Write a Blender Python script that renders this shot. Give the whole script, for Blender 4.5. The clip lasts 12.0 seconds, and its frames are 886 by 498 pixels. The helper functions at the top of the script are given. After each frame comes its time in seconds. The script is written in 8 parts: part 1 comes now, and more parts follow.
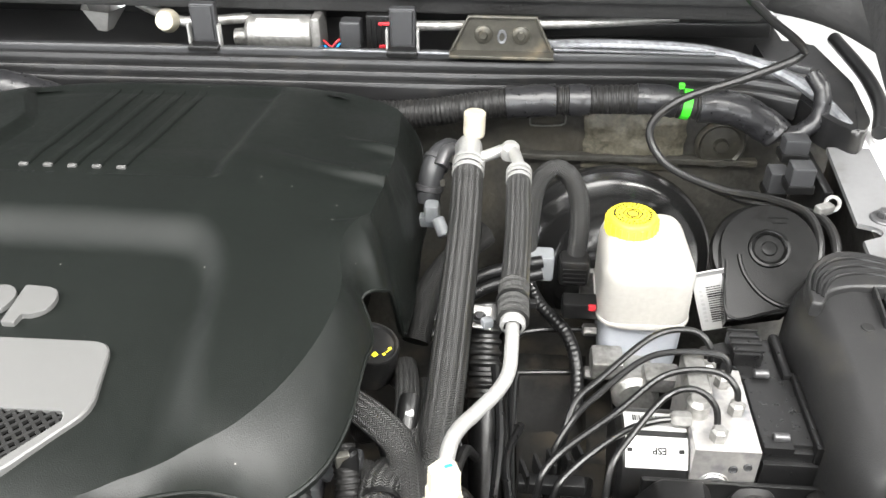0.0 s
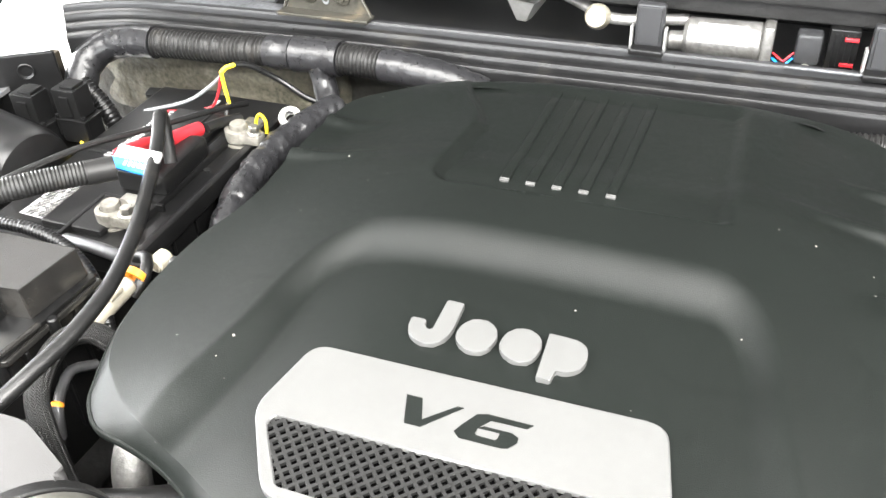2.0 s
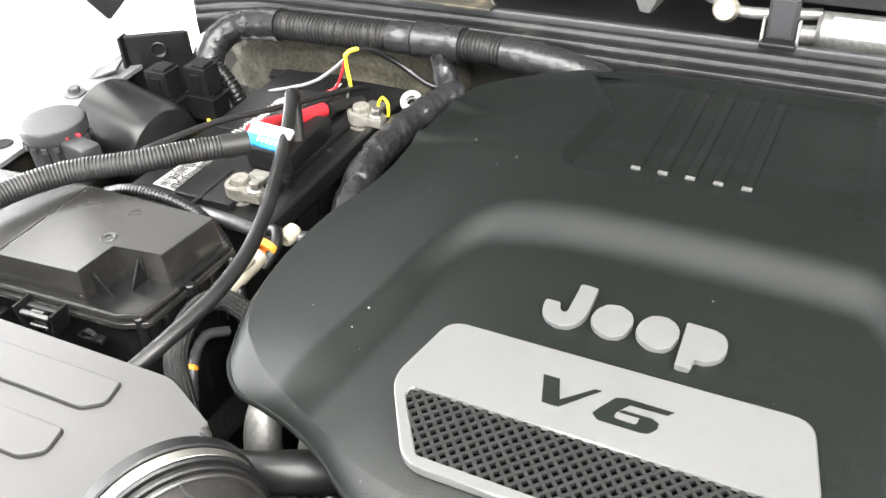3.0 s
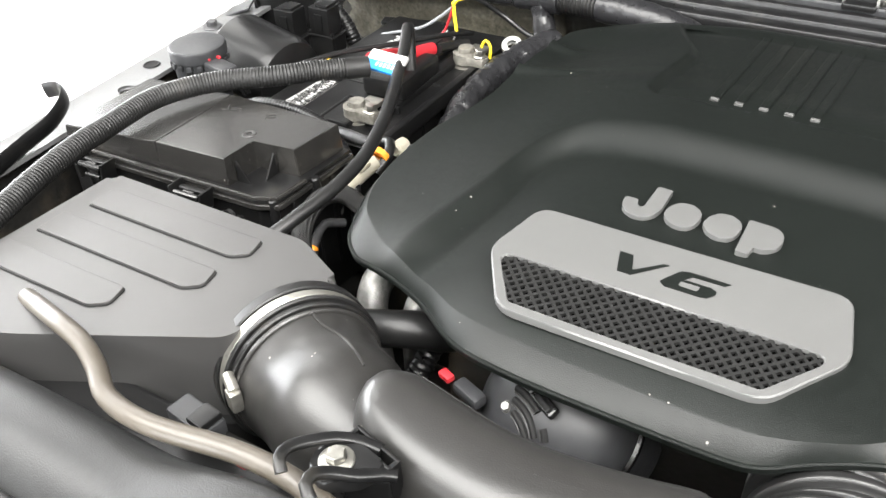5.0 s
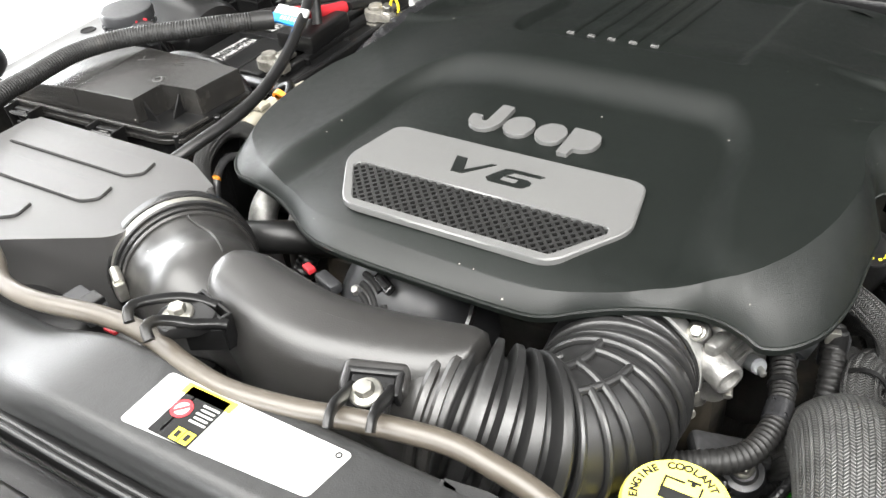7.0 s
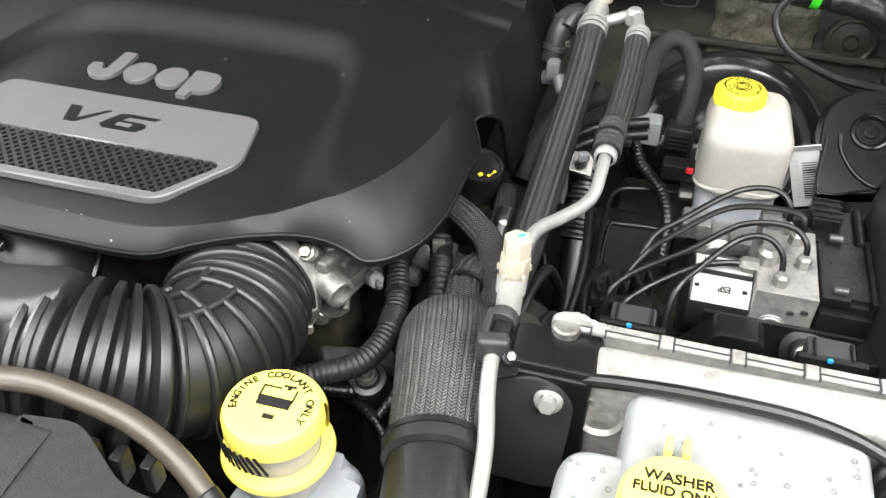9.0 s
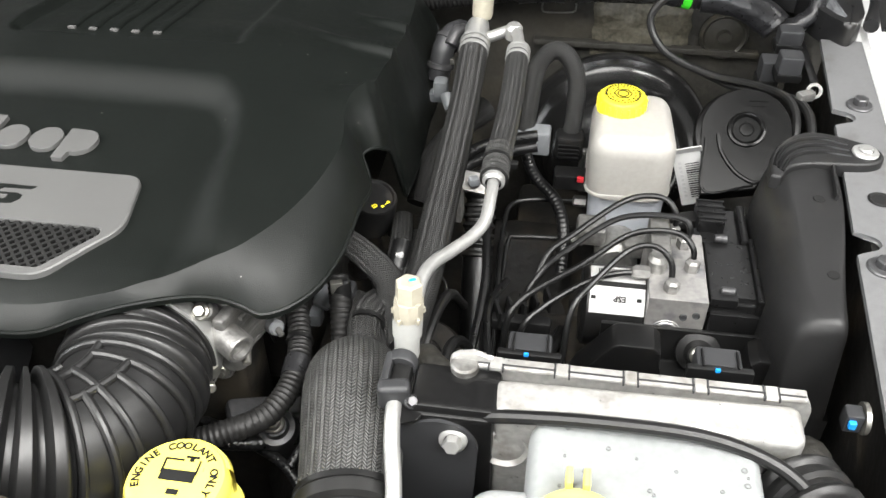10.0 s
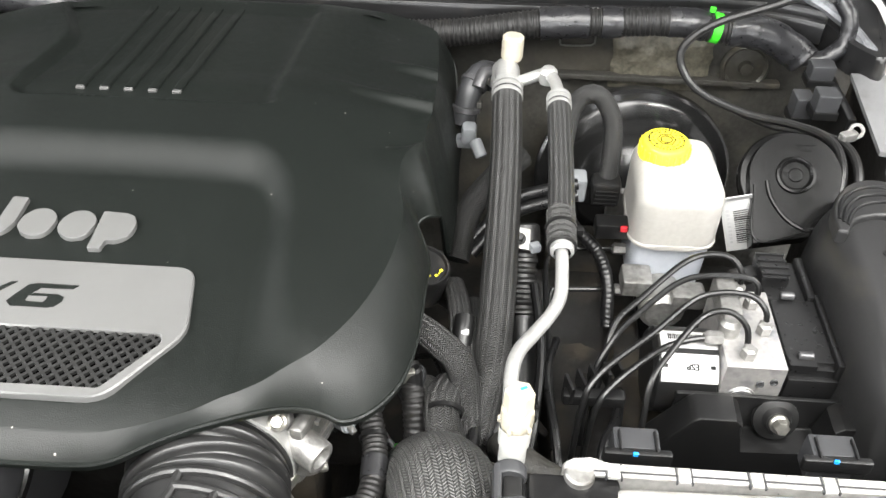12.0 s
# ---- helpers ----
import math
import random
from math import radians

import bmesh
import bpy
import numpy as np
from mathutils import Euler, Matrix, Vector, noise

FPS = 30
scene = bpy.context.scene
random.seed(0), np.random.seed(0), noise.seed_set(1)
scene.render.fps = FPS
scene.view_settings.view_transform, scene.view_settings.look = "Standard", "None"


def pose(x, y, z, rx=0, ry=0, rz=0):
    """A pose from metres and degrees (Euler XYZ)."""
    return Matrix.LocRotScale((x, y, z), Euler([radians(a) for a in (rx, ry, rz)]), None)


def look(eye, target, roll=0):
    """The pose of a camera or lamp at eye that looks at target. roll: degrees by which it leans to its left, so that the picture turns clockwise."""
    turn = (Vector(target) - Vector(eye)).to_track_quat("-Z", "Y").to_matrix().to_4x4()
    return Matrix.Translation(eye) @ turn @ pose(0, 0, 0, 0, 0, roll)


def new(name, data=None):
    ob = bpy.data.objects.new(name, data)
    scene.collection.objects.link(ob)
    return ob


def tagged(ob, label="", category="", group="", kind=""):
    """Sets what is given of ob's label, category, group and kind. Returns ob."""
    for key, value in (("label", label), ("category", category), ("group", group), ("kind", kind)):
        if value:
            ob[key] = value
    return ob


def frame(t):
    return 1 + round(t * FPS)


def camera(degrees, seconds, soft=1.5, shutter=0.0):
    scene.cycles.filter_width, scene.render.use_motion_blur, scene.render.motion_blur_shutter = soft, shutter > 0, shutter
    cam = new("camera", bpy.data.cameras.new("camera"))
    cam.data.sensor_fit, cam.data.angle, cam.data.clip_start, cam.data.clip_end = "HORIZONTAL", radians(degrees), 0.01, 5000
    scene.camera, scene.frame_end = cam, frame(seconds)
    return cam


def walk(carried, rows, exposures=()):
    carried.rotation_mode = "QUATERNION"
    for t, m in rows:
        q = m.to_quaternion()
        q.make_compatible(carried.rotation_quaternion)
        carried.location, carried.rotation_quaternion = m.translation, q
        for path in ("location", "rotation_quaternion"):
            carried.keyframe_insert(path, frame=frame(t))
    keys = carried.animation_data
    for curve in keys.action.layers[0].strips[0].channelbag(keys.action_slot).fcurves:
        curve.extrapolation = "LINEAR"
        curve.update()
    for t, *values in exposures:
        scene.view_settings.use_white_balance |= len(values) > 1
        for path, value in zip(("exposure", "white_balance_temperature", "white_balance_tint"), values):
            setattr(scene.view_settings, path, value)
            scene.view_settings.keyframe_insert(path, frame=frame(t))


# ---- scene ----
cam = camera(53.2, 12.0)
PATH = [
    (0, (0.359, -0.353, 1.378), (0.232, 1.287, 0.241), -0.1),
    (0.5, (0.288, -0.332, 1.398), (0.061, 1.275, 0.23), -0.7),
    (1, (0.222, -0.324, 1.403), (-0.124, 1.248, 0.215), -0.9),
    (1.5, (0.166, -0.311, 1.403), (-0.307, 1.217, 0.202), -1.6),
    (2, (0.12, -0.296, 1.39), (-0.463, 1.196, 0.193), -2.4),
    (2.5, (0.091, -0.303, 1.389), (-0.581, 1.153, 0.195), -3.0),
    (3, (0.087, -0.319, 1.384), (-0.657, 1.102, 0.189), -3.5),
    (3.5, (0.082, -0.347, 1.378), (-0.734, 1.032, 0.181), -2.7),
    (3.7, (0.087, -0.363, 1.381), (-0.754, 1.001, 0.184), -3.0),
    (5.3, (0.159, -0.447, 1.383), (-0.738, 0.877, 0.182), -3.7),
    (5.5, (0.184, -0.455, 1.382), (-0.719, 0.865, 0.18), -4.1),
    (6, (0.236, -0.465, 1.375), (-0.676, 0.846, 0.17), -4.6),
    (6.5, (0.267, -0.471, 1.376), (-0.651, 0.835, 0.17), -5.2),
    (7, (0.293, -0.471, 1.373), (-0.615, 0.842, 0.168), -5.6),
    (7.5, (0.335, -0.467, 1.359), (-0.477, 0.9, 0.146), -4.0),
    (7.7, (0.352, -0.464, 1.354), (-0.414, 0.921, 0.132), -3.6),
    (9.3, (0.406, -0.463, 1.372), (0.074, 1.029, 0.082), 0.5),
    (9.5, (0.409, -0.456, 1.377), (0.113, 1.04, 0.083), -0.3),
    (10, (0.418, -0.439, 1.397), (0.19, 1.062, 0.095), -0.3),
    (10.5, (0.422, -0.424, 1.421), (0.238, 1.08, 0.115), -0.2),
    (11, (0.414, -0.421, 1.426), (0.263, 1.084, 0.117), -0.2),
    (11.5, (0.371, -0.414, 1.434), (0.268, 1.091, 0.12), 0.8),
    (12, (0.305, -0.371, 1.421), (0.228, 1.125, 0.096), 1.3),
]
EXPOSURES = [(0, 0.34), (0.5, 0.74), (1, 0.9), (1.5, 0.92), (2, 0.92), (2.5, 0.86), (3, 0.6), (3.5, 0.38), (5.3, 0.17), (7.7, 0.04), (9.3, -0.34), (11, -0.4), (11.5, -0.26), (12, 0.2)]
walk(cam, [(t, look(eye, target, roll)) for t, eye, target, roll in PATH], EXPOSURES)

# ---- light ----
world = bpy.data.worlds.new("world")
scene.world = world
world.use_nodes = True
world.node_tree.nodes["Background"].inputs[0].default_value = (0.95, 0.98, 1.0, 1)
world.node_tree.nodes["Background"].inputs[1].default_value = 0.03


def ceiling_lamp(x, y, z, sx, sy, watts):
    la = bpy.data.lights.new("ceiling_lamp", "AREA")
    la.shape, la.size, la.size_y, la.energy = "RECTANGLE", sx, sy, watts
    la.color = (1.0, 0.985, 0.955)
    ob = new("ceiling_lamp", la)
    ob.matrix_world = pose(x, y, z)
    return ob


# added out of view, placed and sized to brighten the cover's skirt
for lx, ly, sx, sy, w in ((-2.4, -1.9, 0.9, 2.4, 110), (-0.6, -1.7, 2.8, 2.4, 330), (1.7, -1.15, 1.0, 1.8, 230), (3.25, -0.7, 1.9, 4.0, 270), (-2.8, 1.4, 0.9, 2.4, 80), (0.0, -0.55, 1.0, 1.0, 32)):
    ceiling_lamp(lx, ly, 3.17, sx, sy, w)


def opening_light(name, x, y, z, width, height, watts, turn):
    """An area light in an unseen door opening, added to brighten one side."""
    la = bpy.data.lights.new(name, "AREA")
    la.shape, la.size, la.size_y, la.energy = "RECTANGLE", width, height, watts
    la.color = (0.97, 0.985, 1.0)
    new(name, la).matrix_world = pose(x, y, z, 90, 0, turn)


opening_light("front_door_fill", -0.5, -4.52, 1.27, 4.2, 2.5, 520, 0)
opening_light("side_door_fill", -4.52, 0.6, 1.27, 3.6, 2.5, 560, -90)

# ---- materials ----


def material(name, color, rough=0.5, metal=0.0, grain=0.0, grain_scale=900.0, spread=0.15, patch_scale=14.0, dirt=None, dirt_amount=0.0,
             dirt_scale=30.0, rough_spread=0.1, bump_large=0.0, transmission=0.0, coat=0.0, sss=0.0, specular=0.5, specks=0.0):
    """A surface with a base colour, patchy value changes, grain relief and dirt."""
    m = bpy.data.materials.new(name)
    m.use_nodes = True
    nt = m.node_tree
    n, l = nt.nodes, nt.links
    p = n["Principled BSDF"]
    tc = n.new("ShaderNodeTexCoord")

    def noise_node(scale, detail=4.0):
        t = n.new("ShaderNodeTexNoise")
        t.inputs["Scale"].default_value, t.inputs["Detail"].default_value = scale, detail
        l.new(tc.outputs["Object"], t.inputs["Vector"])
        return t

    big, small = noise_node(patch_scale), noise_node(patch_scale * 14, 3.0)
    mix = n.new("ShaderNodeMath")
    mix.operation = "ADD"
    l.new(big.outputs["Fac"], mix.inputs[0])
    l.new(small.outputs["Fac"], mix.inputs[1])
    ramp = n.new("ShaderNodeValToRGB")
    ramp.color_ramp.elements[0].position, ramp.color_ramp.elements[1].position = 0.35, 0.65
    half = n.new("ShaderNodeMath")
    half.operation = "MULTIPLY"
    half.inputs[1].default_value = 0.5
    l.new(mix.outputs[0], half.inputs[0])
    l.new(half.outputs[0], ramp.inputs[0])
    lo, hi = 1 - spread, 1 + spread
    ramp.color_ramp.elements[0].color = (*[c * lo for c in color], 1)
    ramp.color_ramp.elements[1].color = (*[min(c * hi, 1) for c in color], 1)
    out = ramp.outputs["Color"]
    if dirt:
        dn = noise_node(dirt_scale, 8.0)
        dr = n.new("ShaderNodeValToRGB")
        dr.color_ramp.elements[0].position, dr.color_ramp.elements[1].position = 0.62 - 0.3 * dirt_amount, 0.78
        l.new(dn.outputs["Fac"], dr.inputs[0])
        mx = n.new("ShaderNodeMix")
        mx.data_type = "RGBA"
        l.new(dr.outputs["Color"], mx.inputs["Factor"])
        l.new(out, mx.inputs["A"])
        mx.inputs["B"].default_value = (*dirt, 1)
        out = mx.outputs["Result"]
    if specks:
        vo = n.new("ShaderNodeTexVoronoi")
        vo.inputs["Scale"].default_value = specks
        l.new(tc.outputs["Object"], vo.inputs["Vector"])
        size = n.new("ShaderNodeSeparateColor")
        l.new(vo.outputs["Color"], size.inputs[0])
        lim = n.new("ShaderNodeMapRange")
        lim.inputs["From Min"].default_value, lim.inputs["To Max"].default_value = 0.55, 0.075
        l.new(size.outputs[0], lim.inputs["Value"])
        near = n.new("ShaderNodeMath")
        near.operation = "LESS_THAN"
        l.new(vo.outputs["Distance"], near.inputs[0])
        l.new(lim.outputs["Result"], near.inputs[1])
        sp = n.new("ShaderNodeMix")
        sp.data_type = "RGBA"
        l.new(near.outputs[0], sp.inputs["Factor"])
        l.new(out, sp.inputs["A"])
        sp.inputs["B"].default_value = (0.22, 0.21, 0.19, 1)
        out = sp.outputs["Result"]
    l.new(out, p.inputs["Base Color"])
    mr = n.new("ShaderNodeMapRange")
    mr.inputs["To Min"].default_value, mr.inputs["To Max"].default_value = max(rough - rough_spread, 0.02), min(rough + rough_spread, 1)
    l.new(small.outputs["Fac"], mr.inputs["Value"])
    l.new(mr.outputs["Result"], p.inputs["Roughness"])
    p.inputs["Metallic"].default_value = metal
    p.inputs["Transmission Weight"].default_value = transmission
    p.inputs["Coat Weight"].default_value = coat
    p.inputs["Specular IOR Level"].default_value = specular
    if sss:
        p.inputs["Subsurface Weight"].default_value = sss
        p.inputs["Subsurface Radius"].default_value = (0.03, 0.03, 0.03)
        p.inputs["Subsurface Scale"].default_value = 0.5
    if grain or bump_large:
        g = noise_node(grain_scale, 2.0)
        b = n.new("ShaderNodeBump")
        b.inputs["Strength"].default_value, b.inputs["Distance"].default_value = grain, 0.0006
        l.new(g.outputs["Fac"], b.inputs["Height"])
        if bump_large:
            g2 = noise_node(45.0, 3.0)
            b2 = n.new("ShaderNodeBump")
            b2.inputs["Strength"].default_value, b2.inputs["Distance"].default_value = bump_large, 0.004
            l.new(g2.outputs["Fac"], b2.inputs["Height"])
            l.new(b2.outputs["Normal"], b.inputs["Normal"])
        l.new(b.outputs["Normal"], p.inputs["Normal"])
    return m


MATTE = material("matte_duct_plastic", (0.0095, 0.0095, 0.0097), 0.46, grain=0.3, spread=0.12, dirt=(0.02, 0.019, 0.017), dirt_amount=0.12, specular=0.36)
LATTICE = material("lattice_plastic", (0.010, 0.010, 0.0098), 0.40, spread=0.1)
VOID = material("grille_hole_shade", (0.0008, 0.0008, 0.0008), 0.95, specular=0.0)
HUMP = material("hump_plastic", (0.017, 0.0173, 0.0173), 0.42, grain=0.3, spread=0.2, rough_spread=0.08, specular=0.34)
COVER = material("cover_plastic", (0.0031, 0.0042, 0.0035), 0.45, grain=0.36, grain_scale=1300, spread=0.14, specular=0.30, rough_spread=0.09, specks=75)
BLACK = material("black_plastic", (0.0055, 0.0055, 0.0056), 0.31, grain=0.16, spread=0.3, dirt=(0.014, 0.013, 0.011), dirt_amount=0.1, rough_spread=0.05, specular=0.32)
SATIN = material("satin_duct_plastic", (0.0155, 0.0150, 0.0143), 0.33, grain=0.16, spread=0.12, rough_spread=0.06, specks=90)
FUSELID = material("glossy_fuse_lid", (0.013, 0.0125, 0.0118), 0.24, grain=0.12, spread=0.25, rough_spread=0.07, dirt=(0.028, 0.026, 0.023), dirt_amount=0.2, dirt_scale=20, specks=90)
GLOSS = material("gloss_black", (0.008, 0.008, 0.008), 0.20, spread=0.1, rough_spread=0.04)
GREYBOX = material("airbox_plastic", (0.036, 0.0352, 0.0348), 0.37, grain=0.18, grain_scale=1500, spread=0.06)
RUBBER = material("rubber", (0.0070, 0.0070, 0.0070), 0.36, grain=0.25, spread=0.3, dirt=(0.024, 0.021, 0.018), dirt_amount=0.15, rough_spread=0.06, specular=0.34)
BELLOWS = material("bellows_rubber", (0.010, 0.010, 0.010), 0.37, grain=0.12, spread=0.10, rough_spread=0.05, specks=90)
HOSE = material("grey_brown_hose", (0.050, 0.043, 0.034), 0.36, grain=0.1, spread=0.12)
LOOM = material("loom_plastic", (0.006, 0.006, 0.0062), 0.29, spread=0.25, grain=0.08, rough_spread=0.05, specular=0.32)
TAPE = material("loom_tape", (0.0125, 0.0125, 0.0135), 0.29, bump_large=0.6, grain=0.2, spread=0.2, rough_spread=0.06, specular=0.4)
ALU = material("bare_aluminium", (0.39, 0.39, 0.38), 0.34, 0.65, grain=0.15, spread=0.10, rough_spread=0.10)
CASE = material("bright_module_case", (0.41, 0.405, 0.39), 0.33, 0.55, grain=0.2, spread=0.2, rough_spread=0.12, dirt=(0.20, 0.185, 0.16), dirt_amount=0.4, dirt_scale=55)
CAST = material("cast_aluminium", (0.225, 0.222, 0.214), 0.42, 0.7, grain=0.6, grain_scale=600, spread=0.3, dirt=(0.07, 0.063, 0.052), dirt_amount=0.25, dirt_scale=50)
PAINTSILVER = material("silver_paint", (0.092, 0.092, 0.0905), 0.46, 0.2, grain=0.25, grain_scale=1600, spread=0.05)
STEEL = material("zinc_steel", (0.38, 0.37, 0.335), 0.32, 0.9, spread=0.2)
DARKSTEEL = material("black_steel", (0.018, 0.018, 0.018), 0.36, 0.0, spread=0.2)
WHITEPAINT = material("white_car_paint", (0.80, 0.80, 0.80), 0.25, coat=0.5, spread=0.03)
FENDERPAINT = material("inner_fender_grey_paint", (0.105, 0.106, 0.108), 0.34, spread=0.12, grain=0.2, dirt=(0.06, 0.057, 0.052), dirt_amount=0.15, dirt_scale=40)
FIREWALL = material("firewall_liner", (0.026, 0.025, 0.022), 0.5, spread=0.45, bump_large=0.9, dirt=(0.060, 0.053, 0.040), dirt_amount=0.3, dirt_scale=11, grain=0.3, specular=0.3)
FOIL = material("foil_insulation", (0.082, 0.076, 0.058), 0.45, 0.1, bump_large=1.0, spread=0.55, dirt=(0.035, 0.031, 0.024), dirt_amount=0.5, dirt_scale=26, specular=0.3)
# near-black base carries the deep bay's shade; brown dirt lies over it
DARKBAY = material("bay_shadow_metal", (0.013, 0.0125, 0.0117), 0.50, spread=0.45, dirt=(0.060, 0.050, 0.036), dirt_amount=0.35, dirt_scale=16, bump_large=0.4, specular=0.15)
TANK = material("translucent_tank", (0.285, 0.276, 0.258), 0.38, sss=0.5, spread=0.08)
TANKLOW = material("translucent_tank_base", (0.27, 0.285, 0.31), 0.38, sss=0.5, spread=0.05)
WASHER = material("washer_tank", (0.215, 0.225, 0.225), 0.36, sss=0.4, spread=0.10)
YELLOW = material("yellow_cap", (0.80, 0.675, 0.032), 0.36, spread=0.05)
HORNBLACK = material("deep_gloss_black", (0.0030, 0.0030, 0.0030), 0.17, spread=0.3, specular=0.16, rough_spread=0.08)
CREAM = material("cream_plastic", (0.27, 0.25, 0.20), 0.40, spread=0.12, sss=0.3)
BUBBLE = material("dull_bubble_print", (0.15, 0.155, 0.155), 0.4)
BRAKELINE = material("coated_brake_line", (0.0045, 0.0045, 0.0046), 0.34, spread=0.2, specular=0.35)
WHITEPL = material("white_plastic", (0.26, 0.26, 0.25), 0.4, spread=0.08)
BOLTGREY = material("dark_bolt_steel", (0.060, 0.060, 0.062), 0.36, 0.5, spread=0.35)
ALUBLOCK = material("machined_block", (0.40, 0.39, 0.38), 0.40, 0.75, grain=0.2, spread=0.15, dirt=(0.10, 0.11, 0.13), dirt_amount=0.35, dirt_scale=60)
LABEL = material("paper_label", (0.35, 0.35, 0.345), 0.42, spread=0.06)
INK = material("ink", (0.010, 0.010, 0.010), 0.7, specular=0.15)
GREYINK = material("grey_ink", (0.30, 0.30, 0.30), 0.5)
REDPL = material("red_plastic", (0.33, 0.014, 0.02), 0.45, spread=0.1)
CONDUIT = material("dull_conduit_plastic", (0.010, 0.0098, 0.0096), 0.46, spread=0.2, grain=0.1, dirt=(0.022, 0.020, 0.018), dirt_amount=0.1, specular=0.28)
BLUEPL = material("blue_print", (0.01, 0.22, 0.62), 0.4)
ORANGEPL = material("orange_plastic", (0.75, 0.25, 0.02), 0.45)
GREENTAPE = material("green_tape", (0.04, 0.50, 0.02), 0.4)
# YELLOW made paler to paint lamp glare on the two caps
GLAREYELLOW = material("glare_yellow_cap", (0.84, 0.735, 0.12), 0.32, spread=0.04)
YELLOWWIRE = material("yellow_wire", (0.80, 0.58, 0.02), 0.4)
GREYPL = material("grey_connector", (0.15, 0.157, 0.165), 0.45, spread=0.1)
DKGREYPL = material("dark_grey_connector", (0.024, 0.0245, 0.026), 0.40, spread=0.15, specular=0.36)
GALV = material("galvanised_steel", (0.16, 0.165, 0.175), 0.36, 0.6, spread=0.4, dirt=(0.05, 0.05, 0.05), dirt_amount=0.4, bump_large=0.7)
BRACKET = material("olive_bracket_steel", (0.040, 0.038, 0.031), 0.40, 0.4, spread=0.3, dirt=(0.12, 0.10, 0.07), dirt_amount=0.2, dirt_scale=40)
LEAD = material("dull_lead_terminal", (0.22, 0.21, 0.185), 0.45, 0.5, spread=0.35, dirt=(0.08, 0.075, 0.06), dirt_amount=0.3, dirt_scale=60, bump_large=0.4)
SEAL = material("seal_rubber", (0.008, 0.008, 0.0083), 0.30, spread=0.25, rough_spread=0.06, specular=0.34, dirt=(0.02, 0.019, 0.017), dirt_amount=0.15)
CONCRETE = material("painted_floor", (0.62, 0.62, 0.61), 0.4, spread=0.06, patch_scale=2)
WALLPAINT = material("wall_paint", (0.80, 0.80, 0.79), 0.8, spread=0.03, patch_scale=2)
GREYWALL = material("grey_wall_paint", (0.20, 0.20, 0.20), 0.8, spread=0.05, patch_scale=2)
INSULATION = material("hood_insulation", (0.0075, 0.0075, 0.0075), 0.85, spread=0.2, bump_large=0.8)


def braid_material(name, color, ribs, pitch, groove, rough=0.45):
    """Woven sleeve: ribs run along the hose, and slanted threads lean to and fro from rib to rib. pitch: threads for each step of the length."""
    m = bpy.data.materials.new(name)
    m.use_nodes = True
    nt = m.node_tree
    n, l = nt.nodes, nt.links
    p = n["Principled BSDF"]
    uv = n.new("ShaderNodeTexCoord")
    sep = n.new("ShaderNodeSeparateXYZ")
    l.new(uv.outputs["UV"], sep.inputs[0])

    def op(kind, a, b=0.0, c=0.0):
        q = n.new("ShaderNodeMath")
        q.operation = kind
        for i, v in enumerate((a, b, c)):
            if isinstance(v, (int, float)):
                q.inputs[i].default_value = v
            else:
                l.new(v, q.inputs[i])
        return q.outputs[0]

    across = op("MULTIPLY", sep.outputs["X"], ribs)
    lean = op("PINGPONG", across, 1.0)
    phase = op("MULTIPLY_ADD", sep.outputs["Y"], pitch, op("MULTIPLY", lean, 1.1))
    thread = op("MULTIPLY_ADD", op("SINE", op("MULTIPLY", phase, 6.2832)), 0.5, 0.5)
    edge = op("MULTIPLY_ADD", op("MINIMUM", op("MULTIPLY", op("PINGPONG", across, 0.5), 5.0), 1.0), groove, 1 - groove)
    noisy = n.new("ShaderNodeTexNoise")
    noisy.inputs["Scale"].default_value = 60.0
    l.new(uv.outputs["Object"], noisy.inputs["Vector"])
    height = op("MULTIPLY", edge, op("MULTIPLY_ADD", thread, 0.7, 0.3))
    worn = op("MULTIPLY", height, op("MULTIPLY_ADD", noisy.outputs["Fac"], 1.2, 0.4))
    # height drives colour: shade of grooves and thread gaps is painted dark
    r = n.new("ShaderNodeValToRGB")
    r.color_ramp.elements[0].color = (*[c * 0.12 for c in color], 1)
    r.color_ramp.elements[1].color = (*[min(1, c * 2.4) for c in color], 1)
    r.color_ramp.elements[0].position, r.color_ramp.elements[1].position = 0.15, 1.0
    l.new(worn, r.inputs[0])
    l.new(r.outputs[0], p.inputs["Base Color"])
    b = n.new("ShaderNodeBump")
    b.inputs["Strength"].default_value, b.inputs["Distance"].default_value = 0.9, 0.0012
    l.new(height, b.inputs["Height"])
    l.new(b.outputs["Normal"], p.inputs["Normal"])
    p.inputs["Roughness"].default_value = rough
    p.inputs["Specular IOR Level"].default_value = 0.4
    return m


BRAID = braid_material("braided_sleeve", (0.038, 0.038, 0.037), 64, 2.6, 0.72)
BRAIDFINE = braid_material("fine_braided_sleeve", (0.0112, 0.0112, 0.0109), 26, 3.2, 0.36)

# ---- mesh helpers ----


def V(*a):
    return Vector(a)


def thing(name, loc, label, category, group="", kind=""):
    ob = new(name)
    ob.empty_display_size = 0.02
    ob.location = loc
    return tagged(ob, label, category, group, kind)


def finish(bm, name, mat, angle=35):
    me = bpy.data.meshes.new(name)
    bmesh.ops.recalc_face_normals(bm, faces=bm.faces[:])
    bm.to_mesh(me)
    bm.free()
    for poly in me.polygons:
        poly.use_smooth = True
    me.set_sharp_from_angle(angle=radians(angle))
    me.materials.append(mat)
    return me


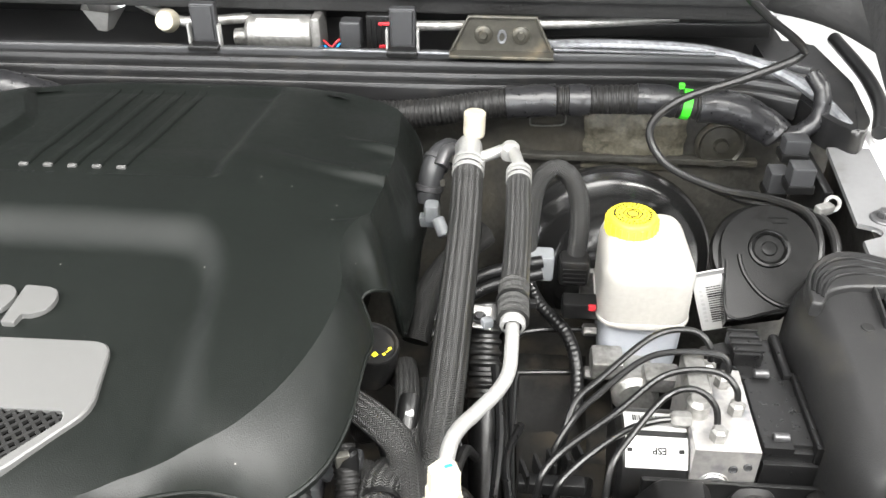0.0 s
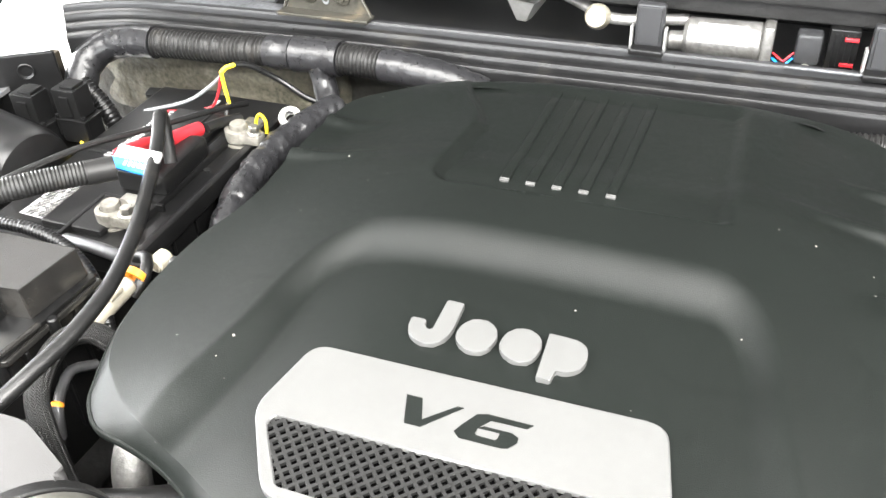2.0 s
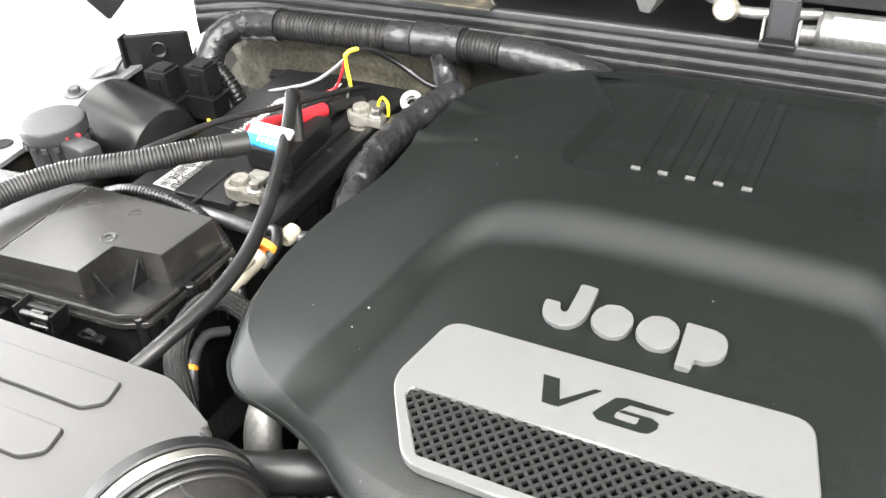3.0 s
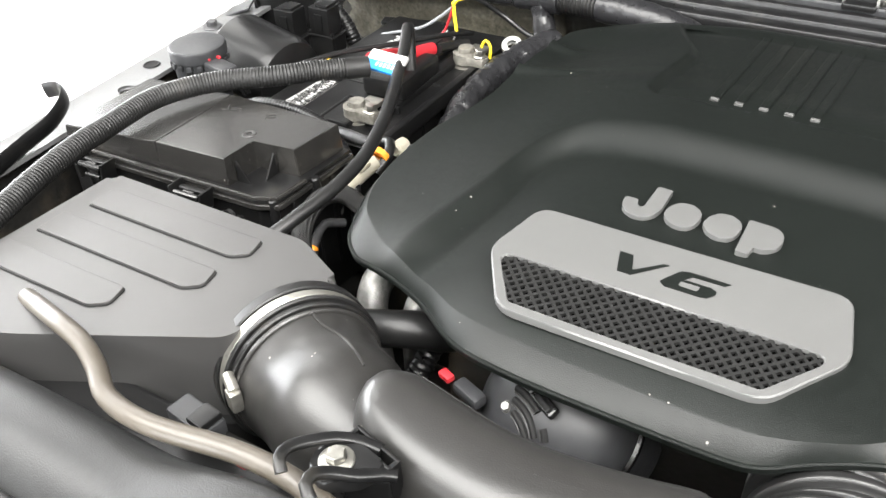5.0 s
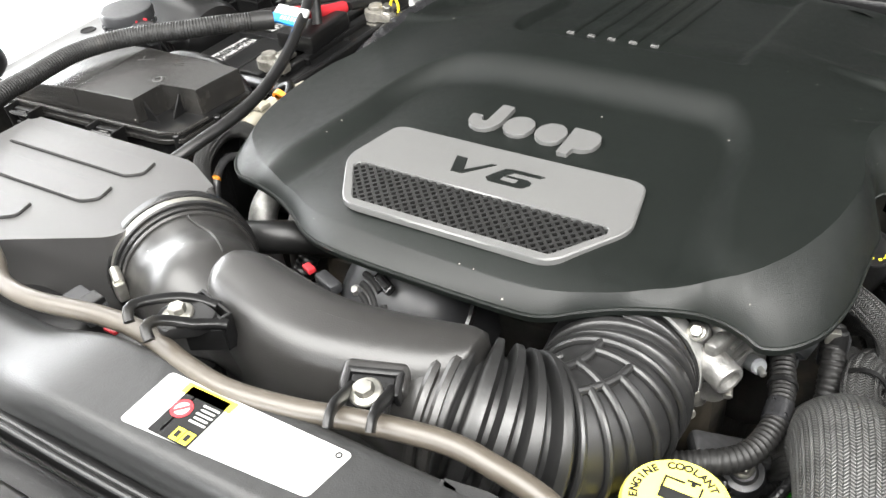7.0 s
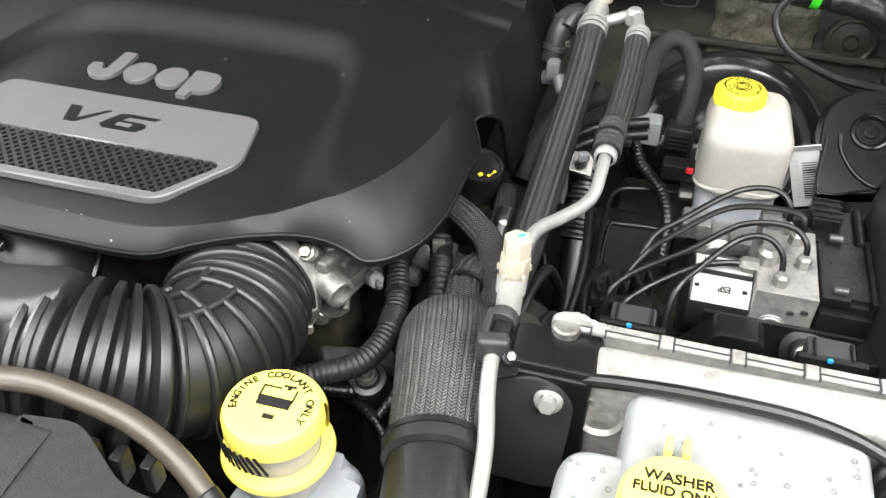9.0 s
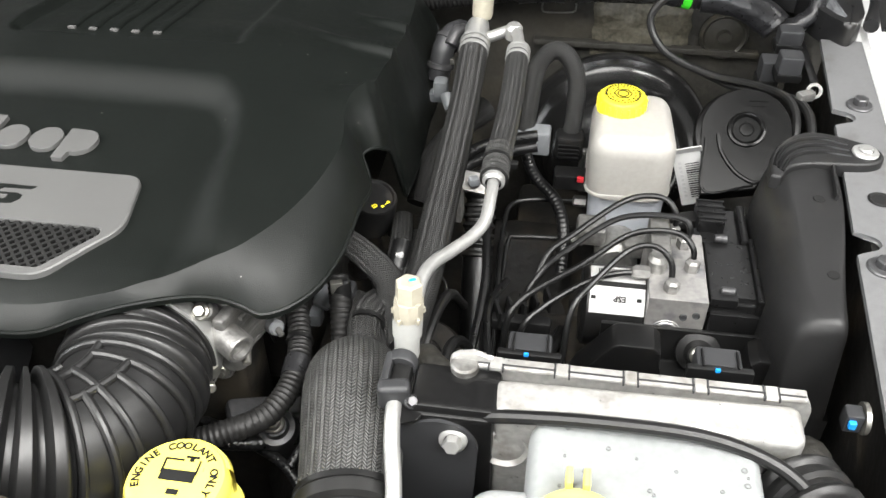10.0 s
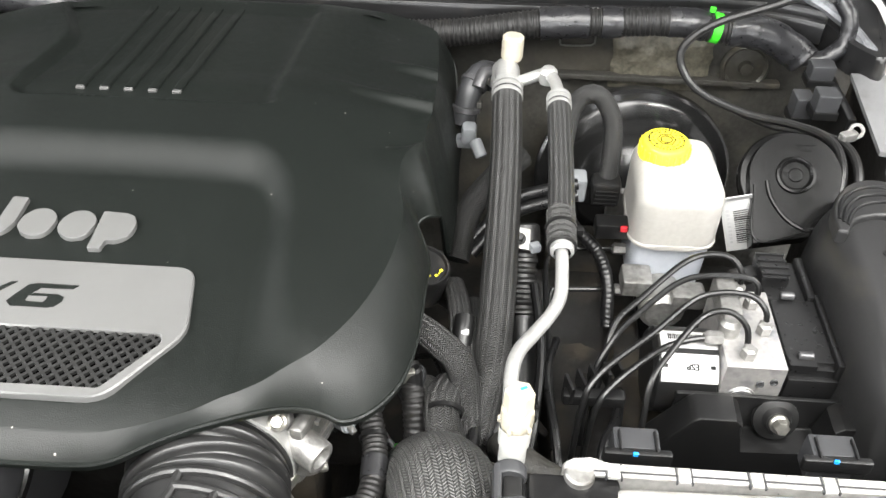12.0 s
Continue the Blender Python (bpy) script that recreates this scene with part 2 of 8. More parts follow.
def flat_faces(ob):
    """Large flat faces keep their own shading beside small rounded edges."""
    if len(ob.data.polygons) < 1500:
        w = ob.modifiers.new("even_shading", "WEIGHTED_NORMAL")
        w.keep_sharp = True
    return ob


def part(name, bm, mat, parent, label="", angle=35):
    """One mesh in world coordinates, made a child of its thing or part."""
    off, o = Vector(), parent
    while o:
        off += o.location
        o = o.parent
    bmesh.ops.translate(bm, verts=bm.verts[:], vec=-off)
    ob = flat_faces(new(name, finish(bm, name, mat, angle)))
    ob.parent = parent
    return tagged(ob, label)


def solo(name, bm, mat, label, category, group="", kind="", angle=35):
    """A top-level thing that is one mesh; its origin is put at its base."""
    lo = [min(v.co[i] for v in bm.verts) for i in range(3)]
    hi = [max(v.co[i] for v in bm.verts) for i in range(3)]
    base = V((lo[0] + hi[0]) / 2, (lo[1] + hi[1]) / 2, lo[2])
    bmesh.ops.translate(bm, verts=bm.verts[:], vec=-base)
    ob = flat_faces(new(name, finish(bm, name, mat, angle)))
    ob.location = base
    return tagged(ob, label, category, group, kind)


def box(c, s, bevel=0.002, rot=None, bm=None, seg=2, taper=1.0):
    """A bevelled box, centre c and size s; taper scales its top."""
    out = bm or bmesh.new()
    t = bmesh.new()
    bmesh.ops.create_cube(t, size=1)
    for v in t.verts:
        k = taper if v.co.z > 0 else 1.0
        v.co = V(v.co.x * s[0] * k, v.co.y * s[1] * k, v.co.z * s[2])
    if bevel:
        bmesh.ops.bevel(t, geom=t.edges[:], offset=min(bevel, min(s) * 0.45), segments=seg, affect="EDGES", profile=0.5)
    m = Matrix.Translation(c) @ (rot.to_4x4() if rot else Matrix())
    bmesh.ops.transform(t, matrix=m, verts=t.verts[:])
    return merge(out, t)


def merge(out, t):
    me = bpy.data.meshes.new("tmp")
    t.to_mesh(me)
    t.free()
    out.from_mesh(me)
    bpy.data.meshes.remove(me)
    return out


def align(d):
    return V(*d).normalized().to_track_quat("Z", "Y").to_matrix()


def lathe(profile, p0, axis=(0, 0, 1), n=32, bm=None, sx=1.0, sy=1.0, spin=0.0, arc=360.0):
    """Turns (radius, height) pairs about an axis from p0."""
    out = bm or bmesh.new()
    t = bmesh.new()
    rings = []
    full = arc >= 360
    k = n if full else n + 1
    for r, z in profile:
        if r < 1e-6:
            rings.append([t.verts.new((0, 0, z))])
        else:
            rings.append([t.verts.new((sx * r * math.cos(spin + radians(arc) * i / n), sy * r * math.sin(spin + radians(arc) * i / n), z)) for i in range(k)])
    for a, b in zip(rings, rings[1:]):
        for i in range(n):
            j = (i + 1) % k
            if len(a) == 1 and len(b) > 1:
                t.faces.new((a[0], b[i], b[j]))
            elif len(b) == 1 and len(a) > 1:
                t.faces.new((a[i], b[0], a[j]))
            elif len(a) > 1:
                t.faces.new((a[i], b[i], b[j], a[j]))
    bmesh.ops.transform(t, matrix=Matrix.Translation(p0) @ align(axis).to_4x4(), verts=t.verts[:])
    return merge(out, t)


def rod(p0, p1, r, bm=None, n=16, bevel=None, r1=None):
    p0, p1 = V(*p0), V(*p1)
    h = (p1 - p0).length
    b = min(r * 0.25, h * 0.3) if bevel is None else bevel
    e = r1 or r
    return lathe([(0, 0), (r - b, 0), (r, b), (e, h - b), (e - b, h), (0, h)], p0, p1 - p0, n, bm)


def spline(pts, step=0.006):
    """Points along a smooth curve through pts, about step apart."""
    p = [V(*q) for q in pts]
    p = [p[0] * 2 - p[1]] + p + [p[-1] * 2 - p[-2]]
    out = []
    for i in range(1, len(p) - 2):
        a, b, c, d = p[i - 1:i + 3]
        k = max(2, int((c - b).length / step))
        for j in range(k):
            t = j / k
            out.append(0.5 * ((2 * b) + (c - a) * t + (2 * a - 5 * b + 4 * c - d) * t * t + (3 * b - a - 3 * c + d) * t ** 3))
    out.append(p[-2])
    return out


def tube(pts, r, bm=None, n=12, step=0.006, smooth=True, flat=None, caps=True, square=2.0):
    """A pipe along pts; r is a radius or a function of the length and its whole. flat: (scale along the side, scale along the other)."""
    out = bm or bmesh.new()
    t = bmesh.new()
    layer = t.loops.layers.uv.new("UVMap")
    path = spline(pts, step) if smooth else [V(*q) for q in pts]
    lengths = [0.0]
    for a, b in zip(path, path[1:]):
        lengths.append(lengths[-1] + (b - a).length)
    whole = lengths[-1]
    up = V(0, 0, 1)
    rings = []
    side = None
    for i, p in enumerate(path):
        d = (path[min(i + 1, len(path) - 1)] - path[max(i - 1, 0)]).normalized()
        if side is None:
            side = d.cross(up)
            if side.length < 0.1:
                side = d.cross(V(0, 1, 0))
        side = (side - d * side.dot(d)).normalized()
        other = side.cross(d).normalized()
        rr = r(lengths[i], whole) if callable(r) else r
        fa, fb = flat if flat else (1, 1)
        ring = []
        for k in range(n):
            c, q = math.cos(2 * math.pi * k / n), math.sin(2 * math.pi * k / n)
            e = 2.0 / (square(lengths[i] / whole) if callable(square) else square)
            ring.append(t.verts.new(p + side * (rr * fa * math.copysign(abs(c) ** e, c)) + other * (rr * fb * math.copysign(abs(q) ** e, q))))
        rings.append(ring)
    for i, (a, b) in enumerate(zip(rings, rings[1:])):
        for k in range(n):
            f = t.faces.new((a[k], b[k], b[(k + 1) % n], a[(k + 1) % n]))
            for lp, (u, v) in zip(f.loops, ((k, i), (k, i + 1), (k + 1, i + 1), (k + 1, i))):
                lp[layer].uv = (u / n, lengths[v] * 160)
    if caps:
        t.faces.new(rings[0])
        t.faces.new(rings[-1][::-1])
    return merge(out, t)


def ribbed(r, pitch=0.005, depth=0.10):
    return lambda s, w: r * (1 + depth * max(-0.6, min(1.0, 1.8 * math.sin(2 * math.pi * s / pitch))))


def prism(poly, z0, z1, bevel=0.003, taper=0.0, bm=None, seg=2, only_top=False):
    """A polygon drawn up from z0 to z1, its top drawn in by taper, with rounded edges."""
    out = bm or bmesh.new()
    t = bmesh.new()
    cx, cy = sum(p[0] for p in poly) / len(poly), sum(p[1] for p in poly) / len(poly)
    lo = [t.verts.new((x, y, z0)) for x, y in poly]
    hi = []
    for x, y in poly:
        d = math.hypot(x - cx, y - cy)
        k = 1 - taper / d if d > 1e-6 else 1
        hi.append(t.verts.new((cx + (x - cx) * k, cy + (y - cy) * k, z1)))
    t.faces.new(lo[::-1])
    t.faces.new(hi)
    for i in range(len(poly)):
        j = (i + 1) % len(poly)
        t.faces.new((lo[i], lo[j], hi[j], hi[i]))
    if bevel:
        hs, ls = set(hi), set(lo)
        rim = [e for e in t.edges if all(v in hs for v in e.verts) or (not only_top and all(v in ls for v in e.verts))]
        ed = rim if len(poly) > 8 or only_top else t.edges[:]
        bmesh.ops.bevel(t, geom=ed, offset=bevel, segments=seg, affect="EDGES", profile=0.5)
    return merge(out, t)


def pillow(loop, z0, z1, r, steps=7, bm=None, rz=None):
    """A closed smooth plan drawn up from z0 to z1 with a rounded shoulder, r wide and rz high."""
    rz = rz or r
    out = bm or bmesh.new()
    t = bmesh.new()
    m = len(loop)
    pts = [V(*p) for p in loop]
    area = sum(pts[i].x * pts[(i + 1) % m].y - pts[(i + 1) % m].x * pts[i].y for i in range(m))
    norm = []
    for i in range(m):
        d = (pts[(i + 1) % m] - pts[i - 1]).normalized()
        norm.append(V(-d.y, d.x) if area > 0 else V(d.y, -d.x))
    rings = [[t.verts.new((p.x, p.y, z0)) for p in pts]]
    for k in range(steps + 1):
        a = math.pi / 2 * k / steps
        rings.append([t.verts.new((*(p + q * (r * (1 - math.cos(a)))), z1 - rz + rz * math.sin(a))) for p, q in zip(pts, norm)])
    for a, b in zip(rings, rings[1:]):
        for i in range(m):
            t.faces.new((a[i], a[(i + 1) % m], b[(i + 1) % m], b[i]))
    t.faces.new(rings[-1])
    t.faces.new(rings[0][::-1])
    return merge(out, t)


def round_poly(poly, r, n=5):
    """The corners of a polygon rounded with radius r (one for all, or one each)."""
    out = []
    m = len(poly)
    for i in range(m):
        rr = r[i] if isinstance(r, (list, tuple)) else r
        a, b, c = V(*poly[i - 1]), V(*poly[i]), V(*poly[(i + 1) % m])
        u, w = (a - b), (c - b)
        k = min(rr, u.length * 0.45, w.length * 0.45)
        p0, p1 = b + u.normalized() * k, b + w.normalized() * k
        for j in range(n + 1):
            t = j / n
            out.append(tuple((1 - t) ** 2 * p0 + 2 * t * (1 - t) * b + t * t * p1))
    return out


def placed(bm, m):
    bmesh.ops.transform(bm, matrix=m, verts=bm.verts[:])
    return bm


def crinkle(bm, amp=0.0012, scale=90.0, seed=0.0):
    """Pushes the surface in and out, as tape and cloth wrinkle round a loom."""
    bmesh.ops.recalc_face_normals(bm, faces=bm.faces[:])
    bm.normal_update()
    moves = [(v, v.normal * (amp * (noise.noise(v.co * scale + V(seed, 0, 0)) + 0.6 * noise.noise(v.co * scale * 2.3 + V(0, seed, 0))))) for v in bm.verts]
    for v, d in moves:
        v.co += d
    return bm


def bolt(p, r=0.006, h=0.006, axis=(0, 0, 1), washer=0.010, bm=None):
    """A hexagon head on a flange washer."""
    out = bm or bmesh.new()
    lathe([(0, 0), (washer, 0), (washer, 0.0012), (washer * 0.92, 0.0022), (r * 1.05, 0.003)], p, axis, 24, out)
    lathe([(r * 1.05, 0.0015), (r * 1.08, h), (r * 0.92, h + 0.0012), (r * 0.4, h + 0.0014), (0, h + 0.0008)], p, axis, 6, out)
    return out


def bolt_thing(p, label, r=0.006, h=0.006, axis=(0, 0, 1), washer=0.011, mat=None, group=""):
    return solo("bolt", bolt(V(*p), r, h, axis, washer), mat or STEEL, label, "bolt", group)


def text_mesh(body, size, m, mat, parent, name="lettering", depth=0.0006, shear=0.0, label="", bold=0.0):
    """Words with the built-in font, as a mesh under their thing."""
    cu = bpy.data.curves.new(name, "FONT")
    cu.body, cu.size, cu.extrude, cu.shear = body, size, depth, shear
    cu.align_x, cu.align_y = "CENTER", "CENTER"
    cu.resolution_u, cu.offset = 3, bold
    tmp = new("tmp_text", cu)
    bpy.context.view_layer.update()
    me = bpy.data.meshes.new_from_object(tmp.evaluated_get(bpy.context.evaluated_depsgraph_get()))
    bpy.data.objects.remove(tmp)
    bm = bmesh.new()
    bm.from_mesh(me)
    bpy.data.meshes.remove(me)
    bmesh.ops.transform(bm, matrix=m, verts=bm.verts[:])
    return part(name, bm, mat, parent, label)


# ---- room ----
def slab(name, lo, hi, mat, label, category):
    c = [(a + b) / 2 for a, b in zip(lo, hi)]
    s = [b - a for a, b in zip(lo, hi)]
    return solo(name, box(c, s, 0), mat, label, category, kind="structure")


slab("floor", (-4.5, -4.5, -0.1), (4.5, 4.5, 0.0), CONCRETE, "pale painted concrete workshop floor", "floor")
# unseen walls and ceiling, coloured grey and white to shape the bay's reflections
slab("ceiling", (-4.5, -4.5, 3.2), (4.5, 4.5, 3.3), GREYWALL, "plain grey workshop ceiling", "ceiling")
slab("wall_north", (-4.6, 4.5, 0), (4.6, 4.6, 3.2), GREYWALL, "plain grey workshop wall", "wall")
slab("wall_south_1", (-4.6, -4.6, 0), (-2.6, -4.5, 3.2), GREYWALL, "plain grey workshop wall", "wall")
slab("wall_south_2", (1.6, -4.6, 0), (4.6, -4.5, 3.2), GREYWALL, "plain grey workshop wall", "wall")
slab("wall_south_3", (-2.6, -4.6, 2.55), (1.6, -4.5, 3.2), GREYWALL, "plain grey wall above the workshop door", "wall")
slab("wall_west_1", (-4.6, -4.5, 0), (-4.5, -1.2, 3.2), WALLPAINT, "plain white workshop wall", "wall")
slab("wall_west_2", (-4.6, 2.4, 0), (-4.5, 4.5, 3.2), WALLPAINT, "plain white workshop wall", "wall")
slab("wall_west_3", (-4.6, -1.2, 2.55), (-4.5, 2.4, 3.2), WALLPAINT, "plain white wall above the side door", "wall")
slab("wall_east", (4.5, -4.5, 0), (4.6, 4.5, 3.2), GREYWALL, "plain grey workshop wall", "wall")

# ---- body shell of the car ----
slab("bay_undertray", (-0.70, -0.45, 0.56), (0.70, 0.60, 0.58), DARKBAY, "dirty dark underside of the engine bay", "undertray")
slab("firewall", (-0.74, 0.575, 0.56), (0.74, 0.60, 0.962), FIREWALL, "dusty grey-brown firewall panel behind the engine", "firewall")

# unseen wall, added to keep front light out of the bay
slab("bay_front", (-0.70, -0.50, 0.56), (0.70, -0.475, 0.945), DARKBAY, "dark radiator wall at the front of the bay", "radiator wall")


def fender(s):
    """Inner wall, flange with holes' rims and the outer white panel of one side."""
    side = thing("fender", (s * 0.68, 0.1, 0.94), "white front fender with a bolted grey inner flange", "fender", "front fenders")
    xi, xo = (lambda y: 0.649 + 0.09 * y), (lambda y: 0.700 + 0.075 * y)
    ys = [-0.45, -0.20, -0.05, 0.10, 0.25, 0.40, 0.52]
    # flange: scalloped inner edge
    inner = []
    for i in range(400):
        y = -0.45 + 0.94 * i / 399
        ph = (y + 0.051) % 0.19 if y > 0 else 0.1
        ph = min(ph, 0.19 - ph)
        notch = 0.021 * max(0.0, 1 - (ph / 0.012) ** 2) ** 0.35
        inner.append((s * (xi(y) + notch), y))
    poly = inner + [(s * xo(y), y) for y in (0.49, 0.3, 0.1, -0.1, -0.45)]
    part("inner_flange", prism(poly, 0.938, 0.943, 0.0012, seg=1), FENDERPAINT, side, "dusty grey painted steel flange")
    wall = [(s * (xi(y) + 0.014), y) for y in ys] + [(s * (xi(y) + 0.026), y) for y in ys[::-1]]
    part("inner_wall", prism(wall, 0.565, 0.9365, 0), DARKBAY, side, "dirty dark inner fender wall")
    # outer panel: stepped seam and a crowned top, then down
    prof = [(0.000, 0.9425), (0.004, 0.949), (0.020, 0.951), (0.075, 0.944), (0.12, 0.925), (0.15, 0.88), (0.16, 0.70), (0.16, 0.45)]
    bm = bmesh.new()
    rows = [[bm.verts.new((s * (xo(y) + dx), y, z - (0.02 * max(0, (y - 0.40) / 0.12) if dx > 0.1 else 0))) for dx, z in prof] for y in ys]
    for a, b in zip(rows, rows[1:]):
        for i in range(len(prof) - 1):
            bm.faces.new((a[i], b[i], b[i + 1], a[i + 1]))
    bmesh.ops.solidify(bm, geom=bm.faces[:], thickness=0.0015)
    part("outer_panel", bm, WHITEPAINT, side, "glossy white outer fender panel")
    # emboss is the flange's own paint; darker bars put its relief shading into colour
    for k in range(5):
        part("embossed_bar", box((s * 0.6690 + s * 0.0013 * (k - 2), 0.015 + 0.0066 * k, 0.9434), (0.0050, 0.0036, 0.0008), 0.0003, seg=1), BOLTGREY, side, "embossed marks, darkened for the shading of their relief")
    # ink disc with rim paints the shade of a hole in the flange
    for y in (-0.30, 0.199):
        part("drain_hole", lathe([(0.0, 0.0), (0.0075, 0.0), (0.0090, 0.0012), (0.0105, 0.0)], (s * (xi(y) + 0.026), y, 0.9435), (0, 0, 1), 20), INK, side, "dark disc for the shade in a round hole")
    return side


fender(1)
fender(-1)
for p in ((0.706, 0.352, 0.943), (0.676, 0.110, 0.943), (0.655, -0.055, 0.943), (-0.706, 0.316, 0.943)):
    bolt_thing(p, "dark hexagon bolt with a round washer in the fender flange", 0.0064, 0.008, washer=0.0125, mat=BOLTGREY, group="fender bolts")


# ---- engine block under the cover ----
def engine_block():
    e = thing("engine_block", (0, 0.2, 0.58), "dark cast engine block under a plastic cover", "engine")
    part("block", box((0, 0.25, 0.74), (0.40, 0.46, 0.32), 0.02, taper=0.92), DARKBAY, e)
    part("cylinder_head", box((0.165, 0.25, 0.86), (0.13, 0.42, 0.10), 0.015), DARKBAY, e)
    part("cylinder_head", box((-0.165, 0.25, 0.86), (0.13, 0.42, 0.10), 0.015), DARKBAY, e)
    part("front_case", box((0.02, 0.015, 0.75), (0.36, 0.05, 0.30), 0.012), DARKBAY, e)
    return e


engine_block()

# ---- engine cover ----
# plan of the rim: across, ahead, height
RIM = [(-0.258, 0.018, 0.970), (-0.249, -0.001, 0.970), (-0.230, -0.0185, 0.970), (-0.207, -0.0235, 0.970), (-0.180, -0.0305, 0.970), (-0.1515, -0.0435, 0.971), (-0.1245, -0.0620, 0.973), (-0.103, -0.0735, 0.976), (-0.077, -0.0805, 0.979),
       (-0.033, -0.0840, 0.980), (0.036, -0.0845, 0.980), (0.080, -0.0825, 0.979), (0.099, -0.0780, 0.980), (0.116, -0.0675, 0.982), (0.139, -0.0565, 0.985), (0.164, -0.0460, 0.9855), (0.184, -0.0345, 0.981), (0.199, -0.0270, 0.974), (0.213, -0.0235, 0.966), (0.2265, -0.0240, 0.9595),
       (0.244, -0.013, 0.959), (0.259, 0.011, 0.959), (0.2665, 0.045, 0.959), (0.2680, 0.075, 0.959), (0.2685, 0.104, 0.959), (0.2690, 0.1420, 0.950), (0.2620, 0.1630, 0.955), (0.2570, 0.1710, 0.964), (0.2640, 0.1780, 0.967), (0.2720, 0.1870, 0.961), (0.2740, 0.2090, 0.940), (0.2770, 0.2420, 0.872),
       (0.2810, 0.2510, 0.872), (0.2830, 0.3110, 0.872), (0.2810, 0.3730, 0.872), (0.2810, 0.4290, 0.868), (0.2740, 0.4920, 0.885), (0.2600, 0.5270, 0.925), (0.205, 0.517, 0.966), (0.150, 0.531, 0.965), (0.056, 0.538, 0.964), (-0.060, 0.535, 0.964), (-0.118, 0.524, 0.964), (-0.176, 0.510, 0.964),
       (-0.225, 0.470, 0.962), (-0.262, 0.425, 0.958), (-0.270, 0.360, 0.956), (-0.271, 0.302, 0.956), (-0.265, 0.245, 0.956), (-0.270, 0.205, 0.956), (-0.281, 0.165, 0.957), (-0.284, 0.110, 0.961), (-0.278, 0.070, 0.966), (-0.268, 0.042, 0.969)]

# the crease where the top turns into the skirt, each point beside its point of the rim
CREASE = [(-0.2485, 0.0260, 0.984), (-0.2375, 0.0145, 0.984), (-0.2215, 0.0010, 0.984), (-0.2020, -0.0115, 0.985), (-0.1760, -0.0240, 0.986), (-0.1480, -0.0370, 0.987), (-0.1235, -0.0495, 0.988), (-0.1020, -0.0570, 0.990), (-0.0740, -0.0620, 0.992),
          (-0.0310, -0.0655, 0.9925), (0.038, -0.0685, 0.9930), (0.079, -0.0690, 0.9935), (0.099, -0.0655, 0.9945), (0.117, -0.0600, 0.9955), (0.139, -0.0500, 0.9965), (0.157, -0.0370, 0.9960), (0.177, -0.0260, 0.9985), (0.187, -0.0160, 0.9985), (0.197, -0.0060, 0.9980), (0.2070, 0.0050, 0.9980),
          (0.2170, 0.0200, 0.9980), (0.2275, 0.0400, 0.9980), (0.2360, 0.0630, 0.9980), (0.2420, 0.0850, 0.9980), (0.2460, 0.1060, 0.9990), (0.2485, 0.1260, 1.0000), (0.2475, 0.1480, 1.0010), (0.2415, 0.1770, 1.003), (0.2410, 0.2050, 1.004), (0.2490, 0.2265, 1.004), (0.2545, 0.2350, 1.000), (0.2555, 0.2460, 0.998), (0.2565, 0.2650, 0.997),
          (0.2590, 0.3030, 0.993), (0.2585, 0.350, 0.985), (0.2570, 0.397, 0.977), (0.2530, 0.455, 0.972), (0.2460, 0.490, 0.970), (0.204, 0.512, 0.974), (0.150, 0.526, 0.973), (0.056, 0.533, 0.972), (-0.060, 0.530, 0.972), (-0.117, 0.519, 0.973), (-0.173, 0.504, 0.973),
          (-0.220, 0.466, 0.975), (-0.252, 0.420, 0.980), (-0.257, 0.360, 0.984), (-0.257, 0.302, 0.986), (-0.253, 0.245, 0.987), (-0.258, 0.205, 0.986), (-0.268, 0.165, 0.985), (-0.271, 0.110, 0.984), (-0.266, 0.070, 0.984), (-0.2585, 0.0450, 0.984)]


def smoothstep(a, b, x):
    t = max(0.0, min(1.0, (x - a) / (b - a)))
    return t * t * (3 - 2 * t)


def cover_top(x, y):
    """Height of the cover's upper face."""
    z = 1.0155 - 0.020 * (1.55 * smoothstep(0.06, 0.262, -x) * (1 - 0.6 * smoothstep(0.37, 0.50, y)) if x < 0 else smoothstep(0.11, 0.25, x)) - 0.142 * max(0.0, y - 0.287) * smoothstep(0.262, 0.34, y)
    # sunken field for badge and plate, open towards the front
    w_in = 0.150 + 0.012 * smoothstep(0.10, -0.06, y)
    soft = 0.022 + 0.016 * smoothstep(0.15, -0.02, y)
    out = V(max(0.0, abs(x) - (w_in - 0.030)), 0.55 * max(0.0, y + 0.25 * x * x - 0.1175)).length - 0.030
    z -= 0.0155 * (1 - smoothstep(-0.002, soft, out)) * (0.90 + 0.10 * smoothstep(-0.30, 0.02, y))
    # shallow sunken panel with flutes at the back
    left = -0.108 - 0.048 * smoothstep(0.385, 0.515, y)
    into = V(max(0.0, left + 0.022 - x), max(0.0, 0.262 + 0.022 - y)).length - 0.022
    pan = (1 - smoothstep(-0.008, 0.004, into)) * (1 - smoothstep(0.112, 0.130, x)) * (1 - smoothstep(0.490, 0.522, y))
    z -= 0.0095 * pan
    # two creases running out to the right-hand and left-hand edges
    for s in (1, -1):
        u = s * x
        for yc, x0 in ((0.305, 0.150), (0.381, 0.195)):
            edge = yc - 0.16 * (u - 0.257)
            z += 0.0065 * smoothstep(x0, 0.250, u) * smoothstep(edge + 0.010, edge + 0.001, y) * smoothstep(edge - 0.015, edge - 0.002, y) * (1 if s > 0 else 0.7)
    return z


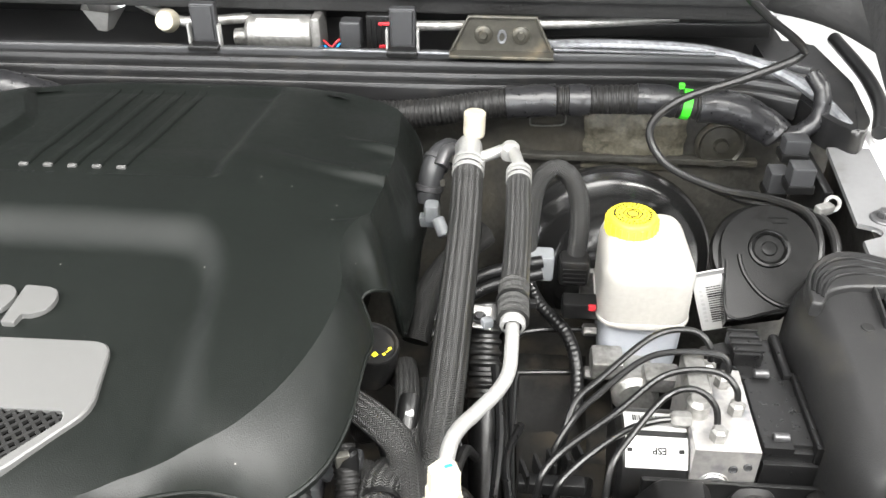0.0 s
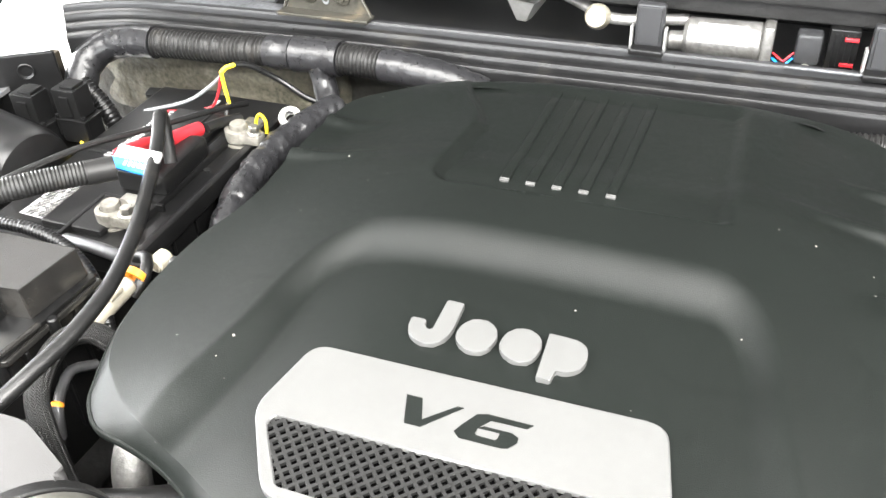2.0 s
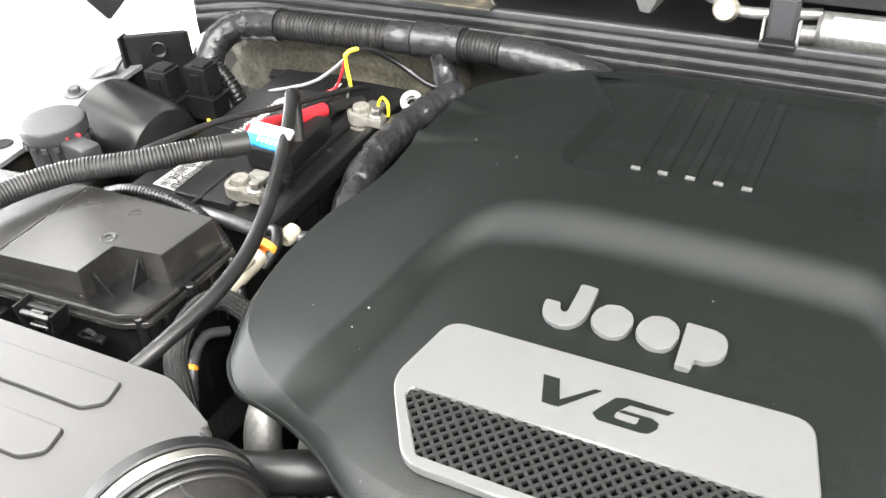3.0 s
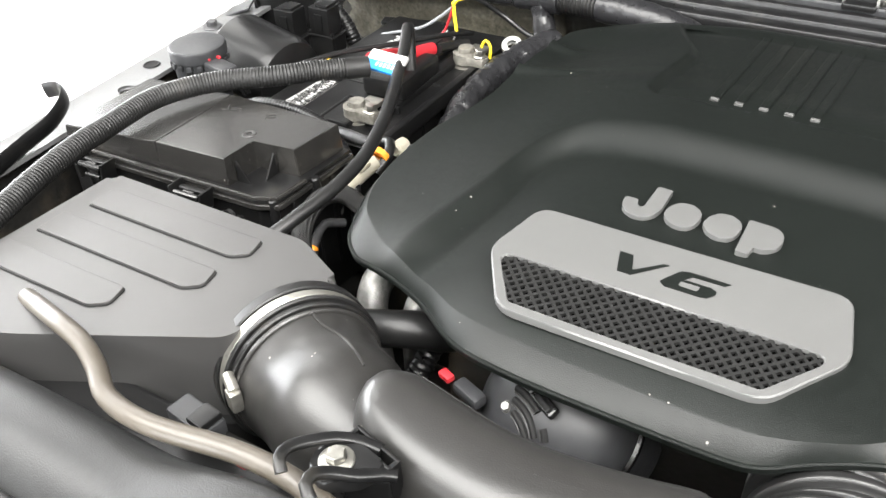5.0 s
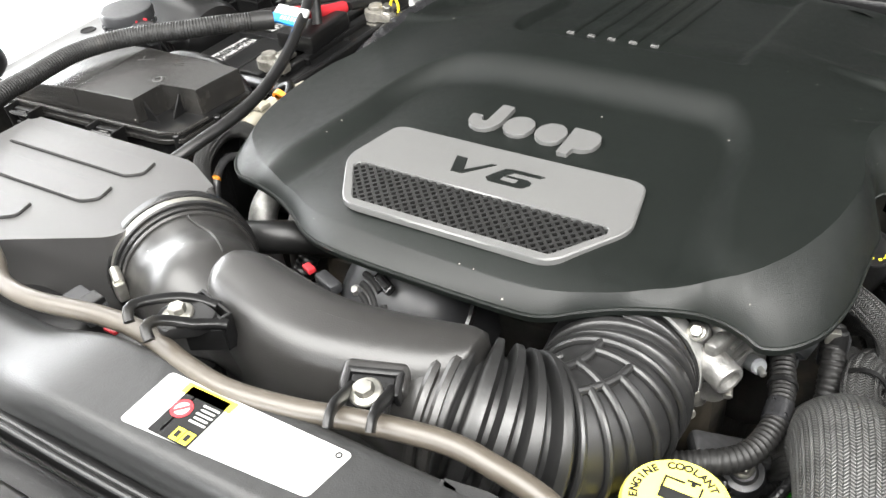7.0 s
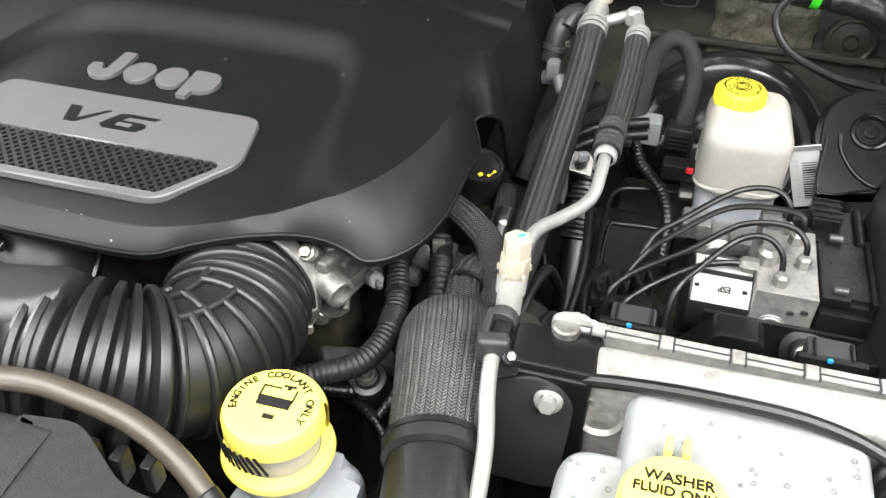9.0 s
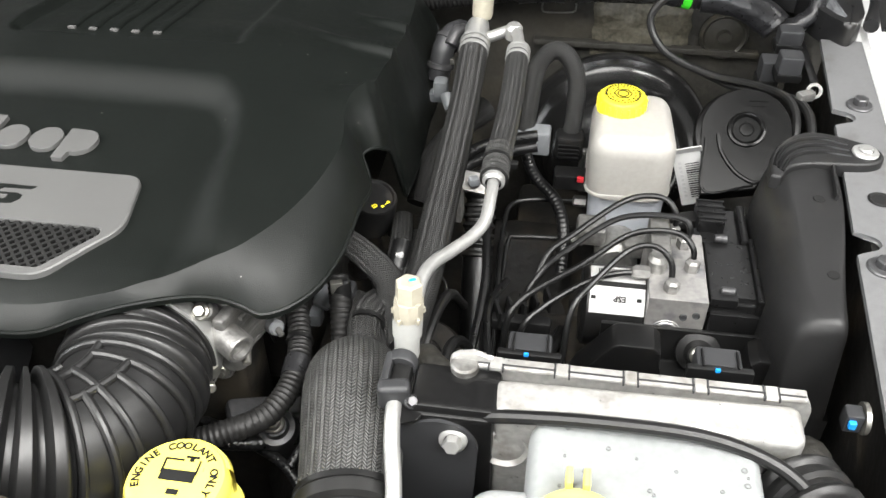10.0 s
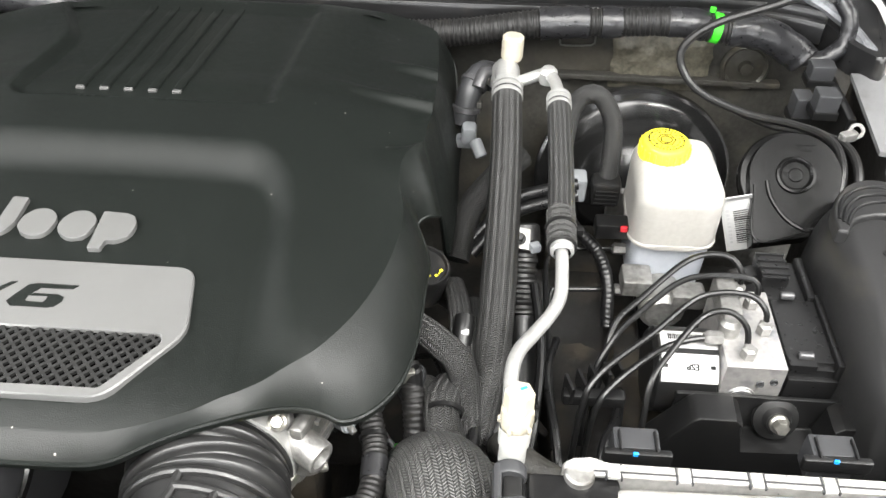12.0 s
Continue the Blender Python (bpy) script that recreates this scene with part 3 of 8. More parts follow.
def engine_cover():
    c = thing("engine_cover", (0, 0.2, 0.95), "grained black plastic V6 engine cover with silver badge plate", "engine cover")
    ctr = V(0, 0.21)
    steps = 12
    n = len(RIM) * steps

    def even(points):
        """Twelve points between every two of a closed list, on a smooth curve."""
        out, m = [], len(points)
        for i in range(m):
            p, q, r, w = (V(*points[(i + k) % m]) for k in (-1, 0, 1, 2))
            for j in range(steps):
                t = j / steps
                out.append(0.5 * (2 * q + (r - p) * t + (2 * p - 5 * q + 4 * r - w) * t * t + (3 * q - p - 3 * r + w) * t ** 3))
        return out

    low, crest = even(RIM), even(CREASE)
    loop, rimz = [q.xy for q in low], [q.z for q in low]
    gap = [q.z - cover_top(q.x, q.y) for q in crest]
    gap = [sum(gap[(i + k) % n] for k in range(-6, 7)) / 13 for i in range(n)]
    crest = [V(q.x, q.y, cover_top(q.x, q.y) + g) for q, g in zip(crest, gap)]
    bm = bmesh.new()
    rings = []
    # skirt: a gentle slope off the crease that falls ever steeper to the rim
    for w in (0.0, 0.04, 0.12, 0.24, 0.36, 0.48, 0.6, 0.71, 0.81, 0.89, 0.95, 1.0):
        ring = []
        for o, q in zip(low, crest):
            a = 0.75 - 0.10 * smoothstep(0.10, 0.20, q.x) * (1 - smoothstep(0.13, 0.17, q.y)) + 0.15 * smoothstep(0.22, 0.26, q.y)
            h = a * w + (1 - a) * w ** 3
            # rounded shoulder over the oil filler
            dome = 0.005 * math.sin(math.pi * w ** 0.8) * smoothstep(0.150, 0.178, q.y) * (1 - smoothstep(0.222, 0.234, q.y)) if q.x > 0.2 else 0.0
            ring.append(bm.verts.new((q.x + (o.x - q.x) * w + 0.75 * dome, q.y + (o.y - q.y) * w - 1.4 * dome, q.z + (o.z - q.z) * h + 0.2 * dome)))
        rings.append(ring)
    rings.reverse()
    for i in range(1, 110):
        f = 0.5 * (i / 110) ** 1.6 + 0.5 * i / 110
        ring = []
        for q, g in zip(crest, gap):
            p = q.xy + (ctr - q.xy) * f
            s = (p - q.xy).length
            ring.append(bm.verts.new((p.x, p.y, cover_top(p.x, p.y) + g * max(0.0, 1 - s / 0.045) ** 2)))
        rings.append(ring)
    lip = []
    for inset, dz in ((0.0002, -0.0035), (0.003, -0.004), (0.006, 0.003), (0.025, 0.010)):
        row = []
        for o, rz in zip(loop, rimz):
            k = 0.12 if o.x > 0.235 and 0.13 < o.y < 0.29 else 1.0
            row.append(bm.verts.new((*(o + (ctr - o).normalized() * inset * k), rz + dz * k)))
        lip.append(row)
    seq = lip[::-1] + rings
    for a, b in zip(seq, seq[1:]):
        for i in range(n):
            bm.faces.new((a[i], a[(i + 1) % n], b[(i + 1) % n], b[i]))
    top = bm.verts.new((ctr.x, ctr.y, cover_top(ctr.x, ctr.y)))
    for i in range(n):
        bm.faces.new((rings[-1][i], rings[-1][(i + 1) % n], top))
    part("shell", bm, COVER, c, angle=24)
    part("edge_bead", tube([(*(o + (ctr - o).normalized() * 0.0008), rz + 0.0012) for o, rz in list(zip(loop, rimz))[::4] + [(loop[0], rimz[0])]], 0.0016, n=6, smooth=False), COVER, c)
    # white dashes
    for i in range(5):
        x = -0.051 + 0.0215 * i
        part("dash", box((x, 0.2835, cover_top(x, 0.280) + 0.0012), (0.0080, 0.0040, 0.0028), 0.0009), PAINTSILVER, c, "pale silver dash")
    # flutes: low straight bars running back from each dash
    for i in range(5):
        bm = bmesh.new()
        rows = []
        for k in range(26):
            u = k / 25
            y = 0.2865 + 0.214 * u
            gx = -0.051 + 0.0215 * i + (-0.008 + 0.0022 * i) * u
            h = 0.0023 * min(1.0, (25 - k) / 4)
            rows.append([bm.verts.new((gx + dx, y, cover_top(gx, y) + dz)) for dx, dz in ((-0.0052, -0.002), (-0.0042, h * 0.55), (-0.0031, h), (0.0031, h), (0.0042, h * 0.55), (0.0052, -0.002))])
        for a, b in zip(rows, rows[1:]):
            for q in range(5):
                bm.faces.new((a[q], b[q], b[q + 1], a[q + 1]))
        bm.faces.new(rows[0])
        part("flute", bm, COVER, c, angle=50)
    # badge plate with window
    outer = round_poly([(-0.112, 0.066), (0.112, 0.066), (0.123, 0.006), (0.087, -0.051), (-0.087, -0.051), (-0.123, 0.006)], [0.012, 0.012, 0.012, 0.014, 0.014, 0.012])
    hole = round_poly([(-0.107, 0.003), (0.107, 0.003), (0.109, -0.004), (0.082, -0.043), (-0.082, -0.043), (-0.109, -0.004)], 0.003, 3)
    bm = bmesh.new()
    zt, zb = 1.0040, 0.9985
    # both rims are walked by angle round a shared point

    def by_angle(poly, a):
        d = V(math.cos(a), math.sin(a))
        best = None
        for i in range(len(poly)):
            p, q = V(*poly[i]) - V(0, -0.020), V(*poly[(i + 1) % len(poly)]) - V(0, -0.020)
            den = d.x * (q.y - p.y) - d.y * (q.x - p.x)
            if abs(den) < 1e-9:
                continue
            t = (p.x * (q.y - p.y) - p.y * (q.x - p.x)) / den
            u = (p.x * d.y - p.y * d.x) / den
            if t > 0 and -1e-6 <= u <= 1 + 1e-6 and (best is None or t < best):
                best = t
        return V(0, -0.020) + d * best

    angles = sorted({math.atan2(p[1] + 0.020, p[0]) for p in outer + hole} | {2 * math.pi * i / 90 - math.pi for i in range(90)})
    o3, h3 = [by_angle(outer, a) for a in angles], [by_angle(hole, a) for a in angles]
    rows = []
    for ring, zz, inset in ((o3, zb, 0.0), (o3, zt - 0.001, 0.0), (o3, zt, 0.0012), (h3, zt, -0.0010), (h3, zt - 0.001, 0.0), (h3, zb, 0.0)):
        row = []
        for p in ring:
            d = (p - V(0, -0.020))
            q = p - d.normalized() * inset
            row.append(bm.verts.new((q.x, q.y, zz)))
        rows.append(row)
    m = len(angles)
    for a, b in zip(rows, rows[1:]):
        for i in range(m):
            bm.faces.new((a[i], a[(i + 1) % m], b[(i + 1) % m], b[i]))
    plate = part("badge_plate", bm, PAINTSILVER, c, "satin silver badge plate")
    # flat black sheet paints the shade of the open lattice holes
    part("grille_shade_sheet", prism([(x * 1.02, y) for x, y in hole], 0.9990, 1.0008, 0), VOID, c, "flat black sheet for the shade in the lattice holes")
    # lattice of crossing bars clipped to the window
    bm = bmesh.new()
    cen = V(0, -0.020)
    for sgn in (1, -1):
        d = V(math.cos(0.82), sgn * math.sin(0.82))
        nrm = V(-d.y, d.x)
        for i in range(-60, 61):
            o = cen + nrm * (i * 0.00590)
            lo, hi, ok = -9.0, 9.0, True
            for j in range(len(hole)):
                p, q = V(*hole[j]), V(*hole[(j + 1) % len(hole)])
                e = q - p
                if e.length < 1e-7:
                    continue
                inn = V(-e.y, e.x) if (cen - p).dot(V(-e.y, e.x)) > 0 else V(e.y, -e.x)
                f, g = (o - p).dot(inn), d.dot(inn)
                if abs(g) < 1e-9:
                    ok = ok and f > 0
                elif g > 0:
                    lo = max(lo, -f / g)
                else:
                    hi = min(hi, -f / g)
            if ok and hi - lo > 0.002:
                mid = o + d * ((lo + hi) / 2)
                box((mid.x, mid.y, 1.0020), (hi - lo, 0.0023, 0.0022 if sgn > 0 else 0.0020), 0, rot=Matrix.Rotation(math.atan2(d.y, d.x), 3, "Z"), bm=bm)
    part("grille_lattice", bm, LATTICE, c, "black diamond lattice")
    # wide slanted V and squared 6, let dark into the plate
    def strokes(polys):
        bm = bmesh.new()
        for poly in polys:
            prism(poly, zt - 0.0006, zt + 0.0004, 0, bm=bm)
        part("letter", bm, COVER, plate, "dark letter let into the plate")

    strokes([[(-0.0390, 0.0420), (-0.0290, 0.0420), (-0.0235, 0.0260), (-0.0225, 0.0205), (-0.0325, 0.0205)], [(-0.0235, 0.0260), (-0.0070, 0.0420), (-0.0030, 0.0420), (-0.0225, 0.0205)]])
    strokes([[(0.0000, 0.0300), (0.0060, 0.0400), (0.0120, 0.0418), (0.0395, 0.0415), (0.0365, 0.0378), (0.0150, 0.0375), (0.0125, 0.0340), (0.0095, 0.0300)], [(-0.0030, 0.0235), (0.0000, 0.0300), (0.0095, 0.0300), (0.0090, 0.0255)],
             [(-0.0030, 0.0235), (0.0090, 0.0255), (0.0105, 0.0245), (0.0215, 0.0242), (0.0325, 0.0242), (0.0300, 0.0208), (0.0260, 0.0197), (0.0010, 0.0197)], [(0.0215, 0.0242), (0.0225, 0.0265), (0.0225, 0.0300), (0.0335, 0.0300), (0.0338, 0.0262), (0.0325, 0.0242)],
             [(0.0095, 0.0300), (0.0125, 0.0322), (0.0290, 0.0322), (0.0335, 0.0300), (0.0225, 0.0300)]])
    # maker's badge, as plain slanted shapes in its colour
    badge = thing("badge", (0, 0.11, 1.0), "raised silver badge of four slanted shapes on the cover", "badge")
    zb = 1.0002
    hook = [(-0.0450, 0.1320), (-0.0330, 0.1315), (-0.0320, 0.1020), (-0.0360, 0.0910), (-0.0440, 0.0865), (-0.0550, 0.0890), (-0.0615, 0.0980), (-0.0620, 0.1090), (-0.0520, 0.1090), (-0.0500, 0.1010), (-0.0450, 0.1000)]
    ring = [(-0.0300, 0.1000), (-0.0270, 0.1150), (-0.0185, 0.1210), (-0.0070, 0.1180), (-0.0020, 0.1070), (-0.0050, 0.0930), (-0.0120, 0.0885), (-0.0220, 0.0905)]
    flag = [(0.0285, 0.1205), (0.0520, 0.1190), (0.0570, 0.1070), (0.0550, 0.0940), (0.0460, 0.0885), (0.0400, 0.0890), (0.0390, 0.0795), (0.0300, 0.0795)]
    for poly, rr in ((hook, [0.001, 0.001, 0.008, 0.006, 0.006, 0.006, 0.006, 0.001, 0.001, 0.002, 0.004]), (ring, 0.008), ([(x + 0.0295, y) for x, y in ring], 0.008), (flag, [0.001, 0.008, 0.008, 0.008, 0.004, 0.001, 0.001, 0.001])):
        part("slab", prism(round_poly(poly, rr, 4), zb, zb + 0.004, 0.0005, seg=1), PAINTSILVER, badge)
    return c


engine_cover()


# ---- air intake ----
def air_box():
    a = thing("air_filter_box", (-0.35, -0.10, 0.80), "dark grey plastic air filter box with three raised pads", "air filter box")
    top = [(-0.470, -0.040), (-0.265, -0.040), (-0.213, -0.064), (-0.244, -0.148), (-0.375, -0.215), (-0.480, -0.260)]
    low = [(x * 1.0 + (0.004 if x > -0.3 else -0.008), y + (0.006 if y > -0.1 else -0.006)) for x, y in top]
    part("lid", prism(round_poly(top, 0.008), 0.905, 0.987, 0.006, -0.004, seg=3), GREYBOX, a)
    part("lower_case", prism(round_poly(low, 0.010), 0.79, 0.908, 0.004, -0.002), BLACK, a, "black plastic lower case")
    for y0, xr, xl in ((-0.0825, -0.286, -0.452), (-0.1270, -0.2915, -0.462), (-0.1740, -0.337, -0.470)):
        pad = [(xl, y0), (xr - 0.012, y0 + 0.002), (xr, y0 + 0.011), (xr - 0.003, y0 + 0.029), (xl, y0 + 0.027)]
        wide = [(xl - 0.001, y0 - 0.0014), (xr - 0.0116, y0 + 0.0004), (xr + 0.0013, y0 + 0.0102), (xr - 0.0022, y0 + 0.0293), (xl - 0.001, y0 + 0.0273)]
        # ink sheet under each pad paints the gap's shade
        part("pad_gap_shade", prism(round_poly(wide, [0.002, 0.004, 0.004, 0.004, 0.002], 3), 0.9835, 0.9873, 0), INK, a, "ink outline for the shade in the gap round the pad")
        part("raised_pad", prism(round_poly(pad, [0.002, 0.004, 0.004, 0.004, 0.002], 3), 0.984, 0.9893, 0.0010, seg=2), GREYBOX, a)
    return a


air_box()

DUCT = [(-0.232, -0.100, 0.938), (-0.190, -0.122, 0.942), (-0.140, -0.146, 0.952), (-0.085, -0.165, 0.963), (-0.02, -0.172, 0.966), (0.040, -0.170, 0.963), (0.080, -0.164, 0.959)]


def intake_duct():
    d = thing("intake_duct", (-0.08, -0.15, 0.90), "satin black moulded air intake duct between filter box and bellows", "intake duct")

    def r(s, w):
        u = s / w
        return 0.0535 - 0.004 * smoothstep(0.10, 0.20, u) - 0.018 * smoothstep(0.26, 0.45, u) + 0.0165 * smoothstep(0.84, 0.96, u)

    part("duct", tube(DUCT, r, n=56, step=0.004), SATIN, d, angle=60)
    # flat-topped chamber that grows out of the round inlet
    plan = [(-0.128, -0.146), (-0.122, -0.128), (-0.098, -0.1205), (-0.066, -0.126), (-0.028, -0.133), (0.014, -0.1315), (0.046, -0.1270), (0.074, -0.1215), (0.088, -0.130), (0.090, -0.160), (0.083, -0.182), (0.048, -0.1960), (-0.006, -0.2065), (-0.050, -0.2035), (-0.084, -0.194),
            (-0.108, -0.181), (-0.123, -0.164)]
    loop = [(q.x, q.y) for q in spline([(*p, 0) for p in plan + plan[:1]], 0.006)][:-1]
    spine = spline([(-0.098, -0.158, 0), (-0.050, -0.166, 0), (0.0, -0.169, 0), (0.050, -0.160, 0), (0.086, -0.152, 0)], 0.002)
    bm = bmesh.new()
    rows = [[bm.verts.new((x, y, 0.905)) for x, y in loop]]
    for k in range(17):
        a = math.pi / 2 * k / 16
        inward, up = 1 - math.cos(a) ** 0.72, math.sin(a) ** 0.72
        row = []
        for x, y in loop:
            c = min(spline_point for spline_point in ((((q.x - x) ** 2 + (q.y - y) ** 2), q.x, q.y) for q in spine))
            row.append(bm.verts.new((x + (c[1] - x) * inward, y + (c[2] - y) * inward, 0.960 + 0.0555 * up)))
        rows.append(row)
    for a, b in zip(rows, rows[1:]):
        for i in range(len(loop)):
            j = (i + 1) % len(loop)
            bm.faces.new((a[i], a[j], b[j], b[i]))
    flash = [v.co + V(0, 0, 0.0003) for v, (x, y) in zip(rows[8], loop) if y > -0.150 and -0.122 < x < 0.080]
    bmesh.ops.remove_doubles(bm, verts=bm.verts[:], dist=0.0006)
    part("chamber", bm, SATIN, d, angle=60)
    part("seam", tube(flash, 0.0009, n=6, smooth=False), SATIN, d, "fine mould seam")
    ax = V(*DUCT[1]) - V(*DUCT[0])
    for o, rr, w, m, nm in ((0.004, 0.0605, 0.010, RUBBER, "rubber_cuff"), (0.0145, 0.0590, 0.009, STEEL, "hose_clamp"), (0.0240, 0.0600, 0.004, RUBBER, "rubber_cuff"), (0.0285, 0.0575, 0.005, RUBBER, "rubber_cuff"), (0.0345, 0.0555, 0.004, SATIN, "end_bead")):
        p = V(*DUCT[0]) + ax.normalized() * o
        part(nm, lathe([(rr - 0.006, 0), (rr - 0.001, 0), (rr, 0.001), (rr, w - 0.001), (rr - 0.001, w), (rr - 0.006, w)], p, ax, 56), m, d)
    # mould seam along the crest of the inlet, then along the back of the chamber
    crest = spline(DUCT, 0.004)
    whole = sum((q - p).length for p, q in zip(crest, crest[1:]))
    run, line = 0.0, []
    for p, q in zip(crest, crest[1:]):
        run += (q - p).length
        if 0.036 < run < 0.112:
            ahead = (q - p).normalized()
            sd = ahead.cross(V(0, 0, 1)).normalized()
            a = 0.20 + 0.16 * smoothstep(0.04, 0.08, run)
            line.append(q + (sd.cross(ahead) * math.cos(a) - sd * math.sin(a)) * (r(run, whole) + 0.0004))
    part("seam", tube(line, 0.0010, n=6), SATIN, d, "fine mould seam")
    ax2 = V(*DUCT[-1]) - V(*DUCT[-2])
    for o, rr in ((-0.016, 0.0530), (-0.006, 0.0550)):
        part("collar", lathe([(0.042, 0), (rr - 0.0015, 0.0005), (rr, 0.003), (rr - 0.001, 0.0065), (0.042, 0.008)], V(*DUCT[-1]) + ax2.normalized() * o, ax2, 48), SATIN, d)
    # forked hose clip on an upright slotted plate
    clip = part("hose_clip", prism(round_poly([(-0.108, -0.208), (-0.096, -0.196), (-0.068, -0.201), (-0.074, -0.217), (-0.092, -0.230), (-0.104, -0.224)], 0.005), 1.0080, 1.0165, 0.002), BLACK, d, "forked black hose clip")
    part("prong", tube([(-0.078, -0.193, 1.013), (-0.090, -0.195, 1.0150), (-0.101, -0.202, 1.0190), (-0.110, -0.214, 1.0230), (-0.115, -0.224, 1.0255), (-0.114, -0.232, 1.0265), (-0.109, -0.237, 1.0225)], 0.0043, n=14, flat=(0.8, 0.62), square=3.0), BLACK, clip)
    part("prong", tube([(-0.062, -0.202, 1.011), (-0.068, -0.206, 1.0130), (-0.077, -0.216, 1.0170), (-0.086, -0.223, 1.0215), (-0.092, -0.231, 1.0255), (-0.091, -0.239, 1.0265), (-0.085, -0.243, 1.0220)], 0.0045, n=14, flat=(0.8, 0.62), square=3.0), BLACK, clip)
    rot = Matrix.Rotation(-0.27, 3, "Z")
    for dy in (-0.0034, 0.0034):
        part("slot_plate", box(V(-0.082, -0.195, 1.0015) + rot @ V(0, dy, 0), (0.036, 0.0026, 0.028), 0.001, rot=rot), BLACK, clip)
    for sx in (-1, 1):
        part("slot_end", box(V(-0.082, -0.195, 1.0015) + rot @ V(sx * 0.0165, 0, 0), (0.0030, 0.0094, 0.027), 0.001, rot=rot), BLACK, clip)
    part("web", box((-0.076, -0.2105, 1.000), (0.026, 0.004, 0.018), 0.0015, rot=Matrix.Rotation(0.5, 3, "Z")), BLACK, clip)
    # second clip: upright frame on the front of the chamber, two prongs over the hose
    rot = Matrix.Rotation(0.34, 3, "Z")
    c2 = V(0.049, -0.205, 1.000)
    lean = rot @ Matrix.Rotation(0.25, 3, "X")
    part("clip_pad", box(c2 + rot @ V(-0.001, 0.016, -0.006), (0.042, 0.022, 0.030), 0.005, rot=lean, seg=3), SATIN, d)
    clip = part("hose_clip", box(c2 + rot @ V(0, -0.002, 0.0045), (0.027, 0.026, 0.006), 0.002, rot=lean), BLACK, d, "black hose clip with two prongs")
    part("frame_bar", box(c2 + rot @ V(0, 0.0125, 0.0095), (0.035, 0.0045, 0.005), 0.0015, rot=lean), BLACK, clip)
    for sx in (-1, 1):
        part("frame_bar", box(c2 + rot @ V(sx * 0.0155, 0.006, 0.0040), (0.0040, 0.016, 0.013), 0.0015, rot=lean), BLACK, clip)
        part("prong", tube([c2 + rot @ V(sx * 0.0120, y, z) for y, z in ((0.002, 0.0060), (-0.010, 0.0120), (-0.023, 0.0190), (-0.032, 0.0205), (-0.038, 0.0165))], 0.0040, n=14, flat=(0.62, 1.1), square=3.0), BLACK, clip)
    part("clamp_screw", rod((-0.232, -0.161, 0.968), (-0.220, -0.168, 0.962), 0.0042), STEEL, d, "zinc clamp screw")
    part("clamp_housing", box((-0.2215, -0.168, 0.955), (0.011, 0.009, 0.017), 0.002, rot=Matrix.Rotation(-0.4, 3, "Z")), STEEL, d)
    return d


intake_duct()
bolt_thing((-0.0925, -0.2130, 1.0165), "bright flange bolt holding the duct bracket", 0.0056, 0.006, washer=0.0100, group="duct bolts")
bolt_thing((0.0490, -0.2085, 1.0085), "bright flange bolt holding the duct bracket", 0.0056, 0.006, (0.0, -0.2, 1), washer=0.0100, group="duct bolts")

BELLOW = [(0.066, -0.163, 0.961), (0.090, -0.158, 0.955), (0.114, -0.148, 0.946), (0.133, -0.131, 0.937), (0.1445, -0.107, 0.932), (0.1460, -0.080, 0.930), (0.1410, -0.056, 0.9285), (0.140, -0.034, 0.925)]


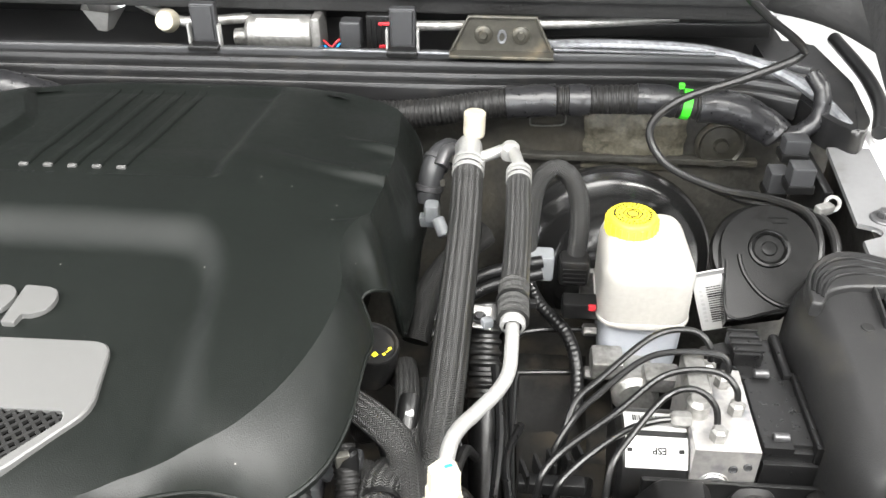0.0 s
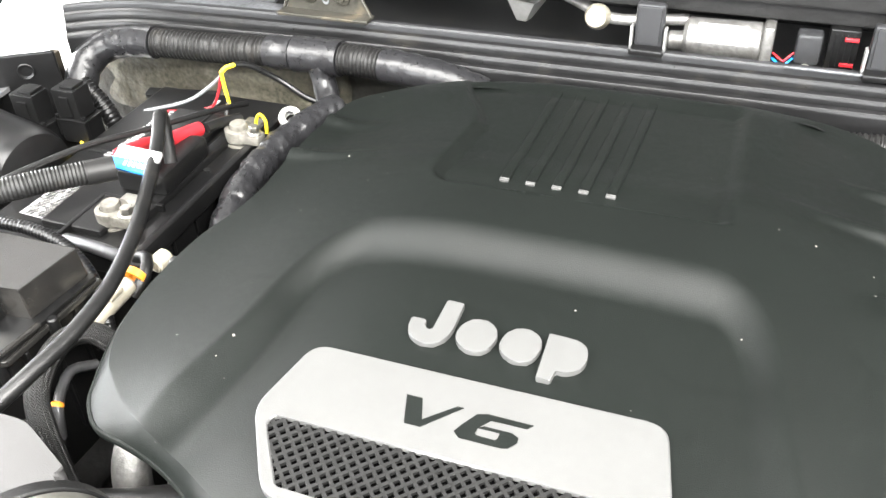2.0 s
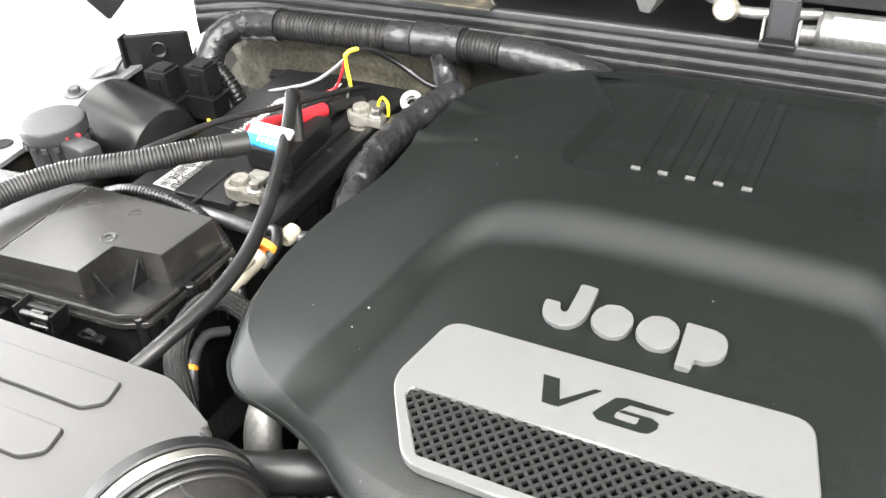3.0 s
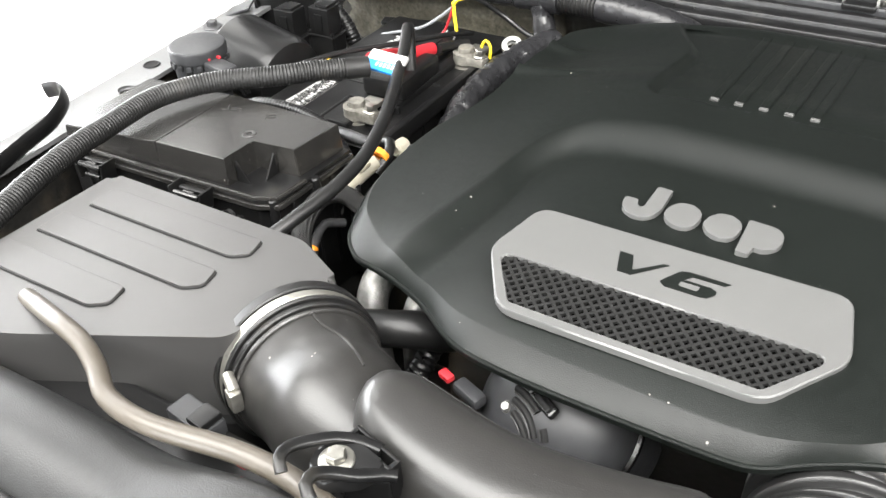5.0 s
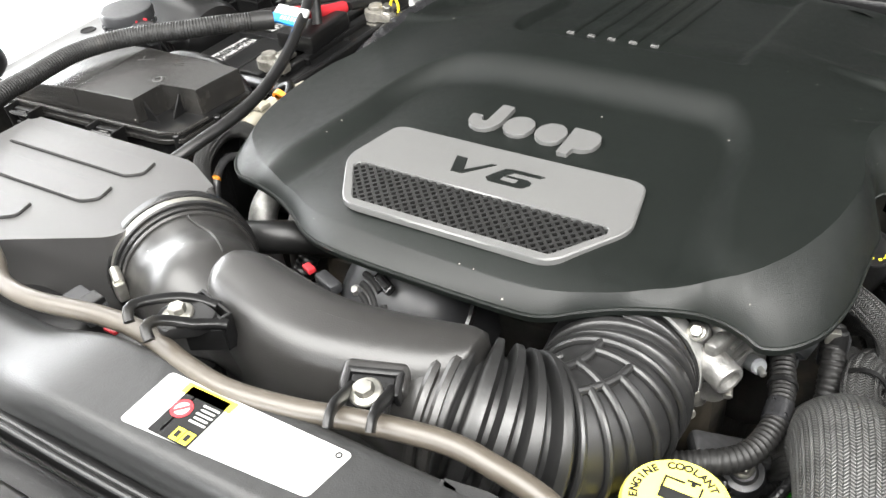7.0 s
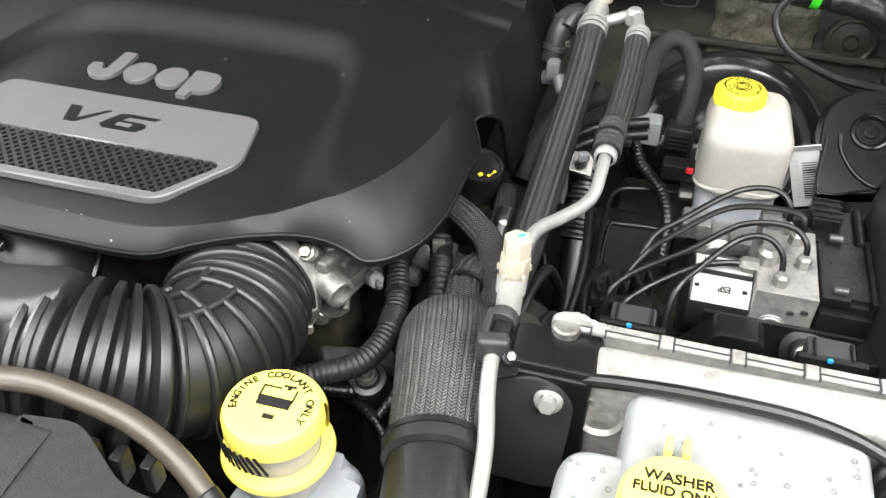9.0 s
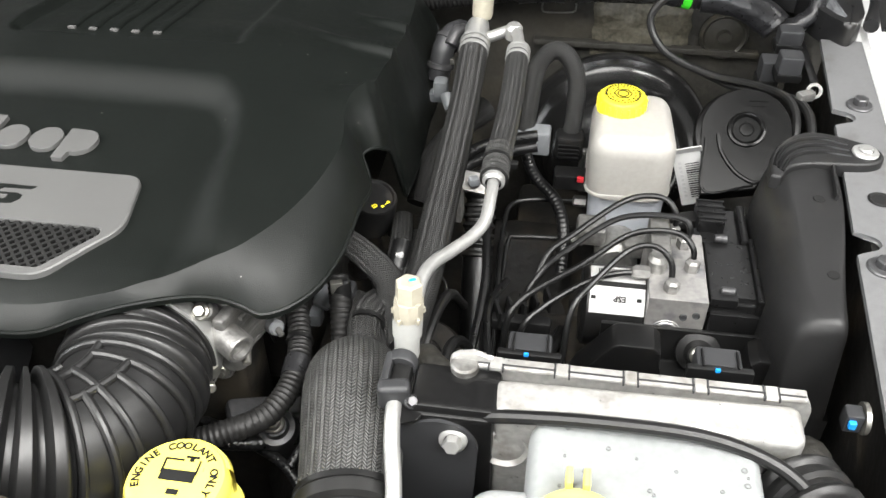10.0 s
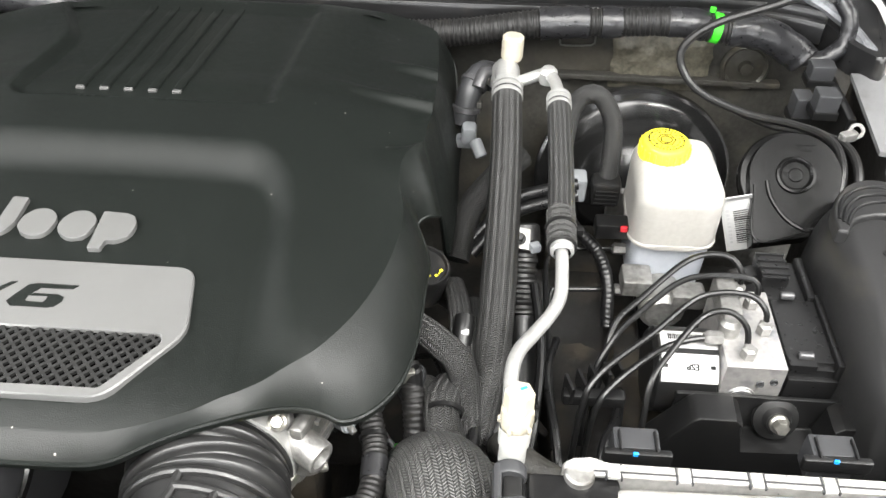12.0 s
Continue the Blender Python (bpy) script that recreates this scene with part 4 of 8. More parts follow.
def bellows():
    b = thing("intake_bellows", (0.12, -0.12, 0.90), "ribbed black rubber intake bellows bending to the throttle body", "intake bellows")
    base = 0.0435

    def r(s, w):
        if 0.004 < s < 0.0690:
            ph = ((s - 0.004) / 0.0130) % 1.0
            return base + 0.0105 * smoothstep(0.04, 0.26, ph) * (1 - smoothstep(0.62, 0.86, ph))
        if s < 0.134:
            return 0.0470
        ph = ((s - 0.134) / 0.0120) % 1.0
        return base + 0.0030 + 0.0065 * smoothstep(0.06, 0.32, ph) * (1 - smoothstep(0.62, 0.90, ph))

    part("hose", tube(BELLOW, r, n=56, step=0.0009), BELLOWS, b, angle=50)
    # stiffening ribs round the bend
    c = spline(BELLOW, 0.001)
    at = [0.0]
    for p, q in zip(c, c[1:]):
        at.append(at[-1] + (q - p).length)

    def on(s, a, rr=0.0482):
        """The point of the bend at length s, turned by a from its crest towards the outside."""
        i = max(1, min(len(c) - 2, min(range(len(c)), key=lambda k: abs(at[k] - s))))
        ax = (c[i + 1] - c[i - 1]).normalized()
        sd = ax.cross(V(0, 0, 1)).normalized()
        return c[i] + (sd.cross(ax) * math.cos(a) + sd * math.sin(a)) * rr

    # rings: length along the hose, where they begin and end round it
    for s, a0, a1 in ((0.0705, -3.1, 3.1), (0.0825, 0.20, 2.6), (0.0945, -0.26, 2.6), (0.1080, 0.26, 2.6), (0.1215, -0.20, 2.6), (0.1330, -3.1, 3.1)):
        k = int((a1 - a0) / 0.12) + 2
        part("rib", tube([on(s, a0 + (a1 - a0) * j / k) for j in range(k + 1)], 0.0031, n=10, smooth=False), BELLOWS, b)
    # ribs that run along the bend between the rings
    for s0, s1, a0, a1 in ((0.0705, 0.1215, 0.18, 0.34), (0.0705, 0.0945, -0.28, -0.24), (0.0945, 0.1330, -0.24, -0.16), (0.0705, 0.1000, -0.72, -0.62)):
        part("rib", tube([on(s0 + (s1 - s0) * j / 16, a0 + (a1 - a0) * j / 16) for j in range(17)], 0.0030, n=10, smooth=False), BELLOWS, b)
    ax = (V(*BELLOW[-1]) - V(*BELLOW[-2])).normalized()
    p = V(*BELLOW[-1])
    part("cuff", lathe([(0.044, 0), (0.0510, 0.0), (0.0520, 0.002), (0.0520, 0.020), (0.0505, 0.022), (0.044, 0.022)], p - ax * 0.010, ax, 48), BELLOWS, b)
    part("hose_clamp", lathe([(0.0515, 0), (0.0536, 0.0005), (0.0536, 0.0135), (0.0515, 0.014)], p - ax * 0.009, ax, 56), ALU, b, "bright steel band clamp")
    part("clamp_screw", rod((0.190, -0.052, 0.914), (0.195, -0.059, 0.917), 0.0036), STEEL, b, "zinc clamp screw")
    part("clamp_housing", box((0.189, -0.044, 0.917), (0.007, 0.014, 0.010), 0.002, rot=Matrix.Rotation(-0.5, 3, "Z")), STEEL, b)
    return b


bellows()


def throttle_body():
    t = thing("throttle_valve", (0.19, 0.0, 0.88), "cast aluminium throttle body under the cover edge", "throttle valve")
    ax = (V(*BELLOW[-1]) - V(*BELLOW[-2])).normalized()
    p = V(*BELLOW[-1]) + ax * 0.010
    part("housing", lathe([(0, 0), (0.046, 0.0), (0.048, 0.003), (0.048, 0.024), (0.051, 0.028), (0.051, 0.040), (0, 0.040)], p, ax, 40), CAST, t)
    part("actuator", box((0.183, 0.010, 0.930), (0.050, 0.040, 0.056), 0.008, rot=Matrix.Rotation(-0.3, 3, "Z"), seg=3), CAST, t)
    part("port", lathe([(0.0125, -0.004), (0.0118, 0.002), (0.0115, 0.023), (0.0105, 0.0245), (0.0080, 0.0245), (0.0074, 0.020), (0, 0.020)], (0.191, -0.021, 0.936), (0.85, -0.55, -0.10), 28), CAST, t, "round aluminium port")
    part("port_web", box((0.200, -0.010, 0.944), (0.010, 0.040, 0.022), 0.003, rot=Matrix.Rotation(-0.3, 3, "Z")), CAST, t)
    part("lower_lobe", lathe([(0, 0), (0.010, 0), (0.011, 0.003), (0.011, 0.024), (0, 0.024)], (0.199, -0.024, 0.908), (-0.3, 1, 0), 24), CAST, t)
    part("boss", rod((0.184, -0.016, 0.950), (0.184, -0.026, 0.962), 0.0075), CAST, t)
    part("mount_flange", lathe([(0.044, 0.0), (0.0545, 0.0), (0.056, 0.002), (0.056, 0.007), (0.0545, 0.009), (0.044, 0.009)], p + ax * 0.006, ax, 44), CAST, t)
    for t0 in (0.30, 1.20, -0.55):
        sd = ax.cross(V(0, 0, 1)).normalized()
        q = p + ax * 0.006 + (sd * math.cos(t0) + sd.cross(ax) * math.sin(t0)) * 0.054
        part("lug", lathe([(0, -0.002), (0.0085, -0.002), (0.0095, 0.0), (0.0095, 0.016), (0, 0.016)], q, ax, 18), CAST, t)
        part("lug_screw", bolt(q - ax * 0.002, 0.0042, 0.004, -ax, 0.0060), STEEL, t)
    for dz, w in ((0.012, 0.034), (-0.012, 0.028), (-0.028, 0.022)):
        part("casting_rib", box((0.196, 0.006, 0.932 + dz), (w, 0.034, 0.0045), 0.0015, rot=Matrix.Rotation(-0.3, 3, "Z")), CAST, t)
    part("stop_screw", rod((0.206, -0.014, 0.918), (0.211, -0.030, 0.914), 0.0032), STEEL, t)
    part("screw", bolt(V(0.184, -0.028, 0.962), 0.0042, 0.005, (0.1, -0.6, 0.75), 0.0065), STEEL, t)
    return t


throttle_body()
k = thing("small_plug", (0.218, 0.018, 0.895), "light grey sensor plug under the cover edge", "connector")
part("plug", rod((0.212, 0.020, 0.905), (0.222, 0.010, 0.912), 0.0062), GREYPL, k)
part("pin", rod((0.221, 0.011, 0.911), (0.226, 0.006, 0.909), 0.0026), CAST, k)
part("wire", tube([(0.212, 0.020, 0.905), (0.206, 0.028, 0.896), (0.204, 0.040, 0.87), (0.206, 0.05, 0.83)], 0.0024, n=8), BLACK, k)
k = thing("green_clip", (0.255, 0.073, 0.79), "bright green wire clip deep beside the engine", "clip")
part("body", box((0.255, 0.073, 0.800), (0.020, 0.012, 0.008), 0.002, rot=Matrix.Rotation(0.3, 3, "Z")), GREENTAPE, k)
part("lead", tube([(0.245, 0.075, 0.800), (0.236, 0.082, 0.806), (0.232, 0.090, 0.79), (0.23, 0.10, 0.75)], 0.0022, n=8), GREYPL, k, "pale wire")
part("lead", tube([(0.262, 0.070, 0.797), (0.270, 0.066, 0.785), (0.272, 0.064, 0.74)], 0.0045, n=10), BLACK, k)

# ---- driver's side ----
def brake_reservoir():
    r = thing("brake_fluid_reservoir", (0.495, 0.34, 0.80), "translucent white brake fluid reservoir with yellow cap", "fluid reservoir")
    up = round_poly([(0.451, 0.282), (0.537, 0.284), (0.533, 0.386), (0.454, 0.384)], 0.024, 7)
    part("tank", pillow(up, 0.8605, 0.925, 0.0145, 9, rz=0.020), TANK, r)
    part("seam", prism([(x + (x - 0.495) * 0.02, y + (y - 0.342) * 0.02) for x, y in up], 0.8570, 0.8625, 0.002, seg=3), TANK, r)
    lo = round_poly([(0.458, 0.290), (0.532, 0.293), (0.528, 0.378), (0.460, 0.376)], 0.016)
    part("lower_tank", prism(lo, 0.800, 0.860, 0.006, -0.003, seg=3), TANKLOW, r, "grey translucent lower tank")
    c = V(0.481, 0.350, 0.9205)
    part("neck", lathe([(0.021, 0), (0.021, 0.008)], c, n=32), TANK, r)
    bm = lathe([(0, 0.0185), (0.018, 0.0185), (0.0215, 0.0175), (0.0235, 0.0150), (0.0245, 0.002), (0.0240, 0.0)], c, n=48)
    cap = part("cap", bm, YELLOW, r, "ribbed bright yellow screw cap")
    for i in range(24):
        a = 2 * math.pi * i / 24
        part("grip_rib", box(c + V(0.0243 * math.cos(a), 0.0243 * math.sin(a), 0.008), (0.0016, 0.0022, 0.013), 0.0005, rot=Matrix.Rotation(a, 3, "Z"), seg=1), YELLOW, cap)
    for ro in (0.0048, 0.0085):
        part("emblem_ring", lathe([(ro, 0.0188), (ro, 0.0194), (ro + 0.0012, 0.0194), (ro + 0.0012, 0.0188)], c, n=6 if ro > 0.006 else 24), INK, cap, "dark printed ring")
    random.seed(17)
    for k in range(34):
        a = 2 * math.pi * k / 34
        part("print_bar", box(c + V(0.0168 * math.cos(a), 0.0168 * math.sin(a), 0.0189), (random.uniform(0.0018, 0.0034), random.uniform(0.0009, 0.0019), 0.0006), 0, rot=Matrix.Rotation(a, 3, "Z")), INK, cap, "dark printed bar")
    for k in range(14):
        a = 2 * math.pi * k / 14 + 0.2
        part("print_bar", box(c + V(0.0128 * math.cos(a), 0.0128 * math.sin(a), 0.0189), (0.0014, random.uniform(0.0012, 0.0032), 0.0006), 0, rot=Matrix.Rotation(a, 3, "Z")), INK, cap, "dark printed bar")
    return r


brake_reservoir()


def brake_booster():
    b = thing("brake_booster", (0.49, 0.53, 0.65), "round gloss black steel brake booster on the firewall", "brake booster")
    part("shell", lathe([(0, 0.122), (0.045, 0.120), (0.066, 0.112), (0.080, 0.098), (0.087, 0.078), (0.091, 0.064), (0.097, 0.059), (0.102, 0.050), (0.108, 0.047), (0.116, 0.045), (0.119, 0.041), (0.119, 0.031), (0.111, 0.027), (0.106, 0.0)], (0.490, 0.568, 0.757), (0, -1, 0.12), 64), GLOSS, b)
    part("master_cylinder", rod((0.49, 0.50, 0.785), (0.49, 0.25, 0.800), 0.022), CAST, b, "cast aluminium master cylinder")
    part("master_flange", box((0.49, 0.425, 0.79), (0.085, 0.012, 0.06), 0.006), CAST, b)
    for z, y in ((0.825, 0.318), (0.808, 0.275)):
        part("line_nut", lathe([(0, 0), (0.0062, 0), (0.0062, 0.012), (0.0035, 0.014)], (0.456, y, z), (-1, 0, 0), 6), CAST, b, "grey hexagon line nut")
    part("port_block", box((0.463, 0.275, 0.822), (0.030, 0.030, 0.020), 0.004), CAST, b)
    part("port_block", box((0.512, 0.262, 0.818), (0.034, 0.026, 0.018), 0.005), CAST, b)
    return b


brake_booster()


def horn():
    h = thing("horn", (0.60, 0.33, 0.86), "gloss black plastic snail horn beside the brake reservoir", "horn")
    ax = V(-0.10, -0.60, 0.79).normalized()
    c = V(0.600, 0.320, 0.926)
    side = (V(1, 0, 0) - ax * ax.x).normalized()
    up = ax.cross(side)
    rot = Matrix((side, up, ax)).transposed()
    m = Matrix.Translation(c) @ rot.to_4x4()
    part("rear_disc", lathe([(0, -0.034), (0.045, -0.034), (0.0470, -0.031), (0.0470, -0.022), (0.045, -0.019), (0.040, -0.018)], c + side * -0.001 + up * 0.004, ax, 64), HORNBLACK, h)
    face = [(0.0415 * math.cos(radians(a)), 0.0415 * math.sin(radians(a))) for a in range(-40, 184, 6)] + [(-0.0412, -0.030), (-0.0400, -0.068), (0.010, -0.060), (0.024, -0.046)]
    part("front_disc", placed(prism(face, -0.022, 0.0020, 0.0025, seg=3), m), HORNBLACK, h)
    part("hub", lathe([(0.0185, 0.0016), (0.0175, 0.0042), (0.0155, 0.0048), (0.0135, 0.0036), (0.0120, 0.0012), (0.0080, 0.0012), (0.0060, 0.0028), (0, 0.0030)], c, ax, 40), HORNBLACK, h)
    for pts, r in (([(-0.026, -0.006), (-0.023, -0.022), (-0.010, -0.042), (0.008, -0.053), (0.024, -0.050)], 0.0022), ([(-0.0375, -0.010), (-0.0368, -0.063), (0.008, -0.056)], 0.0013)):
        part("scroll_rib", tube([m @ V(x, y, 0.0022) for x, y in pts], r, n=8), HORNBLACK, h)
    part("embossed_bar", placed(box((0.010, 0.030, 0.0024), (0.018, 0.0016, 0.0008), 0), m), HORNBLACK, h)
    part("embossed_bar", placed(box((0.010, 0.025, 0.0024), (0.012, 0.0016, 0.0008), 0), m), HORNBLACK, h)
    return h


horn()


def side_duct():
    d = thing("side_air_duct", (0.63, 0.12, 0.80), "black plastic air duct along the fender", "air duct")

    def left(y):
        return 0.598 + 0.012 * smoothstep(0.10, 0.02, y) + 0.014 * smoothstep(0.225, 0.275, y)

    def right(y):
        return 0.6445 + 0.0205 * smoothstep(0.03, 0.235, y) - 0.010 * smoothstep(0.235, 0.275, y)

    def top(y):
        return 0.9305 + 0.014 * smoothstep(0.04, 0.20, y)

    bm = bmesh.new()
    rows = []
    # (y of the station, share of the full height): the front end folds down
    for y, f in ((0.036, 0.0), (0.046, 0.55), (0.052, 0.88), (0.056, 0.97), (0.062, 1.0)) + tuple((0.062 + 0.012 * i, 1.0) for i in range(1, 18)) + ((0.272, 0.9), (0.277, 0.0)):
        xl, xr, zt = left(y), right(y), top(y)
        base = 0.845
        sec = [(xl - 0.004, base - 0.08), (xl - 0.002, base)]
        for j in range(9):
            a = math.pi / 2 * j / 8
            sec.append((xl + 0.024 * (1 - math.cos(a)), zt - 0.046 + 0.046 * math.sin(a)))
        sec += [(xl + 0.5 * (xr - xl) + 0.012, zt + 0.0015), (xr - 0.004, zt - 0.0005), (xr - 0.001, zt - 0.0018), (xr, zt - 0.005), (xr + 0.004, base), (xr + 0.004, base - 0.08)]
        rows.append([bm.verts.new((x, y, z if z <= base else base + (z - base) * f)) for x, z in sec])
    for a, b in zip(rows, rows[1:]):
        for j in range(len(a) - 1):
            bm.faces.new((a[j], b[j], b[j + 1], a[j + 1]))
    for r in (rows[0], rows[-1]):
        bm.faces.new(r)
    bmesh.ops.recalc_face_normals(bm, faces=bm.faces[:])
    part("duct", bm, MATTE, d, angle=50)
    tab = [(0.604, 0.212), (0.606, 0.236), (0.616, 0.260), (0.633, 0.279), (0.655, 0.286), (0.685, 0.277), (0.704, 0.264), (0.704, 0.248), (0.690, 0.239), (0.664, 0.236), (0.640, 0.234), (0.622, 0.226), (0.612, 0.210)]
    loop = [(q.x, q.y) for q in spline([(*p, 0) for p in tab + tab[:1]], 0.005)][:-1]
    part("mounting_tab", pillow(loop, 0.938, 0.9515, 0.003, 4), MATTE, d)
    for k in range(3):
        o = 0.0105 * k
        part("rib", tube([(0.6085 + 0.25 * o, 0.226 - 0.35 * o, 0.9508), (0.617 + 0.2 * o, 0.250 - 0.75 * o, 0.9516), (0.634, 0.268 - o, 0.9518), (0.655, 0.2735 - o, 0.9518), (0.677, 0.268 - 0.85 * o, 0.9512)], 0.0019, n=8), BLACK, d)
    part("fin", box((0.6575, 0.214, 0.9440), (0.0026, 0.046, 0.014), 0.001, rot=Matrix.Rotation(-0.10, 3, "Z")), MATTE, d)
    # holes are ink discs on the closed duct, dark like their shaded insides
    for x, y in ((0.641, 0.190), (0.640, 0.104)):
        part("hole", lathe([(0, 0.0008), (0.0044, 0.0008), (0.0050, 0.0)], (x, y, top(y) + 0.0012), (0, 0, 1), 18), INK, d, "dark disc for the shade in a small hole")
    part("hole", lathe([(0, 0.0008), (0.0040, 0.0008), (0.0046, 0.0)], (0.6045, 0.150, 0.922), (-0.8, 0, 0.6), 18), INK, d, "dark disc for the shade in a small hole")
    return d


side_duct()
bolt_thing((0.690, 0.2565, 0.9515), "bright flat-headed bolt holding the air duct tab", 0.0062, 0.004, washer=0.0115, mat=ALU, group="fender bolts")


def abs_unit():
    a = thing("abs_module", (0.53, 0.15, 0.80), "aluminium ABS pump block with black control unit", "brake module")
    blk = part("valve_block", box((0.530, 0.146, 0.850), (0.048, 0.088, 0.092), 0.0012), ALUBLOCK, a, "machined aluminium block")
    part("plug", lathe([(0, 0.001), (0.009, 0.001), (0.0098, 0.0), (0.0115, 0.0005), (0.0120, -0.001)], (0.524, 0.1015, 0.861), (0, -1, 0), 28), ALUBLOCK, blk)
    for x, z in ((0.536, 0.878), (0.546, 0.881)):
        part("dimple", lathe([(0, 0.0003), (0.0022, 0.0003), (0.003, 0.001), (0.0034, -0.001)], (x, 0.1015, z), (0, -1, 0), 12), DKGREYPL, blk)
    part("pump_motor", rod((0.508, 0.135, 0.852), (0.453, 0.135, 0.852), 0.036, n=40, bevel=0.004), BLACK, a, "black cylindrical pump motor")
    lab = bmesh.new()
    rows = []
    for i in range(9):
        t = radians(72 + 76 * i / 8)
        rows.append([lab.verts.new((x, 0.135 + 0.0365 * math.cos(t), 0.852 + 0.0365 * math.sin(t))) for x in (0.459, 0.505)])
    for p, q in zip(rows, rows[1:]):
        lab.faces.new((p[0], p[1], q[1], q[0]))
    lb = part("label", lab, LABEL, a, "white paper label with bar code")
    text_mesh("ESP", 0.0072, Matrix.Translation((0.484, 0.1124, 0.8815)) @ Matrix.Rotation(radians(38), 4, "X") @ Matrix.Rotation(math.pi, 4, "Z"), INK, lb, "lettering", 0.0003, bold=0.0002)
    random.seed(5)
    for i in range(22):
        part("bar_code_bar", box((0.466 + 0.0016 * i, 0.1385, 0.8886), (random.choice((0.0005, 0.0009)), 0.006, 0.0006), 0, rot=Matrix.Rotation(radians(-5), 3, "X")), INK, lb)
    part("label_line", box((0.482, 0.124, 0.8874), (0.046, 0.0045, 0.0006), 0, rot=Matrix.Rotation(radians(17), 3, "X")), INK, lb)
    for x, w in ((0.462, 0.004), (0.500, 0.004)):
        part("symbol_bar", box((x, 0.1124, 0.8815), (w, 0.003, 0.0004), 0, rot=Matrix.Rotation(radians(38), 3, "X")), INK, lb)
    ecu = part("control_unit", box((0.5775, 0.146, 0.856), (0.046, 0.076, 0.070), 0.002), LOOM, a, "black plastic control unit")
    part("cover_plate", box((0.5745, 0.148, 0.8925), (0.038, 0.070, 0.005), 0.0015), LOOM, ecu)
    part("seal_ridge", box((0.5955, 0.147, 0.884), (0.006, 0.082, 0.030), 0.002), LOOM, ecu)
    part("edge_flange", box((0.6035, 0.147, 0.866), (0.007, 0.088, 0.070), 0.0025), LOOM, ecu)
    part("notch", box((0.5665, 0.112, 0.8935), (0.022, 0.012, 0.008), 0.001), LOOM, ecu)
    part("front_step", box((0.577, 0.1065, 0.872), (0.040, 0.006, 0.022), 0.0015), LOOM, ecu)
    part("front_line", box((0.575, 0.1045, 0.853), (0.042, 0.003, 0.003), 0.0008), LOOM, ecu)
    for y in (0.116, 0.184):
        part("pin", rod((0.5635, y, 0.8985), (0.5755, y, 0.8985), 0.0036, n=14), BOLTGREY, ecu, "pale metal pin")
    part("rear_housing", box((0.574, 0.209, 0.858), (0.042, 0.050, 0.070), 0.002), LOOM, ecu)
    part("rear_ridge", box((0.5905, 0.209, 0.878), (0.008, 0.052, 0.042), 0.0025), LOOM, ecu)
    sock = part("cable_socket", box((0.562, 0.214, 0.899), (0.024, 0.032, 0.014), 0.002), LOOM, ecu)
    for k in range(4):
        part("socket_rib", box((0.562, 0.2015 + 0.0085 * k, 0.9068), (0.025, 0.002, 0.002), 0.0005), LOOM, sock)
    part("cable_boot", box((0.540, 0.212, 0.893), (0.026, 0.016, 0.010), 0.003, rot=Matrix.Rotation(0.35, 3, "Z")), RUBBER, ecu)
    for y in (0.122, 0.150, 0.176):
        part("clip", box((0.6075, y, 0.878), (0.004, 0.012, 0.026), 0.001), LOOM, ecu)
    return a


abs_unit()

LINES = [
    [(0.528, 0.186, 0.893), (0.529, 0.190, 0.916), (0.515, 0.200, 0.926), (0.484, 0.196, 0.922), (0.440, 0.156, 0.910), (0.420, 0.134, 0.904), (0.412, 0.112, 0.880), (0.410, 0.108, 0.80)],
    [(0.537, 0.172, 0.893), (0.540, 0.174, 0.914), (0.528, 0.180, 0.921), (0.480, 0.178, 0.916), (0.436, 0.142, 0.904), (0.417, 0.120, 0.897), (0.403, 0.102, 0.870), (0.402, 0.098, 0.79)],
    [(0.542, 0.142, 0.893), (0.541, 0.148, 0.914), (0.526, 0.160, 0.920), (0.490, 0.160, 0.914), (0.450, 0.126, 0.904), (0.404, 0.082, 0.900), (0.392, 0.064, 0.880), (0.390, 0.060, 0.79)],
    [(0.524, 0.116, 0.893), (0.522, 0.128, 0.914), (0.507, 0.136, 0.923), (0.486, 0.132, 0.918), (0.459, 0.102, 0.906), (0.444, 0.080, 0.896), (0.440, 0.060, 0.862), (0.438, 0.050, 0.80)],
    [(0.500, 0.132, 0.896), (0.480, 0.128, 0.896), (0.456, 0.118, 0.893), (0.420, 0.088, 0.886), (0.404, 0.070, 0.872), (0.400, 0.066, 0.80)],
    [(0.448, 0.318, 0.825), (0.400, 0.312, 0.826), (0.379, 0.300, 0.826), (0.374, 0.270, 0.822), (0.376, 0.180, 0.815), (0.380, 0.090, 0.79)],
    [(0.448, 0.275, 0.808), (0.390, 0.268, 0.810), (0.380, 0.262, 0.808), (0.378, 0.220, 0.79)],
]
for pts in LINES:
    solo("brake_line", tube(pts, 0.0026, n=10, step=0.004), BRAKELINE, "bent black steel brake line", "brake line", "brake lines")
for x, y in ((0.528, 0.186), (0.537, 0.172), (0.542, 0.142), (0.524, 0.114)):
    solo("line_nut", lathe([(0, 0), (0.0064, 0), (0.0064, 0.010), (0.004, 0.012), (0, 0.012)], (x, y, 0.8945), n=6), CAST, "grey hexagon nut on the pump block", "nut", "line nuts")
solo("line_nut", lathe([(0, 0), (0.0064, 0), (0.0064, 0.012), (0.004, 0.015), (0, 0.015)], (0.507, 0.132, 0.896), (-1, 0, 0), n=6), CAST, "grey hexagon nut lying on the motor", "nut", "line nuts")
